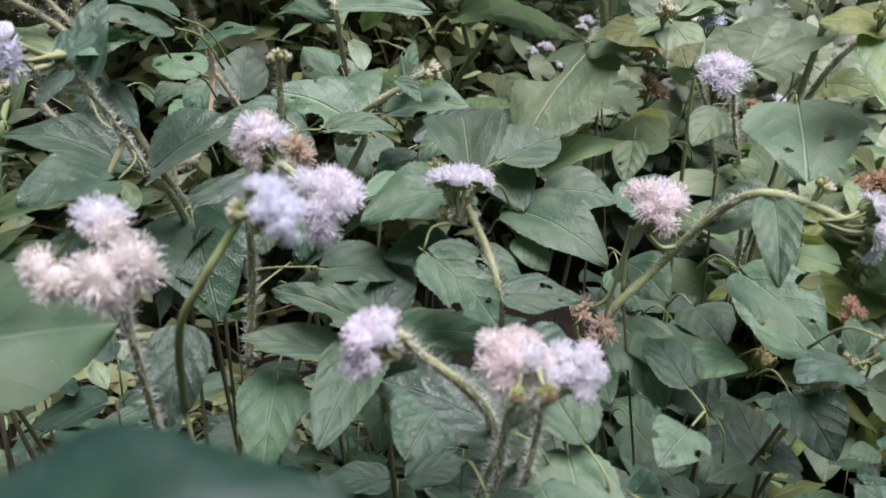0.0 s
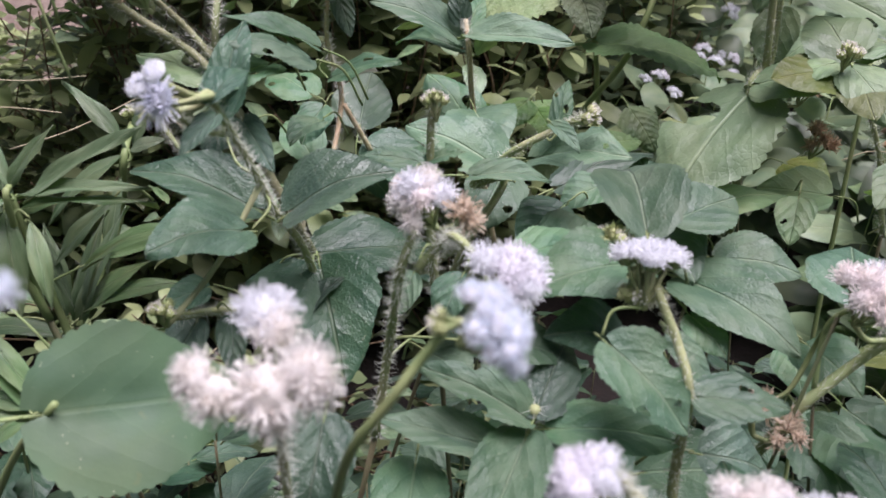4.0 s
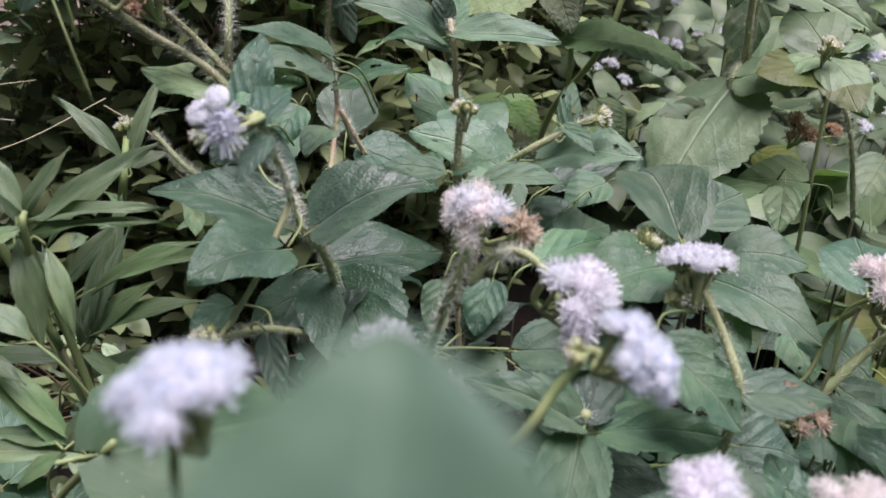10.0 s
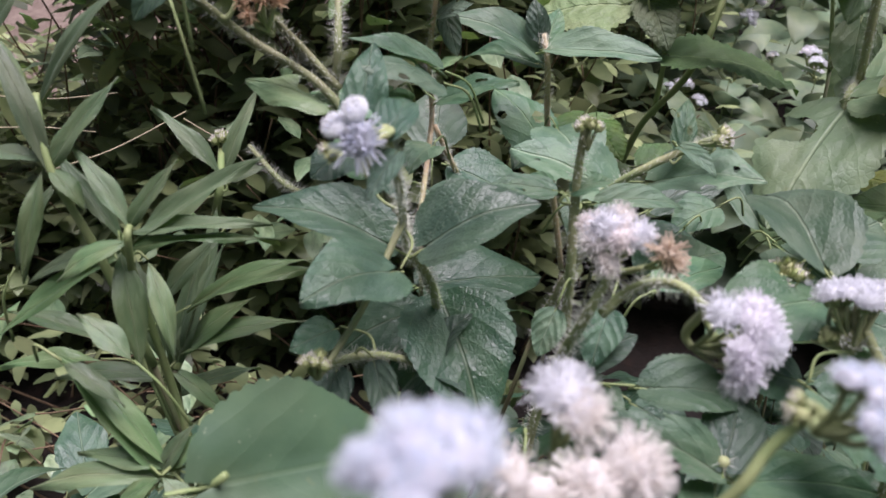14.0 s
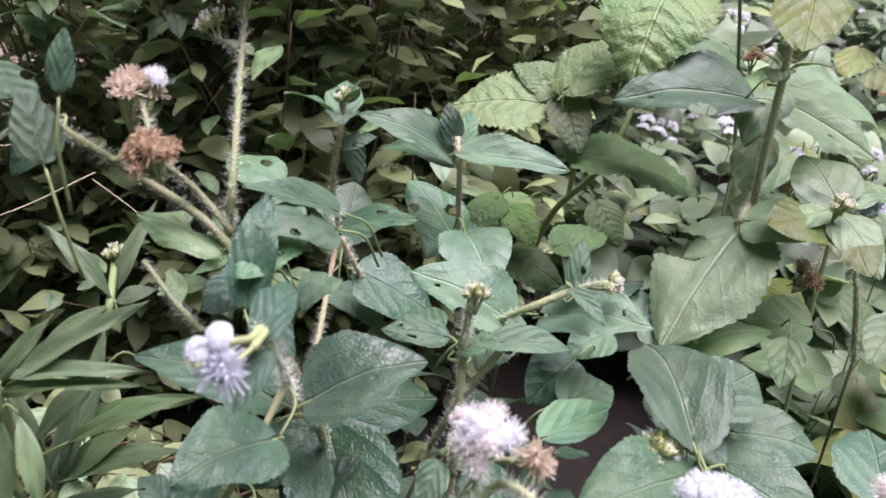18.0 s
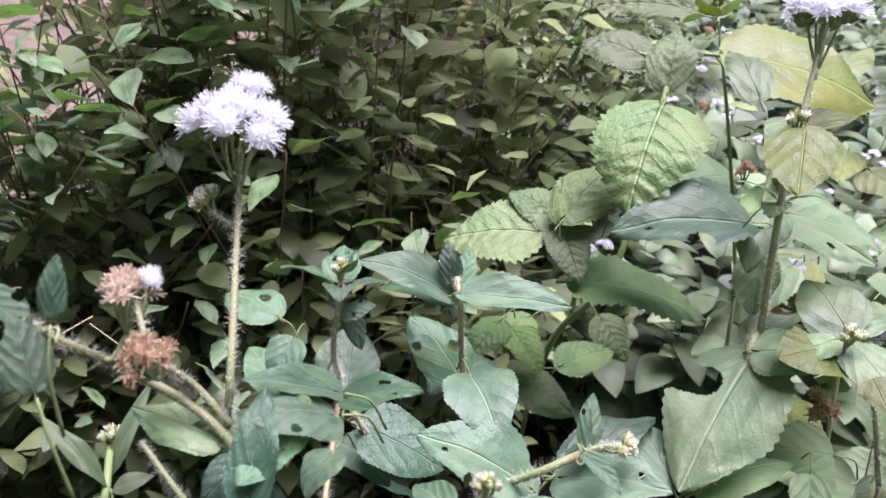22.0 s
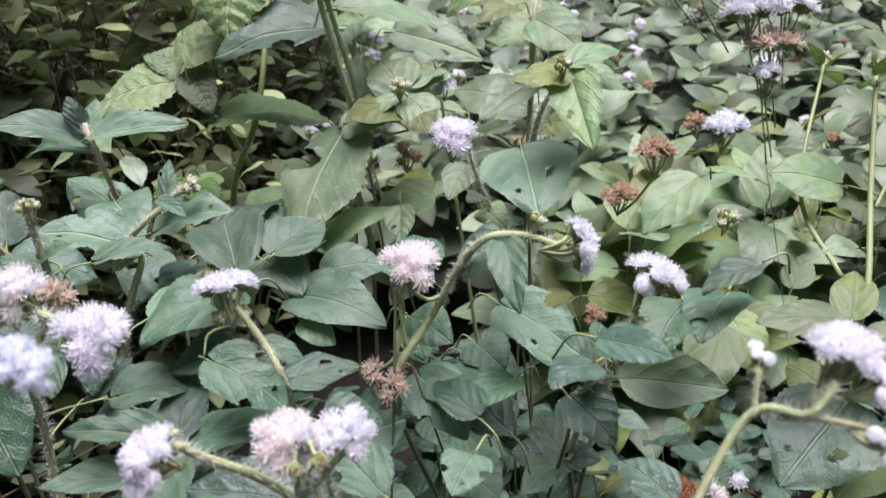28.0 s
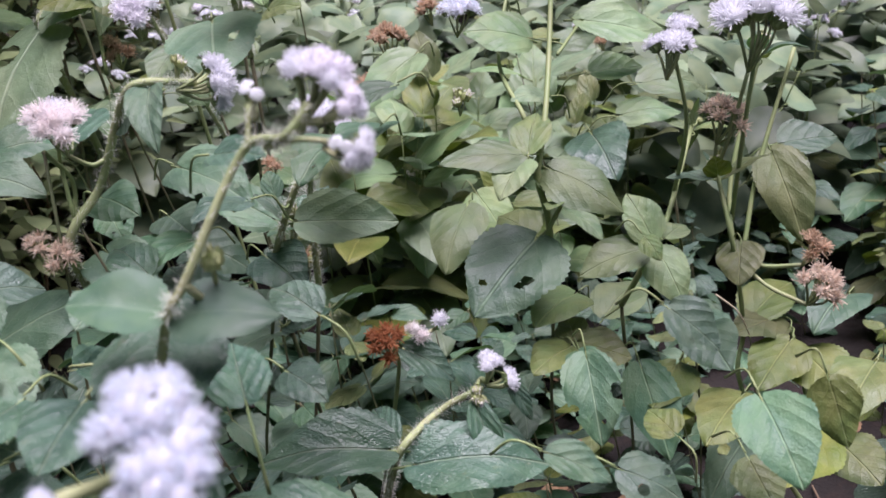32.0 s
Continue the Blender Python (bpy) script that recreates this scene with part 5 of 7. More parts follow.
leaf(ps, (0.0256, 0.1715, 0.2995), (0.0303, 0.1497, 0.2930), 0.0220, 4, "holed")
leaf(ps, (0.0141, 0.1790, 0.3128), (-0.0167, 0.1903, 0.3200), 0.0230, -27, "ovate")
leaf(ps, (0.0701, 0.1922, 0.3033), (0.0583, 0.1789, 0.2999), 0.0172, -17, "ovate")
cluster(ps, (0.0498, 0.2596, 0.3121), (0.0118, -0.5837, 0.8119), 0.0065, 3, "beige", 0.6)
cluster(ps, (0.0572, 0.2549, 0.3067), (0.2200, -0.6325, 0.7427), 0.0074, 4, "beige", 0.6)
stem(ps, [(0.0516, 0.2696, 0.3081), (0.0625, 0.2734, 0.3113), (0.0694, 0.2745, 0.3292), (0.0646, 0.2532, 0.3454)], 0.0009, 0.0012, 0)
pt = plant("ageratum_plant", "weed with an arching hairy stem and a side-facing flower", "flowering plant")
cluster(pt, (0.1260, 0.2151, 0.3573), (0.9221, -0.3859, 0.0284), 0.0106, 8, "white", 0.25)
stem(pt, [(0.1183, 0.2169, 0.3582), (0.1132, 0.2352, 0.3595), (0.0996, 0.2383, 0.3611), (0.0916, 0.2528, 0.3492), (0.0781, 0.2657, 0.3260), (0.0612, 0.2617, 0.3097), (0.0602, 0.2860, 0.2793)], 0.0016, 0.0024, 1)
leaf(pt, (0.1084, 0.2460, 0.3567), (0.0896, 0.2575, 0.3452), 0.0235, -35, "ovate")
leaf(pt, (0.1053, 0.2368, 0.3595), (0.0993, 0.2121, 0.3392), 0.0146, 6, "ovate")
cluster(pt, (0.1167, 0.2307, 0.3655), (0.2659, -0.2903, 0.9193), 0.0040, 3, "bud", 0.5)
leaf(pt, (0.0745, 0.2669, 0.3454), (0.0844, 0.2985, 0.3544), 0.0289, 1, "ovate")
leaf(pt, (0.0765, 0.3016, 0.3169), (0.0886, 0.2792, 0.3079), 0.0244, 20, "ovate")
leaf(pt, (0.0782, 0.3197, 0.3065), (0.0795, 0.3014, 0.2944), 0.0188, 9, "ovate")
cluster(pt, (0.0712, 0.2490, 0.3556), (-0.0245, -0.5326, 0.8460), 0.0118, 8, "pink", 0.45)
stem(pt, [(0.0714, 0.2521, 0.3512), (0.0678, 0.2663, 0.3375), (0.0658, 0.2627, 0.3179)], 0.0009, 0.0011, 0)
pu = plant("ageratum_plant", "weed with an arc of white florets and button buds", "flowering plant")
cluster(pu, (0.1627, 0.2302, 0.3340), (0.5941, -0.1480, 0.7907), 0.0126, 8, "white", 0.3)
cluster(pu, (0.1553, 0.2280, 0.3315), (-0.4470, -0.7743, 0.4479), 0.0052, 3, "button", 0.4, head=0.0028)
cluster(pu, (0.1648, 0.2299, 0.3258), (-0.0255, -0.9202, -0.3907), 0.0063, 3, "bud", 0.4)
stem(pu, [(0.1567, 0.2320, 0.3232), (0.1546, 0.2460, 0.3057), (0.1559, 0.2705, 0.2781), (0.1568, 0.2939, 0.2452)], 0.0015, 0.0022, 1)
leaf(pu, (0.1084, 0.2624, 0.3258), (0.1279, 0.2331, 0.3078), 0.0281, 25, "holed")
leaf(pu, (0.1543, 0.2721, 0.2831), (0.1718, 0.2819, 0.2952), 0.0129, 14, "ovate")
leaf(pu, (0.1112, 0.1746, 0.3391), (0.1214, 0.1514, 0.3383), 0.0150, 23, "ovate")
leaf(pu, (0.1631, 0.2135, 0.3269), (0.1386, 0.1954, 0.3179), 0.0243, -8, "ovate")
leaf(pu, (0.1789, 0.2104, 0.3274), (0.1553, 0.1925, 0.3199), 0.0241, -6, "ovate")
leaf(pu, (0.1799, 0.1929, 0.3424), (0.1594, 0.1955, 0.3361), 0.0136, -24, "ovate")
leaf(pu, (0.1221, 0.2086, 0.3154), (0.1010, 0.1968, 0.3165), 0.0182, -15, "ovate")
leaf(pu, (0.1002, 0.2836, 0.3033), (0.1049, 0.2603, 0.2978), 0.0229, 15, "ovate")
leaf(pu, (0.0815, 0.2757, 0.2982), (0.0850, 0.2490, 0.2883), 0.0266, 11, "holed")
leaf(pu, (0.1050, 0.2499, 0.2981), (0.0842, 0.2402, 0.2939), 0.0191, -18, "ovate")
leaf(pu, (0.1415, 0.2257, 0.2979), (0.1761, 0.2099, 0.2891), 0.0244, 46, "pale")
stem(pu, [(0.1525, 0.2189, 0.3213), (0.1430, 0.2287, 0.3079), (0.1345, 0.2556, 0.2802)], 0.0013, 0.0018, 1)
leaf(pu, (0.1366, 0.2313, 0.3085), (0.1383, 0.2406, 0.3176), 0.0091, -1, "ovate")
leaf(pu, (0.1431, 0.2777, 0.2879), (0.1179, 0.2947, 0.3095), 0.0250, -32, "ovate")
pv = plant("ageratum_plant", "weed with pale lilac flowers above one very broad leaf", "flowering plant", skin="pale")
cluster(pv, (0.1176, 0.3315, 0.3906), (-0.0245, -0.5326, 0.8460), 0.0122, 8, "lilac", 0.55)
stem(pv, [(0.1245, 0.3344, 0.3864), (0.1307, 0.3435, 0.3642), (0.1426, 0.3531, 0.3270), (0.1515, 0.3729, 0.2865)], 0.0010, 0.0016, 1)
leaf(pv, (0.1507, 0.3295, 0.3782), (0.1380, 0.2844, 0.3544), 0.0474, 5, "holed")
leaf(pv, (0.1342, 0.3752, 0.3682), (0.1178, 0.3595, 0.3542), 0.0203, -15, "ovate")
leaf(pv, (0.0973, 0.3900, 0.3508), (0.0914, 0.3762, 0.3323), 0.0180, -5, "ovate")
leaf(pv, (0.1321, 0.3412, 0.3558), (0.1205, 0.3344, 0.3564), 0.0126, -23, "ovate")
leaf(pv, (0.1333, 0.3495, 0.3478), (0.1367, 0.3304, 0.3403), 0.0182, 17, "ovate")
leaf(pv, (0.1244, 0.4252, 0.3455), (0.0910, 0.4321, 0.3461), 0.0322, -34, "ovate")
leaf(pv, (0.1164, 0.4705, 0.3527), (0.1316, 0.4472, 0.3471), 0.0258, 25, "ovate")
pw = plant("ageratum_plant", "tall weed with a whorl of pale leaves at its tip", "flowering plant", skin="pale")
leaf(pw, (0.1688, 0.3060, 0.4125), (0.1414, 0.3009, 0.4116), 0.0211, -30, "ovate")
leaf(pw, (0.1704, 0.3061, 0.4142), (0.1989, 0.3114, 0.4166), 0.0193, 28, "ovate")
leaf(pw, (0.1699, 0.3055, 0.4113), (0.1643, 0.2778, 0.3786), 0.0241, 11, "ovate")
leaf(pw, (0.1768, 0.3253, 0.4123), (0.1982, 0.3659, 0.4247), 0.0200, -0, "ovate")
leaf(pw, (0.1817, 0.3239, 0.4104), (0.2030, 0.3164, 0.3974), 0.0188, 42, "ovate")
leaf(pw, (0.1812, 0.3668, 0.4382), (0.1950, 0.3439, 0.4186), 0.0301, 33, "ovate")
leaf(pw, (0.1814, 0.3798, 0.4054), (0.1425, 0.3633, 0.3913), 0.0270, -24, "ovate")
leaf(pw, (0.1863, 0.4065, 0.3899), (0.1524, 0.4381, 0.4054), 0.0393, -34, "ovate")
leaf(pw, (0.1971, 0.4119, 0.3777), (0.2110, 0.3844, 0.3757), 0.0293, 29, "ovate")
stem(pw, [(0.2079, 0.4010, 0.4724), (0.1812, 0.3668, 0.4382), (0.1768, 0.3845, 0.3776), (0.1790, 0.3997, 0.3553)], 0.0016, 0.0024, 1)
stem(pw, [(0.1688, 0.3059, 0.4120), (0.1655, 0.3337, 0.3942), (0.1729, 0.3780, 0.3664)], 0.0014, 0.0020, 1)
stem(pw, [(0.1872, 0.4066, 0.4779), (0.1879, 0.3779, 0.4464)], 0.0012, 0.0016, 1, "branch")
leaf(pw, (0.1883, 0.4346, 0.4644), (0.1599, 0.4579, 0.4502), 0.0271, -43, "ovate")
leaf(pw, (0.2099, 0.4687, 0.4503), (0.1808, 0.4558, 0.4427), 0.0257, -26, "ovate")
cluster(pw, (0.1641, 0.2973, 0.4156), (0.0112, -0.4118, 0.9112), 0.0049, 4, "bud", 0.5)
px = plant("ageratum_plant", "weed with smooth broad leaves", "flowering plant", skin="pale")
leaf(px, (0.2641, 0.3584, 0.3369), (0.2221, 0.3509, 0.3137), 0.0340, -23, "ovate")
leaf(px, (0.1525, 0.5795, 0.4502), (0.2146, 0.5589, 0.4173), 0.0491, 42, "ovate")
leaf(px, (0.1288, 0.6082, 0.4623), (0.1675, 0.5986, 0.4555), 0.0384, 40, "ovate")
leaf(px, (0.1601, 0.5397, 0.4223), (0.1326, 0.5215, 0.4104), 0.0334, -24, "ovate")
leaf(px, (0.1434, 0.4393, 0.4201), (0.1176, 0.4164, 0.4082), 0.0292, -19, "ovate")
leaf(px, (0.1101, 0.4025, 0.4071), (0.0792, 0.3952, 0.4028), 0.0305, -32, "ovate")
leaf(px, (0.1136, 0.4025, 0.4098), (0.1229, 0.3741, 0.3869), 0.0225, 20, "ovate")
cluster(px, (0.2619, 0.4494, 0.3138), (-0.0436, -0.5936, 0.8036), 0.0133, 6, "brown", 0.7)
cluster(px, (0.3286, 0.4187, 0.3525), (0.1344, -0.3573, 0.9243), 0.0141, 6, "bluewhite", 0.45)
cluster(px, (0.3081, 0.4243, 0.3584), (-0.1689, -0.2815, 0.9446), 0.0091, 4, "brown", 0.45)
cluster(px, (0.2690, 0.4086, 0.3473), (0.0325, -0.3354, 0.9415), 0.0130, 6, "brown", 0.5)
cluster(px, (0.1101, 0.4143, 0.3753), (-0.0436, -0.5936, 0.8036), 0.0097, 5, "brown", 0.7)
cluster(px, (0.1434, 0.4265, 0.4106), (-0.0436, -0.5936, 0.8036), 0.0083, 4, "blue", 0.7)
cluster(px, (0.1421, 0.2471, 0.3177), (-0.0436, -0.5936, 0.8036), 0.0055, 4, "brown", 0.7)
py = plant("ageratum_plant", "fresh green weed with smooth crossed leaf pairs", "flowering plant", skin="bright")
leaf(py, (0.2481, 0.2298, 0.2931), (0.2111, 0.2397, 0.2986), 0.0215, -34, "ovate")
leaf(py, (0.2501, 0.2293, 0.2936), (0.2699, 0.2488, 0.3054), 0.0193, 8, "ovate")
leaf(py, (0.2476, 0.2295, 0.2916), (0.2252, 0.2169, 0.2810), 0.0191, -17, "ovate")
leaf(py, (0.2612, 0.2326, 0.2829), (0.2797, 0.2062, 0.2595), 0.0282, 32, "ovate")
leaf(py, (0.2498, 0.2332, 0.2529), (0.2036, 0.2203, 0.2329), 0.0493, -22, "holed")
leaf(py, (0.2566, 0.2513, 0.2476), (0.2534, 0.2770, 0.2534), 0.0253, -18, "ovate")
stem(py, [(0.3208, 0.2871, 0.3861), (0.2924, 0.2625, 0.3349), (0.2669, 0.2380, 0.3035), (0.2555, 0.2336, 0.2799), (0.2611, 0.2407, 0.2540), (0.2689, 0.2637, 0.2011)], 0.0015, 0.0022, 0)
stem(py, [(0.2644, 0.2266, 0.2695), (0.2579, 0.2401, 0.2492)], 0.0012, 0.0015, 0, "branch")
leaf(py, (0.3269, 0.2859, 0.3387), (0.3701, 0.2639, 0.3145), 0.0305, 40, "pale")
leaf(py, (0.2952, 0.2840, 0.3357), (0.2648, 0.2972, 0.3460), 0.0324, -38, "pale")
leaf(py, (0.3308, 0.2673, 0.2869), (0.3619, 0.2552, 0.2810), 0.0224, 33, "pale")
leaf(py, (0.3305, 0.2860, 0.3096), (0.3572, 0.2763, 0.3063), 0.0235, 34, "pale")
leaf(py, (0.3140, 0.2709, 0.2817), (0.3001, 0.2360, 0.2647), 0.0344, 9, "dark")
leaf(py, (0.2881, 0.2660, 0.3081), (0.2657, 0.2635, 0.3114), 0.0181, -29, "pale")
leaf(py, (0.3661, 0.2917, 0.2950), (0.3985, 0.2781, 0.2856), 0.0269, 35, "pale")
stem(py, [(0.3278, 0.2850, 0.3370), (0.2966, 0.2641, 0.3268)], 0.0009, 0.0011, 0, "branch")
stem(py, [(0.3390, 0.3428, 0.3888), (0.2838, 0.2986, 0.3327), (0.2640, 0.2504, 0.3037)], 0.0011, 0.0015, 0, "branch")
leaf(py, (0.2831, 0.3739, 0.2345), (0.2451, 0.3440, 0.2066), 0.0375, -14, "ovate")
leaf(py, (0.2992, 0.3906, 0.2347), (0.3032, 0.3656, 0.2004), 0.0357, 20, "ovate")
pz = plant("ageratum_plant", "fresh green weed with light young leaves at its tip", "flowering plant", skin="bright")
leaf(pz, (0.2875, 0.1983, 0.2452), (0.2893, 0.2157, 0.2640), 0.0193, -17, "ovate")
leaf(pz, (0.2878, 0.1968, 0.2412), (0.2842, 0.1790, 0.2197), 0.0207, 15, "ovate")
leaf(pz, (0.2824, 0.1993, 0.2427), (0.2522, 0.2084, 0.2374), 0.0235, -28, "ovate")
leaf(pz, (0.2925, 0.1964, 0.2451), (0.3094, 0.2013, 0.2443), 0.0142, 19, "ovate")
leaf(pz, (0.2785, 0.1924, 0.2509), (0.2784, 0.1832, 0.2422), 0.0104, 19, "ovate")
stem(pz, [(0.3629, 0.2489, 0.2745), (0.3100, 0.2133, 0.2472), (0.2984, 0.2128, 0.2340), (0.2923, 0.2362, 0.1994)], 0.0014, 0.0020, 0)
leaf(pz, (0.2680, 0.2381, 0.2151), (0.2338, 0.2232, 0.2150), 0.0293, -18, "ovate")
leaf(pz, (0.2923, 0.2530, 0.1878), (0.3296, 0.2686, 0.1896), 0.0294, 16, "ovate")
qa = plant("ageratum_plant", "yellowing weed with limp pale leaves", "flowering plant", skin="fresh")
leaf(qa, (0.2482, 0.2177, 0.2009), (0.2196, 0.2074, 0.2023), 0.0242, -19, "ovate")
leaf(qa, (0.2512, 0.2170, 0.2020), (0.2646, 0.1957, 0.1954), 0.0247, 25, "ovate")
leaf(qa, (0.2505, 0.2178, 0.2036), (0.2595, 0.2384, 0.2074), 0.0167, -4, "ovate")
leaf(qa, (0.2450, 0.2084, 0.2031), (0.2411, 0.1940, 0.1983), 0.0149, 8, "ovate")
leaf(qa, (0.2379, 0.1906, 0.2111), (0.2266, 0.1718, 0.1788), 0.0257, 1, "holed")
leaf(qa, (0.2787, 0.2092, 0.1812), (0.2712, 0.1863, 0.1411), 0.0269, 10, "ovate")
leaf(qa, (0.2416, 0.0979, 0.2284), (0.2305, 0.0736, 0.2122), 0.0251, 9, "ovate")
leaf(qa, (0.3318, 0.1980, 0.1209), (0.2890, 0.1853, 0.1047), 0.0274, -12, "holed")
leaf(qa, (0.2245, 0.1160, 0.2614), (0.2346, 0.1066, 0.2452), 0.0180, 38, "ovate")
leaf(qa, (0.1712, 0.1143, 0.2339), (0.1856, 0.1044, 0.2210), 0.0130, 29, "ovate")
leaf(qa, (0.1986, 0.1187, 0.2114), (0.2140, 0.1073, 0.1956), 0.0194, 29, "holed")
leaf(qa, (0.2707, 0.0965, 0.2226), (0.2692, 0.0888, 0.1998), 0.0175, 24, "ovate")
leaf(qa, (0.2441, 0.1085, 0.1979), (0.2386, 0.0928, 0.1884), 0.0182, 10, "ovate")
leaf(qa, (0.2408, 0.1417, 0.1932), (0.2418, 0.1583, 0.1958), 0.0160, -14, "ovate")
stem(qa, [(0.3291, 0.1992, 0.2653), (0.3236, 0.1874, 0.2270), (0.3675, 0.2311, 0.1561), (0.3565, 0.2269, 0.1334), (0.3573, 0.2126, 0.0946), (0.3666, 0.1944, 0.0534)], 0.0012, 0.0020, 0)
stem(qa, [(0.3829, 0.2183, 0.3100), (0.3477, 0.2103, 0.2524), (0.3297, 0.1940, 0.2204)], 0.0012, 0.0016, 0, "branch")
stem(qa, [(0.4001, 0.2138, 0.3055), (0.3651, 0.2086, 0.2557), (0.3423, 0.2007, 0.2203)], 0.0012, 0.0016, 0, "branch")
leaf(qa, (0.3282, 0.1877, 0.2324), (0.3138, 0.1767, 0.2186), 0.0217, -4, "ovate")
leaf(qa, (0.3729, 0.2080, 0.2621), (0.3647, 0.1848, 0.2206), 0.0266, 17, "ovate")
leaf(qa, (0.4029, 0.2281, 0.2544), (0.4310, 0.2167, 0.2513), 0.0270, 31, "ovate")
cluster(qa, (0.3186, 0.1374, 0.2285), (-0.0213, -0.5421, 0.8401), 0.0103, 8, "beige", 0.7)
cluster(qa, (0.3366, 0.1554, 0.2344), (-0.0213, -0.5421, 0.8401), 0.0085, 5, "brown", 0.7)
cluster(qa, (0.3276, 0.1888, 0.2930), (0.0514, -0.4233, 0.9045), 0.0112, 7, "beige", 0.6)
cluster(qa, (0.2985, 0.1853, 0.3294), (0.2252, -0.0868, 0.9704), 0.0098, 6, "white", 0.4)
cluster(qa, (0.3115, 0.1935, 0.3341), (0.2252, -0.0868, 0.9704), 0.0072, 4, "white", 0.4)
cluster(qa, (0.3348, 0.1746, 0.3338), (0.2140, -0.0907, 0.9726), 0.0175, 9, "white", 0.4)
stem(qa, [(0.2985, 0.1842, 0.3264), (0.3076, 0.1916, 0.2937), (0.3227, 0.2221, 0.2533)], 0.0010, 0.0014, 0)
stem(qa, [(0.3332, 0.1725, 0.3260), (0.3309, 0.1822, 0.2870), (0.3421, 0.2062, 0.2354)], 0.0010, 0.0014, 0, "branch")
cluster(qa, (0.3014, 0.3890, 0.2993), (0.0819, -0.3698, 0.9255), 0.0084, 4, "bud", 0.5)
qb = plant("ageratum_plant", "weed with dry rust-orange flowers and a fresh white head", "flowering plant")
cluster(qb, (0.1669, 0.2400, 0.2296), (-0.2724, -0.5472, 0.7915), 0.0104, 7, "rust", 0.6)
cluster(qb, (0.1802, 0.2326, 0.2317), (-0.0520, -0.5887, 0.8067), 0.0058, 2, "pink", 0.5)
cluster(qb, (0.1911, 0.2322, 0.2324), (0.2032, -0.6811, 0.7034), 0.0041, 1, "white", 0.4, head=0.0036)
stem(qb, [(0.1712, 0.2399, 0.2242), (0.1706, 0.2433, 0.2112), (0.1638, 0.2559, 0.1770)], 0.0010, 0.0014, 0)
leaf(qb, (0.1727, 0.2362, 0.2249), (0.1888, 0.2236, 0.2061), 0.0161, 31, "ovate")
qc = plant("ageratum_plant", "hairy weed with large low leaves and a small side flower", "flowering plant", skin="dark")
cluster(qc, (0.1822, 0.1664, 0.2410), (0.3163, -0.1291, 0.9398), 0.0058, 4, "white", 0.4)
cluster(qc, (0.1857, 0.1619, 0.2321), (0.7885, -0.6116, 0.0648), 0.0053, 3, "white", 0.4)
cluster(qc, (0.1740, 0.1654, 0.2300), (-0.4248, -0.9051, -0.0205), 0.0042, 3, "bud", 0.4)
stem(qc, [(0.1771, 0.1681, 0.2311), (0.1630, 0.1783, 0.2233), (0.1414, 0.1678, 0.2213), (0.1409, 0.2080, 0.1763)], 0.0014, 0.0020, 1)
leaf(qc, (0.1393, 0.1690, 0.2225), (0.0952, 0.1872, 0.2282), 0.0273, -26, "ovate")
leaf(qc, (0.1417, 0.1780, 0.2185), (0.1441, 0.2010, 0.2223), 0.0134, -4, "ovate")
leaf(qc, (0.1426, 0.1659, 0.2159), (0.1871, 0.1455, 0.2044), 0.0302, 25, "ovate")
leaf(qc, (0.1723, 0.1654, 0.2283), (0.1719, 0.1563, 0.2027), 0.0114, 13, "ovate")
leaf(qc, (0.1108, 0.1162, 0.2407), (0.0823, 0.1317, 0.2547), 0.0155, -24, "ovate")
leaf(qc, (0.1864, 0.1620, 0.2330), (0.1888, 0.1555, 0.2174), 0.0072, 27, "ovate")
qd = plant("ageratum_plant", "tall weed with crossed leaves and a branching white cluster", "flowering plant", skin="fresh")
leaf(qd, (0.0822, 0.1020, 0.3204), (0.0644, 0.1107, 0.3265), 0.0170, -29, "smooth")
leaf(qd, (0.0837, 0.1013, 0.3199), (0.1039, 0.0920, 0.3144), 0.0174, 30, "smooth")
leaf(qd, (0.0824, 0.1211, 0.3113), (0.0716, 0.0909, 0.2957), 0.0295, -9, "dark")
stem(qd, [(0.1207, 0.0892, 0.3558), (0.1142, 0.0898, 0.3509), (0.1068, 0.0984, 0.3487), (0.0876, 0.0977, 0.3264), (0.0815, 0.1014, 0.3180), (0.0708, 0.1162, 0.2859)], 0.0010, 0.0013, 1)
stem(qd, [(0.1243, 0.0847, 0.3470), (0.1172, 0.0882, 0.3495), (0.1111, 0.0947, 0.3490)], 0.0007, 0.0009, 1, "branch")
stem(qd, [(0.1113, 0.0999, 0.3575), (0.1083, 0.0982, 0.3496)], 0.0007, 0.0008, 1, "branch")
cluster(qd, (0.1257, 0.0915, 0.3611), (0.4356, -0.3330, 0.8363), 0.0079, 9, "lilac", 0.4)
cluster(qd, (0.1283, 0.0859, 0.3543), (0.6945, -0.6215, 0.3625), 0.0048, 4, "lilac", 0.4)
cluster(qd, (0.1259, 0.0813, 0.3455), (0.6348, -0.7510, -0.1816), 0.0053, 5, "white", 0.4)
cluster(qd, (0.1226, 0.0811, 0.3478), (-0.4227, -0.7188, 0.5519), 0.0029, 2, "button", 0.4, head=0.0014)
cluster(qd, (0.1123, 0.1005, 0.3600), (-0.1354, -0.7041, 0.6971), 0.0037, 3, "button", 0.5, head=0.0014)
cluster(qd, (0.0945, 0.1002, 0.3279), (0.0514, -0.4233, 0.9045), 0.0032, 1, "bud", 0.4)
qe = plant("ageratum_plant", "tall weed with a pale blue-white double cluster", "flowering plant")
cluster(qe, (0.0749, 0.0327, 0.3309), (-0.0520, -0.5887, 0.8067), 0.0073, 10, "bluewhite", 0.6)
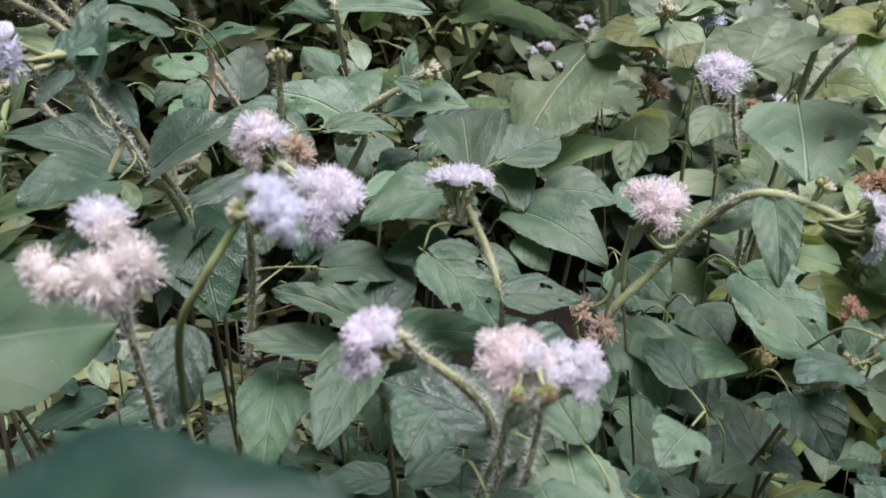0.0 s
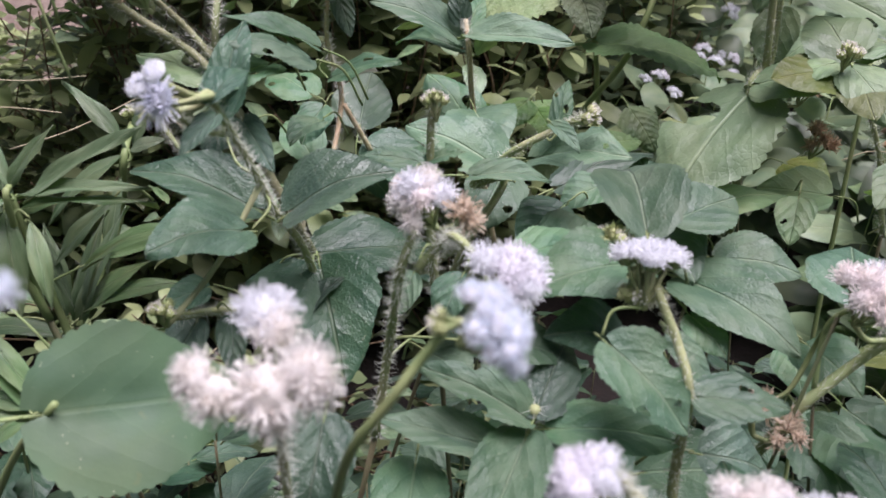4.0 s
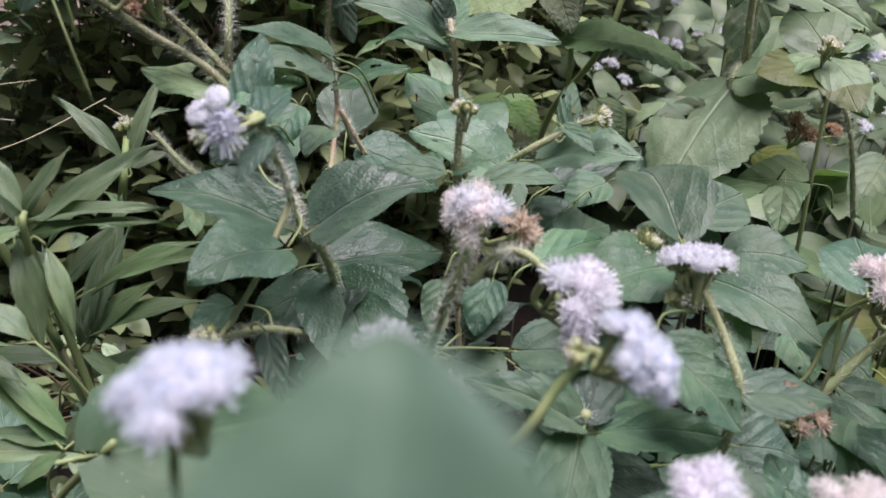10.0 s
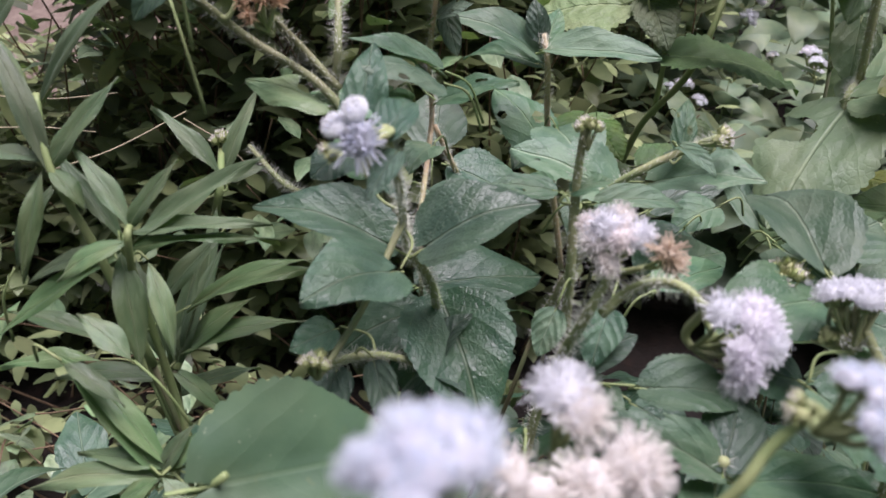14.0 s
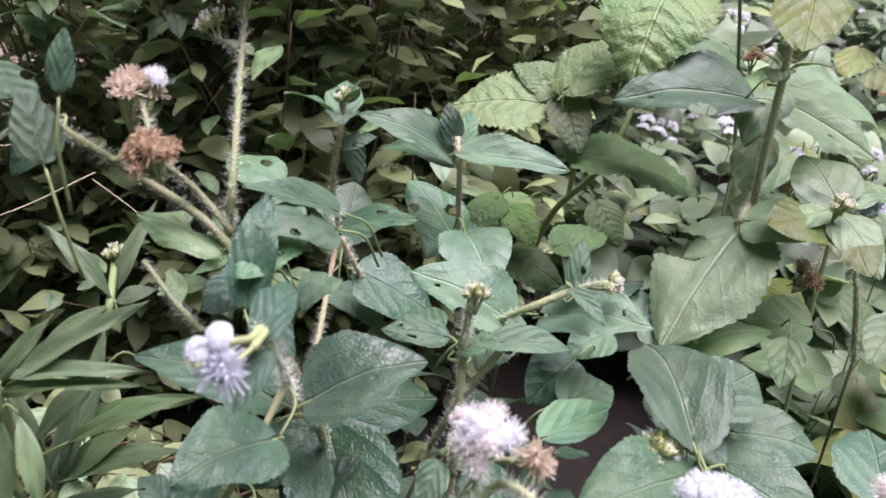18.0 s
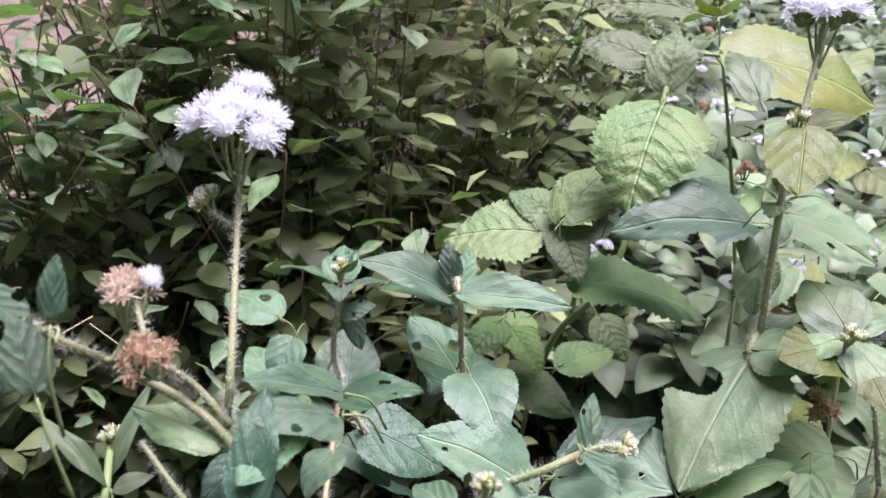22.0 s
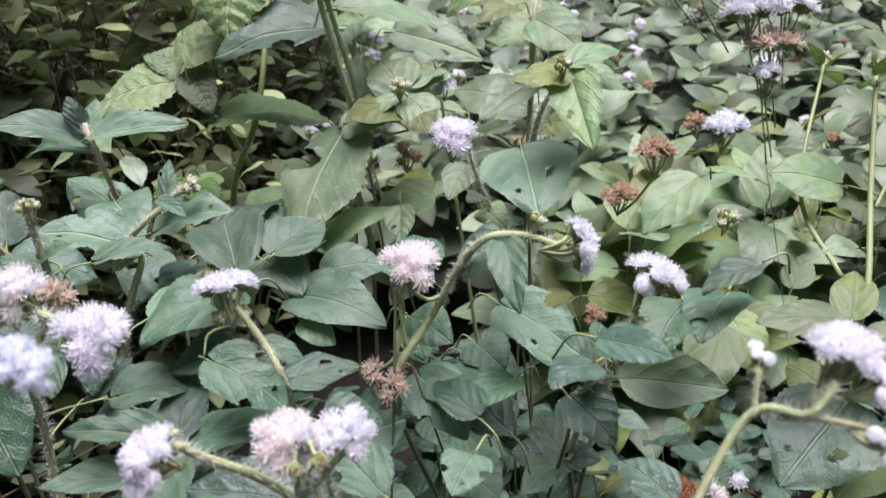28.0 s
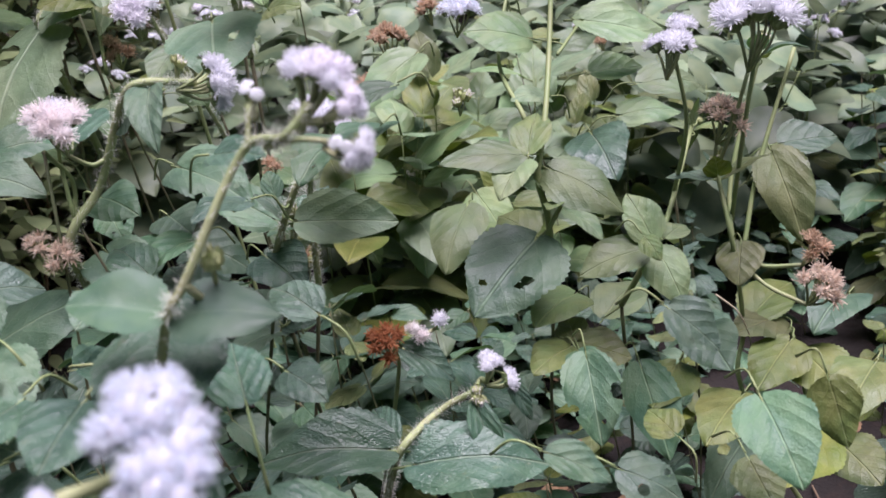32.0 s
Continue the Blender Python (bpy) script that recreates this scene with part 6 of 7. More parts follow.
cluster(qe, (0.0748, 0.0251, 0.3252), (-0.0290, -0.9730, 0.2288), 0.0066, 9, "bluewhite", 0.6)
cluster(qe, (0.0614, 0.0305, 0.3267), (-0.2895, -0.7322, 0.6166), 0.0015, 2, "bluewhite", 0.4, head=0.0017)
stem(qe, [(0.0737, 0.0368, 0.3254), (0.0675, 0.0426, 0.3197), (0.0583, 0.0575, 0.3051)], 0.0008, 0.0010, 0)
qf = plant("ageratum_plant", "weed with a creamy flower cluster on a drooping stalk", "flowering plant")
cluster(qf, (-0.0700, 0.1528, 0.3755), (0.10, -0.35, 0.93), 0.0072, 3, "beigewhite", 0.4, head=0.0043)
cluster(qf, (-0.0668, 0.1425, 0.3668), (0.05, -0.72, 0.70), 0.0060, 2, "beigewhite", 0.6, head=0.0051)
cluster(qf, (-0.0768, 0.1419, 0.3688), (-0.35, -0.66, 0.66), 0.0060, 2, "beigewhite", 0.6, head=0.0048)
cluster(qf, (-0.0612, 0.1450, 0.3700), (0.40, -0.60, 0.70), 0.0050, 2, "beigewhite", 0.6, head=0.0047)
stem(qf, [(-0.0700, 0.1545, 0.3640), (-0.0705, 0.1570, 0.3560), (-0.0725, 0.1650, 0.3390), (-0.0809, 0.1993, 0.2757)], 0.0011, 0.0013, 1)
qm = plant("ageratum_plant", "weed with a soft pale blue flower cluster", "flowering plant")
cluster(qm, (-0.0866, 0.1015, 0.3966), (-0.10, -0.30, 0.95), 0.0066, 9, "bluewhite", 0.4)
stem(qm, [(-0.0872, 0.1022, 0.3915), (-0.0890, 0.1040, 0.3830), (-0.0980, 0.1250, 0.3273)], 0.0006, 0.0007, 0)
qg = plant("ageratum_plant", "weed with one very large pale smooth leaf", "flowering plant")
leaf(qg, (-0.1450, 0.1922, 0.3290), (-0.1040, 0.2262, 0.3215), 0.0450, 59, "broad")
stem(qg, [(-0.1389, 0.1930, 0.3324), (-0.1615, 0.2049, 0.3070), (-0.1894, 0.2223, 0.2664)], 0.0012, 0.0016, 0)
qh = plant("ageratum_plant", "weed with one dark smooth spotted leaf", "flowering plant")
leaf(qh, (-0.0417, 0.0500, 0.3797), (-0.0070, 0.0510, 0.3828), 0.0159, 17, "teal")
qi = plant("ageratum_plant", "weed with one large smooth leaf, its tip raised", "flowering plant")
leaf(qi, (-0.0634, 0.0511, 0.4125), (-0.0625, 0.0568, 0.4237), 0.0133, 7, "smooth")
qj = plant("ageratum_plant", "low weed with a rosette of small leaves", "flowering plant")
leaf(qj, (0.1300, 0.2777, 0.2395), (0.1109, 0.2923, 0.2418), 0.0229, -26, "ovate")
leaf(qj, (0.1312, 0.2781, 0.2406), (0.1288, 0.3026, 0.2520), 0.0206, -13, "ovate")
leaf(qj, (0.1323, 0.2774, 0.2384), (0.1456, 0.2674, 0.2391), 0.0158, 26, "ovate")
leaf(qj, (0.1289, 0.2770, 0.2373), (0.1024, 0.2568, 0.2411), 0.0183, -13, "ovate")
leaf(qj, (0.1367, 0.2872, 0.2359), (0.1578, 0.3087, 0.2362), 0.0172, 9, "ovate")
stem(qj, [(0.1461, 0.2542, 0.2925), (0.1412, 0.2670, 0.2667), (0.1346, 0.2785, 0.2417)], 0.0018, 0.0022, 1)
cluster(qj, (0.1748, 0.3819, 0.2305), (0.0129, -0.6504, 0.7594), 0.0128, 1, "yellowbud", 0.4, head=0.009)
qk = plant("lance_leaf_weed", "green weed with long narrow lance-shaped leaves", "weed", "lance-leaved weeds")
leaf(qk, (-0.1847, 0.2512, 0.3720), (-0.1998, 0.2563, 0.3903), 0.0085, -23, "lance")
leaf(qk, (-0.1847, 0.2512, 0.3720), (-0.1738, 0.2562, 0.3876), 0.0086, 49, "lance")
leaf(qk, (-0.1927, 0.2683, 0.3650), (-0.1559, 0.2703, 0.3681), 0.0091, 32, "lance")
leaf(qk, (-0.1862, 0.2497, 0.3673), (-0.2022, 0.2464, 0.3578), 0.0107, -38, "lance")
leaf(qk, (-0.1809, 0.2536, 0.3593), (-0.1737, 0.2472, 0.3371), 0.0087, 13, "lance")
leaf(qk, (-0.1745, 0.2875, 0.3577), (-0.1911, 0.2810, 0.3374), 0.0106, -44, "lance")
leaf(qk, (-0.1934, 0.2923, 0.3088), (-0.1800, 0.3039, 0.3462), 0.0097, 45, "lance")
leaf(qk, (-0.1793, 0.2806, 0.3379), (-0.1474, 0.2854, 0.3511), 0.0108, 34, "lance")
leaf(qk, (-0.1914, 0.2935, 0.3127), (-0.1694, 0.2996, 0.3307), 0.0132, 38, "lance")
leaf(qk, (-0.1769, 0.2380, 0.3012), (-0.2036, 0.2457, 0.3277), 0.0110, -20, "lance")
leaf(qk, (-0.1769, 0.2378, 0.3003), (-0.2091, 0.2356, 0.2961), 0.0118, -25, "lance")
leaf(qk, (-0.1761, 0.2378, 0.3004), (-0.1678, 0.2421, 0.3134), 0.0081, 41, "lance")
leaf(qk, (-0.1705, 0.2290, 0.3053), (-0.1590, 0.2259, 0.2945), 0.0089, 20, "lance")
leaf(qk, (-0.1774, 0.2576, 0.2969), (-0.1554, 0.2605, 0.3040), 0.0106, 29, "lance")
leaf(qk, (-0.1729, 0.2289, 0.3053), (-0.1833, 0.2260, 0.2967), 0.0085, -34, "lance")
leaf(qk, (-0.1830, 0.2400, 0.3372), (-0.1962, 0.2426, 0.3465), 0.0106, -23, "lance")
stem(qk, [(-0.1769, 0.2378, 0.3003), (-0.1693, 0.2448, 0.2888), (-0.1661, 0.2513, 0.2758)], 0.0012, 0.0015, 0, "branch")
stem(qk, [(-0.1847, 0.2512, 0.3720), (-0.1846, 0.2493, 0.3658), (-0.1960, 0.2757, 0.3232), (-0.1918, 0.2859, 0.2873)], 0.0012, 0.0016, 0)
ql = plant("ageratum_plant", "dense stand of white-flowered weeds further back", "flowering plant", skin="pale")
cluster(ql, (0.4086, 0.4850, 0.4452), (0.0671, -0.2041, 0.9766), 0.0223, 6, "white", 0.4)
stem(ql, [(0.4079, 0.4840, 0.4405), (0.4090, 0.4897, 0.4215), (0.4195, 0.4992, 0.3830)], 0.0006, 0.0008, 0, "branch")
cluster(ql, (0.4227, 0.4764, 0.4216), (0.0671, -0.2041, 0.9766), 0.0223, 6, "white", 0.4)
stem(ql, [(0.4219, 0.4754, 0.4169), (0.4233, 0.4810, 0.3975), (0.4278, 0.4917, 0.3589)], 0.0006, 0.0008, 0, "branch")
cluster(ql, (0.3969, 0.4819, 0.4227), (0.0671, -0.2041, 0.9766), 0.0182, 6, "white", 0.4)
stem(ql, [(0.3962, 0.4809, 0.4180), (0.3971, 0.4866, 0.3986), (0.4100, 0.4953, 0.3588)], 0.0006, 0.0008, 0, "branch")
cluster(ql, (0.4084, 0.4730, 0.3954), (0.0671, -0.2041, 0.9766), 0.0192, 6, "beige", 0.4)
stem(ql, [(0.4076, 0.4720, 0.3907), (0.4087, 0.4775, 0.3708), (0.4163, 0.4873, 0.3308)], 0.0006, 0.0008, 0, "branch")
cluster(ql, (0.3705, 0.4953, 0.4557), (0.0671, -0.2041, 0.9766), 0.0121, 6, "white", 0.4)
stem(ql, [(0.3697, 0.4943, 0.4510), (0.3701, 0.5002, 0.4322), (0.3936, 0.5067, 0.3923)], 0.0006, 0.0008, 0, "branch")
cluster(ql, (0.3991, 0.4701, 0.3754), (0.0671, -0.2041, 0.9766), 0.0121, 6, "white", 0.4)
stem(ql, [(0.3983, 0.4691, 0.3707), (0.3993, 0.4745, 0.3504), (0.4087, 0.4837, 0.3094)], 0.0006, 0.0008, 0, "branch")
cluster(ql, (0.4321, 0.4795, 0.4425), (0.0671, -0.2041, 0.9766), 0.0182, 6, "white", 0.4)
stem(ql, [(0.4314, 0.4785, 0.4378), (0.4329, 0.4841, 0.4187), (0.4356, 0.4955, 0.3811)], 0.0006, 0.0008, 0, "branch")
cluster(ql, (0.3486, 0.5028, 0.4682), (0.0671, -0.2041, 0.9766), 0.0121, 6, "white", 0.4)
stem(ql, [(0.3478, 0.5018, 0.4635), (0.3478, 0.5078, 0.4449), (0.3792, 0.5126, 0.4045)], 0.0006, 0.0008, 0, "branch")
stem(ql, [(0.4086, 0.4850, 0.4452), (0.4003, 0.4799, 0.3738), (0.4038, 0.4836, 0.3049)], 0.0006, 0.0008, 0)
# The dark skin here stands in for shadow over these low leaves.
qn = plant("ageratum_plant", "weed with broad overlapping leaves low in the patch", "flowering plant", skin="dark")
leaf(qn, (0.0322, 0.1997, 0.2991), (0.0284, 0.2201, 0.3155), 0.0175, -1, "ovate")
leaf(qn, (0.0540, 0.1870, 0.2857), (0.0682, 0.1961, 0.2757), 0.0187, 36, "ovate")
leaf(qn, (0.0339, 0.1679, 0.2748), (0.0113, 0.1889, 0.2809), 0.0209, -18, "ovate")
leaf(qn, (0.0322, 0.1485, 0.2819), (0.0116, 0.1536, 0.2750), 0.0200, -30, "ovate")
leaf(qn, (0.0601, 0.1126, 0.3040), (0.0498, 0.0945, 0.3000), 0.0202, -17, "ovate")
leaf(qn, (0.0930, 0.1169, 0.2866), (0.0958, 0.1364, 0.2954), 0.0169, 1, "ovate")
leaf(qn, (0.0341, 0.1833, 0.3021), (0.0354, 0.1533, 0.2844), 0.0260, -4, "holed")
leaf(qn, (0.0274, 0.2379, 0.3065), (0.0489, 0.2418, 0.2991), 0.0219, 36, "ovate")
leaf(qn, (0.0836, 0.2355, 0.2943), (0.0751, 0.2593, 0.3018), 0.0182, -12, "ovate")
leaf(qn, (0.0276, 0.1370, 0.2763), (0.0487, 0.1335, 0.2704), 0.0208, 27, "ovate")
leaf(qn, (0.0767, 0.1050, 0.2684), (0.0662, 0.1270, 0.2702), 0.0173, -12, "ovate")
leaf(qn, (0.1272, 0.1699, 0.2812), (0.1183, 0.1885, 0.2882), 0.0164, -18, "ovate")
leaf(qn, (0.1122, 0.1699, 0.2660), (0.1185, 0.1517, 0.2596), 0.0159, 14, "ovate")
leaf(qn, (0.0686, 0.1570, 0.2928), (0.0760, 0.1337, 0.2888), 0.0200, 11, "ovate")
leaf(qn, (0.0434, 0.1447, 0.2977), (0.0311, 0.1282, 0.2938), 0.0199, -18, "ovate")
leaf(qn, (0.0111, 0.1577, 0.3054), (0.0201, 0.1343, 0.2955), 0.0196, 6, "ovate")
leaf(qn, (0.0004, 0.1868, 0.3163), (-0.0097, 0.1670, 0.3099), 0.0220, -19, "ovate")
leaf(qn, (0.1014, 0.2611, 0.2715), (0.0931, 0.2891, 0.2799), 0.0253, -14, "ovate")
leaf(qn, (0.1303, 0.2566, 0.2801), (0.1377, 0.2326, 0.2663), 0.0256, 17, "ovate")
qo = plant("ageratum_plant", "tall pale weed standing on the bank", "flowering plant", skin="pale")
leaf(qo, (0.2686, 0.6316, 0.5283), (0.2377, 0.6300, 0.5062), 0.0320, -34, "ovate")
leaf(qo, (0.3558, 0.6409, 0.5126), (0.2839, 0.6446, 0.4981), 0.0495, -34, "ovate")
leaf(qo, (0.3389, 0.6192, 0.4990), (0.2792, 0.5827, 0.4614), 0.0508, -16, "ovate")
leaf(qo, (0.2412, 0.5675, 0.4521), (0.2816, 0.5627, 0.4467), 0.0321, 36, "ovate")
leaf(qo, (0.2376, 0.6238, 0.4759), (0.2440, 0.5896, 0.4586), 0.0341, 23, "fresh")
leaf(qo, (0.2338, 0.6472, 0.4884), (0.2134, 0.6194, 0.4671), 0.0276, -7, "fresh")
leaf(qo, (0.2433, 0.6893, 0.5490), (0.2795, 0.7156, 0.5709), 0.0307, 19, "fresh")
leaf(qo, (0.3254, 0.6924, 0.5510), (0.3376, 0.6666, 0.5266), 0.0341, 34, "ovate")
leaf(qo, (0.3593, 0.6894, 0.5515), (0.3964, 0.7180, 0.5739), 0.0301, 13, "ovate")
leaf(qo, (0.3032, 0.6503, 0.4847), (0.2804, 0.6721, 0.4886), 0.0301, -38, "ovate")
leaf(qo, (0.2904, 0.6156, 0.4593), (0.3353, 0.6306, 0.4767), 0.0348, 24, "ovate")
leaf(qo, (0.3158, 0.6971, 0.5699), (0.2744, 0.6741, 0.5576), 0.0326, -22, "ovate")
leaf(qo, (0.2617, 0.5921, 0.4309), (0.2316, 0.6037, 0.4338), 0.0307, -37, "ovate")
cluster(qo, (0.3325, 0.6299, 0.5487), (-0.0895, -0.9762, 0.1974), 0.0133, 5, "white", 0.5)
cluster(qo, (0.2554, 0.6350, 0.5389), (-0.0895, -0.9762, 0.1974), 0.0062, 3, "brown", 0.5)
cluster(qo, (0.2977, 0.5629, 0.4549), (-0.0895, -0.9762, 0.1974), 0.0101, 5, "lilac", 0.5)
stem(qo, [(0.3092, 0.6768, 0.5677), (0.2986, 0.6508, 0.4847), (0.2826, 0.6202, 0.4277)], 0.0010, 0.0014, 0)
qp = plant("ageratum_plant", "low yellow-green weed in the gap between taller ones", "flowering plant", skin="fresh")
leaf(qp, (0.3670, 0.1982, 0.1620), (0.3277, 0.1853, 0.1546), 0.0303, -11, "ovate")
leaf(qp, (0.3703, 0.1944, 0.1553), (0.3625, 0.1628, 0.1452), 0.0324, 15, "ovate")
leaf(qp, (0.3361, 0.1575, 0.1412), (0.2938, 0.1434, 0.1396), 0.0326, -10, "ovate")
leaf(qp, (0.4165, 0.2029, 0.1677), (0.3718, 0.1881, 0.1668), 0.0318, -11, "ovate")
leaf(qp, (0.3413, 0.1529, 0.1346), (0.3343, 0.1255, 0.1284), 0.0275, 14, "ovate")
leaf(qp, (0.3665, 0.2233, 0.1674), (0.4089, 0.2334, 0.1691), 0.0293, 15, "ovate")
leaf(qp, (0.3800, 0.2166, 0.1641), (0.3424, 0.2119, 0.1707), 0.0270, -19, "ovate")
leaf(qp, (0.3857, 0.1645, 0.1534), (0.3447, 0.1491, 0.1472), 0.0312, -8, "ovate")
leaf(qp, (0.3222, 0.2146, 0.1818), (0.3129, 0.1860, 0.1716), 0.0301, 12, "ovate")
leaf(qp, (0.3185, 0.1853, 0.1566), (0.2779, 0.1681, 0.1557), 0.0314, -9, "ovate")
leaf(qp, (0.3061, 0.2151, 0.1679), (0.2723, 0.1959, 0.1653), 0.0299, -8, "ovate")
stem(qp, [(0.3762, 0.2060, 0.1622), (0.3703, 0.1933, 0.1214), (0.3720, 0.1930, 0.0917)], 0.0012, 0.0016, 0)
straw([(-0.3764, 0.5237, 0.3288), (-0.3335, 0.5307, 0.3434), (-0.2942, 0.5606, 0.3661)], 0.0005)
straw([(-0.4260, 0.5462, 0.3529), (-0.3878, 0.5492, 0.3538), (-0.3586, 0.5605, 0.3500)], 0.0005)
straw([(-0.4510, 0.5827, 0.3706), (-0.4023, 0.5855, 0.3691), (-0.3661, 0.6097, 0.3722)], 0.0005)
straw([(-0.2957, 0.5592, 0.3615), (-0.2604, 0.5372, 0.3489), (-0.2445, 0.5345, 0.3357)], 0.0004)
straw([(-0.1945, 0.3575, 0.2505), (-0.1813, 0.3602, 0.2582), (-0.1738, 0.3727, 0.2638)], 0.0005)
straw([(0.1772, 0.5498, 0.3432), (0.1917, 0.5506, 0.3491), (0.2046, 0.5505, 0.3496)], 0.0004)
straw([(0.2908, 0.1667, 0.2260), (0.2970, 0.1614, 0.2170), (0.3052, 0.1643, 0.2016)], 0.0004)
for thing in list(STEMS):
    finish(thing)


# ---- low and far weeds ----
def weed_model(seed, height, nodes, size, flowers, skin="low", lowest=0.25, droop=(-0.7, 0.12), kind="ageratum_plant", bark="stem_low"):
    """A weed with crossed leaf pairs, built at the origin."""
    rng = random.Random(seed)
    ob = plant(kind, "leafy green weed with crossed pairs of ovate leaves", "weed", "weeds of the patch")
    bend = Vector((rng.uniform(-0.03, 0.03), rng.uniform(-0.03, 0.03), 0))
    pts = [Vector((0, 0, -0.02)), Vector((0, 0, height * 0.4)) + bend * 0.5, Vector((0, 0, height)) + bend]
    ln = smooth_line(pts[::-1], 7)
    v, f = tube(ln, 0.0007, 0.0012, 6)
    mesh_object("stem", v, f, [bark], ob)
    top = smooth_line(pts, 10)
    low = LEAF[skin]
    turn = rng.uniform(0, 6.28)
    for i in range(nodes):
        t = lowest + (1 - lowest) * (i / max(1, nodes - 1)) ** 0.8
        q = top[min(len(top) - 1, int(t * (len(top) - 1)))]
        g0 = turn + i * math.pi / 2 + rng.uniform(-0.3, 0.3)
        k = size * (1.0 - 0.45 * max(0, t - 0.6) / 0.4) * rng.uniform(0.8, 1.15)
        for s in (0, math.pi):
            g = g0 + s + rng.uniform(-0.25, 0.25)
            tilt = rng.uniform(*droop) + 0.35 * max(0, t - 0.7) / 0.3
            d = Vector((math.cos(g) * math.cos(tilt), math.sin(g) * math.cos(tilt), math.sin(tilt)))
            b = q + d * k * 0.16
            LEAF["pick"] = low
            leaf(ob, b, b + d * k, k * rng.uniform(0.62, 0.78), rng.uniform(-22, 22), "pick")
    if flowers:
        for j in range(flowers):
            o = Vector((rng.uniform(-0.02, 0.02), rng.uniform(-0.02, 0.02), rng.uniform(0.005, 0.03)))
            STEMS[ob] = [top[-1]]
            cluster(ob, top[-1] + o, (rng.uniform(-0.3, 0.3), -0.3, 1), rng.uniform(0.009, 0.014), rng.randint(5, 8),
                    rng.choice(("white", "white", "lilac", "pink", "bluewhite", "brown", "beigewhite")), 0.45, far=True)
    return ob


def gather(ob):
    """All the parts of a model as plain arrays."""
    res = []
    for o in ob.children_recursive:
        m = np.array(o.parent.matrix_basis @ o.matrix_basis if o.parent is not ob else o.matrix_basis)
        me = o.data
        co = np.empty(len(me.vertices) * 3)
        me.vertices.foreach_get("co", co)
        lv = np.empty(len(me.loops), dtype=np.int32)
        me.loops.foreach_get("vertex_index", lv)
        lt = np.empty(len(me.polygons), dtype=np.int32)
        me.polygons.foreach_get("loop_total", lt)
        mi = np.empty(len(me.polygons), dtype=np.int32)
        me.polygons.foreach_get("material_index", mi)
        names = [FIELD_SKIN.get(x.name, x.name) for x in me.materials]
        res.append((co.reshape(-1, 3) @ m[:3, :3].T + m[:3, 3], lv, lt, mi, names))
    return res


def field(name, models, poses, label):
    """Many far weeds in one mesh."""
    mats, co, lv, lt, mi, base = [], [], [], [], [], 0
    for k, m in poses:
        m = np.array(m)
        for c, a, t, i, names in models[k]:
            for x in names:
                if x not in mats:
                    mats.append(x)
            table = np.array([mats.index(x) for x in names])
            co.append(c @ m[:3, :3].T + m[:3, 3])
            lv.append(a + base)
            lt.append(t)
            mi.append(table[i])
            base += len(c)
    co, lv, lt, mi = (np.concatenate(q) for q in (co, lv, lt, mi))
    me = bpy.data.meshes.new(name)
    me.vertices.add(len(co))
    me.vertices.foreach_set("co", co.ravel())
    me.loops.add(len(lv))
    me.loops.foreach_set("vertex_index", lv)
    me.polygons.add(len(lt))
    me.polygons.foreach_set("loop_start", np.concatenate([[0], np.cumsum(lt)[:-1]]).astype(np.int32))
    me.polygons.foreach_set("loop_total", lt)
    for x in mats:
        me.materials.append(bpy.data.materials[x])
    me.polygons.foreach_set("material_index", mi)
    me.polygons.foreach_set("use_smooth", [True] * len(lt))
    me.update(calc_edges=True)
    return tagged(new(name, me), label, "weeds", kind="stuff")


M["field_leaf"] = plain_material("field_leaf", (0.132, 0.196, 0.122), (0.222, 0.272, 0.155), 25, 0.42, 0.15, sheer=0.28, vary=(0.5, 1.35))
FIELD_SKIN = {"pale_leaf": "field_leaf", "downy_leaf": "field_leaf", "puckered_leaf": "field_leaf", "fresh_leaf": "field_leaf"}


def at(x, y, turn, size, lean=0.0):
    """A weed's place; those on the bank lean down its slope."""
    return Matrix.Translation((x, y, gz(x, y))) @ Matrix.Rotation(radians(lean), 4, "X") @ Matrix.Rotation(turn, 4, "Z") @ Matrix.Scale(size, 4)


R = random.Random(11)
under = [weed_model(300 + i, 0.25, 6, 0.070, 0) for i in range(5)]
under_fresh = [weed_model(310 + i, 0.25, 6, 0.066, 0, skin="lowfresh") for i in range(3)]
far = [weed_model(320 + i, 0.34, 5, 0.104, (0, 1, 2, 0, 3)[i], skin="farfresh" if i == 3 else "lowpale", lowest=0.55, droop=(-0.85, 0.45), bark="stem_green") for i in range(5)]
far_models = [gather(o) for o in far]


def room(x, y):
    """How high the low weeds may grow."""
    h = 0.255 - 0.42 * min(0.28, max(0.0, x - 0.10))
    if y < 0.24:
        h -= (0.24 - y) * 1.0
    return max(0.10, h) + 0.03 * noise.noise(Vector((x * 9, y * 9, 3)))


y = 0.215
while y < 0.66:
    x = -0.30
    while x < 0.66:
        px, py = x + R.uniform(-0.022, 0.022), y + R.uniform(-0.022, 0.022)
        if not (px > 0.26 and py < 0.42 and R.random() < 0.5) and not (px < -0.14 and py < 0.22) and not (0.05 < px < 0.2 and 0.23 < py < 0.44 and R.random() < 0.55) and R.random() < (0.45 if px < 0.14 and py > 0.44 else 0.76) and not (px < -0.1 and py > 0.5):
            s = room(px, py) / 0.27 * R.uniform(0.7, 1.0)
            copy_thing(R.choice(under_fresh if px > 0.2 and py < 0.4 and R.random() < 0.7 else under), at(px, py, R.uniform(0, 6.28), max(0.45, s)))
        x += 0.043
    y += 0.043
poses = []
y = 0.62
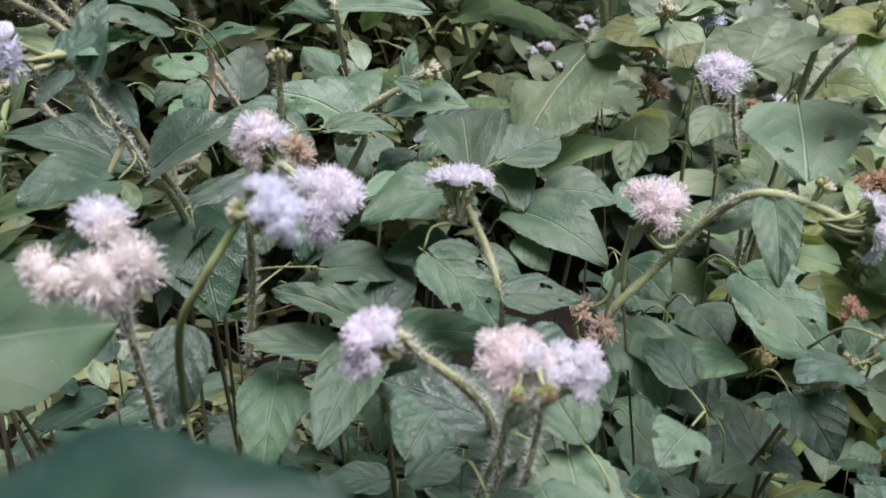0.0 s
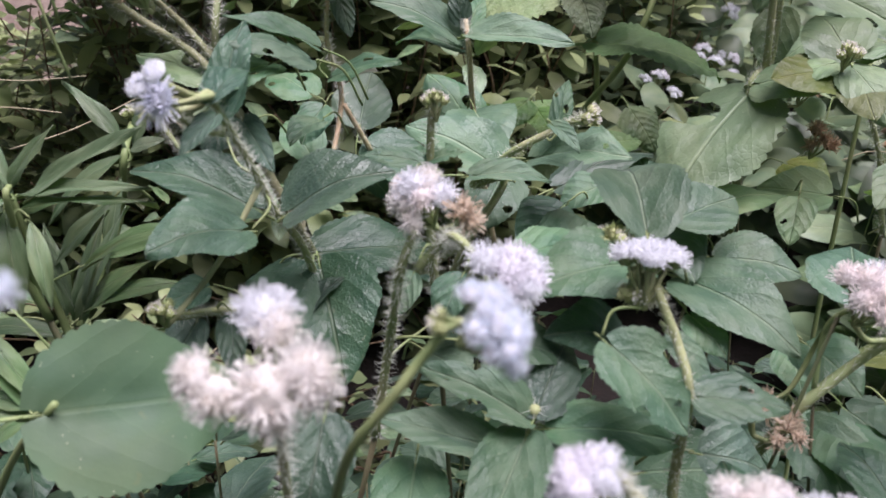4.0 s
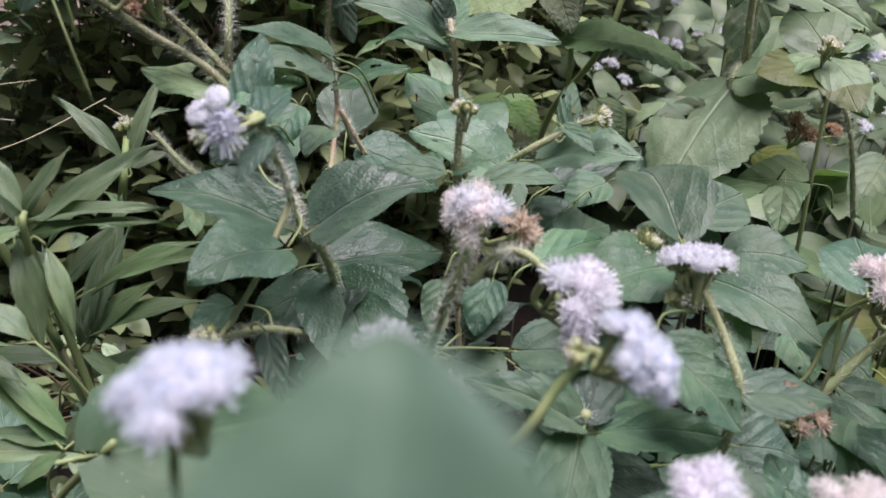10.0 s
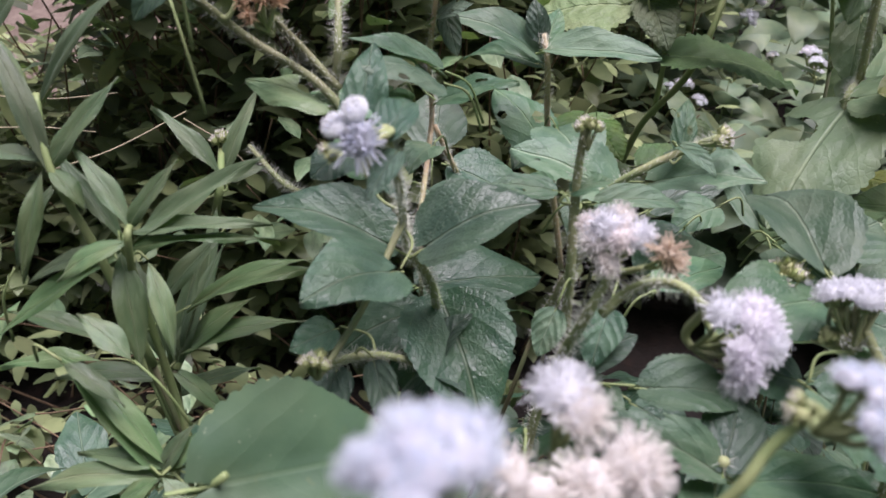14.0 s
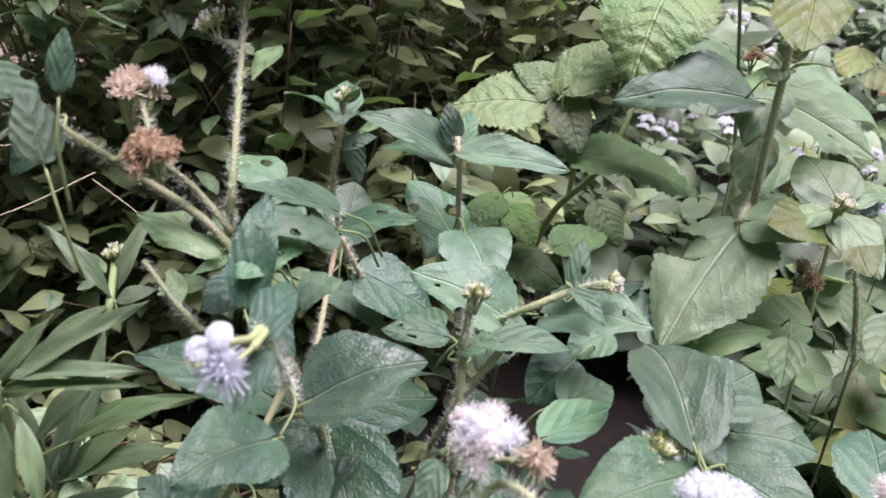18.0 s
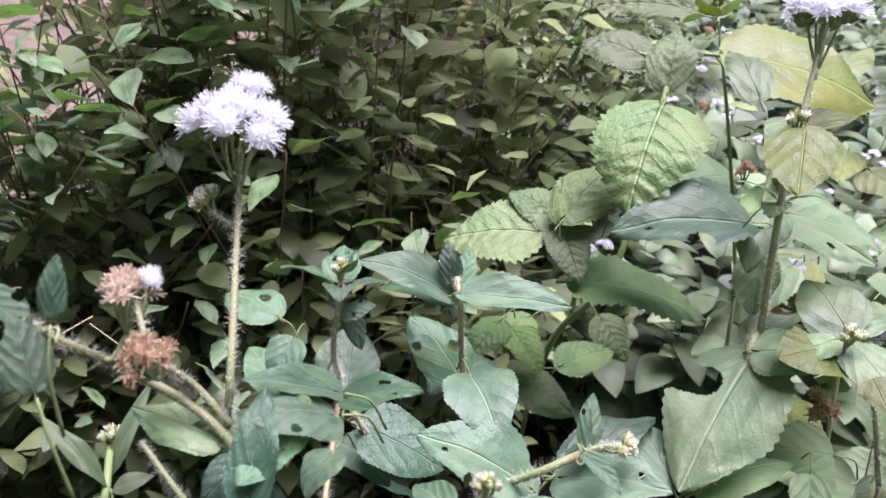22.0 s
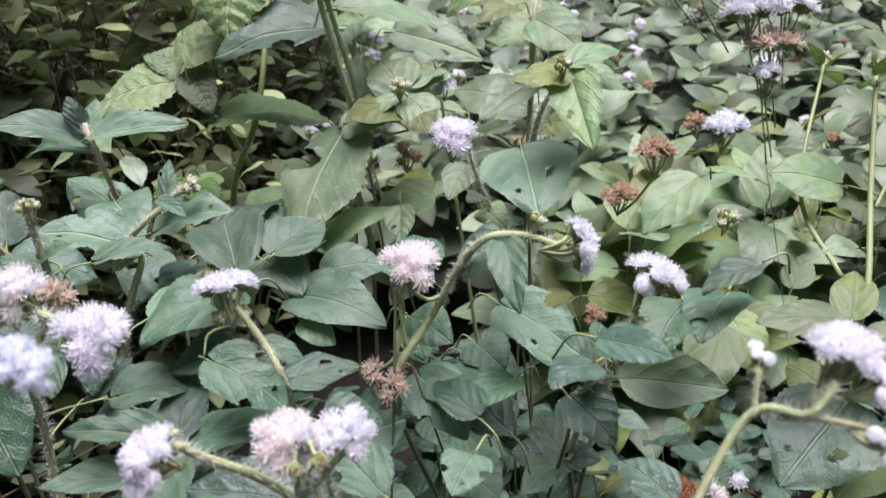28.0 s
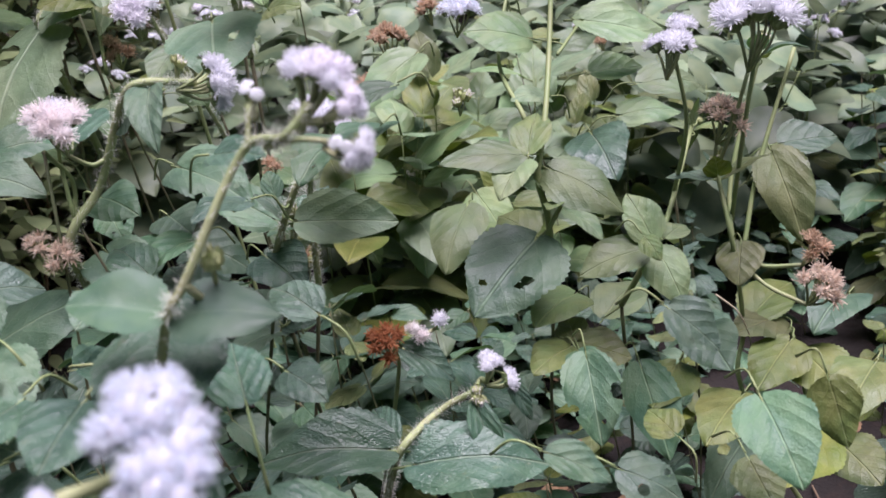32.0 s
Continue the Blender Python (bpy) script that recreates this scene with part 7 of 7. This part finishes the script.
while y < 2.7:
    step = 0.060 + 0.033 * (y - 0.6)
    x = 0.06 + 0.02 * y
    while x < 0.6 + 0.75 * y:
        px, py = x + R.uniform(-0.4, 0.4) * step, y + R.uniform(-0.4, 0.4) * step
        m = at(px, py, R.uniform(0, 6.28), R.uniform(0.62, 0.92), R.uniform(12, 34))
        if px < 0.24 and py < 0.95:
            x += step
            continue
        k = R.randrange(5) if py > 1.0 or R.random() < 0.12 else R.choice((0, 0, 3))
        if py < 0.86 and px < 0.6:
            copy_thing(far[k], m)
        else:
            poses.append((k, m))
        x += step
    y += step
y = 0.22
while y < 0.66:
    x = 0.68
    while x < 1.0:
        copy_thing(R.choice(under_fresh if R.random() < 0.7 else under), at(x + R.uniform(-0.03, 0.03), y + R.uniform(-0.03, 0.03), R.uniform(0, 6.28), R.uniform(0.6, 0.9)))
        x += 0.075
    y += 0.075
y = -0.75
while y < -0.1:
    x = -0.62
    while x < 0.75:
        px, py = x + R.uniform(-0.03, 0.03), y + R.uniform(-0.03, 0.03)
        tall = 0.20 if math.hypot(px - 0.03, py) < 0.2 else 0.30
        poses.append((R.choice((0, 0, 3)), at(px, py, R.uniform(0, 6.28), tall / 0.36 * R.uniform(0.8, 1.0))))
        x += 0.075
    y += 0.075
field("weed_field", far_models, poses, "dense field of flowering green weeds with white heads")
for o in under + under_fresh + far:
    for c in list(o.children_recursive) + [o]:
        bpy.data.objects.remove(c)


# ---- small-leaved dark shrub behind ----
def shrub(label, x0, x1, front, depth, tall, branches, per, seed, separate, big=0.026, gap=None):
    rng = random.Random(seed)
    ob = tagged(new("shrub"), label, "shrub")
    lv, lf, _ = leaf_data("shrub", 400 + seed, 5, 2, stalk=False)
    lv = np.array(lv)
    lf = np.array(lf)
    tv, tf = [], []
    spots = []
    for k in range(branches):
        x = rng.uniform(x0, x1)
        d = rng.random() ** 1.4
        yb = front(x) + depth * (0.35 + 0.65 * d)
        zt = gz(x, yb) + tall * (0.25 + 0.75 * rng.random() ** 0.8) * (gap(x) if gap else 1.0)
        low = 1 - (zt - gz(x, yb)) / tall
        tip = Vector((x + rng.uniform(-0.2, 0.2), front(x) + depth * (d * 0.8 + 0.26 * max(0.0, low)) + rng.uniform(-0.02, 0.05), zt))
        base = Vector((x + rng.uniform(-0.12, 0.12), yb + 0.12, gz(x, yb) - 0.02))
        mid = base.lerp(tip, 0.5) + Vector((rng.uniform(-0.1, 0.1), rng.uniform(0, 0.08), 0.03))
        ln = smooth_line([tip, mid, base], 7)
        v, f = tube(ln, 0.0006, 0.0016, 5)
        n = len(tv)
        tv += v
        tf += [tuple(i + n for i in q) for q in f]
        for i in range(per):
            t = 0.9 * (i / per) ** 0.9 * (len(ln) - 1)
            j = min(int(t), len(ln) - 2)
            q = ln[j].lerp(ln[j + 1], t - j)
            g = i * 2.4 + rng.uniform(-0.6, 0.6)
            el = rng.uniform(-0.35, 0.75)
            dv = Vector((math.cos(g) * math.cos(el), math.sin(g) * math.cos(el), math.sin(el)))
            q = q + dv * rng.uniform(0.002, 0.04)
            dv = Vector((dv.x, -0.45 + 0.3 * dv.y, rng.uniform(-0.75, 0.4))).normalized()
            spots.append((q, dv, rng.uniform(0.55, 1.25) * big, rng.uniform(-35, 35)))
    tagged(mesh_object("branchwork", tv, tf, ["twig"], ob), kind="stuff")
    spots.sort(key=lambda s: s[0].y)
    near, rest = spots[:separate], spots[separate:]
    me = bpy.data.meshes.new("leaf")
    me.from_pydata(lv.tolist(), [], lf.tolist())
    me.materials.append(M["hedge"])
    me.polygons.foreach_set("use_smooth", [True] * len(lf))

    def frame_of(s):
        q, ax, length, roll = s
        up = Vector((0, 0, 1)) - ax * ax.z
        up.normalize()
        n = Matrix.Rotation(radians(roll), 3, ax) @ up
        side = n.cross(ax)
        w = length * 0.58
        return Matrix([[ax[r] * length, side[r] * w, n[r] * length, q[r]] for r in range(3)] + [[0, 0, 0, 1]])

    for s in near:
        o = new("leaf", me)
        o.matrix_basis = frame_of(s)
        o.parent = ob
    allv, allf = [], []
    for s in rest:
        m = np.array(frame_of(s))
        allf.append(lf + len(allv) * len(lv))
        allv.append(lv @ m[:3, :3].T + m[:3, 3])
    if rest:
        me2 = bpy.data.meshes.new("foliage")
        me2.from_pydata(np.concatenate(allv).tolist(), [], np.concatenate(allf).tolist())
        me2.materials.append(M["hedge_mass"])
        me2.polygons.foreach_set("use_smooth", [True] * len(me2.polygons))
        o = new("foliage", me2)
        o.parent = ob
        tagged(o, kind="stuff")
    return ob


M["hedge_mass"] = plain_material("shrub_foliage", (0.180, 0.232, 0.120), (0.335, 0.375, 0.185), 14, 0.32, 0.1, sheer=0.45, vary=(0.45, 1.6))


def hedge_front(x):
    return 0.60 + max(0.0, x + 0.16) * 1.1


shrub("dark green small-leaved shrub with thin brown twigs", -0.95, 0.10, hedge_front, 0.46, 0.8, 620, 40, 1, 300, 0.036, lambda x: 0.36 if x < -0.52 else 0.75 if x < -0.46 else 1.0)
shrub("dark green leafy shrub far behind the weeds", -0.2, 2.6, lambda x: 2.75 + 0.1 * x, 0.6, 1.7, 420, 34, 2, 0, 0.06)
shrub("low small-leaved shrub under the lance-leaved weeds", -0.55, -0.12, lambda x: 0.42, 0.25, 0.22, 55, 16, 3, 150)


# ---- litter on the ground ----
R = random.Random(77)
for i in range(60):
    x, y = R.uniform(-0.35, 0.55), R.uniform(0.12, 0.6)
    if i % 2:
        me = R.choice(LEAF["low"]).copy()
        me.materials.clear()
        me.materials.append(M["dead"])
        me.materials.append(M["dead"])
        k = R.uniform(0.025, 0.05)
        o = new("dead_leaf", me)
        o.matrix_basis = Matrix.Translation((x, y, gz(x, y) + 0.003)) @ Euler((R.uniform(-0.2, 0.2), R.uniform(-0.2, 0.2), R.uniform(0, 6.28))).to_matrix().to_4x4() @ Matrix.Diagonal((k, k * 0.6, k, 1))
        tagged(o, "withered brown leaf lying on the soil", "dead leaf", "fallen leaves")
    else:
        g = R.uniform(0, 6.28)
        d = Vector((math.cos(g), math.sin(g), R.uniform(0, 0.5))) * R.uniform(0.04, 0.1)
        p = Vector((x, y, gz(x, y)))
        v, f = tube(smooth_line([p, p + d * 0.5 + Vector((0, 0, 0.006)), p + d], 4), 0.0011, 0.0007, 5)
        tagged(mesh_object("dry_twig", v, f, ["twig"]), "thin dry twig lying on the soil", "twig", "fallen twigs")
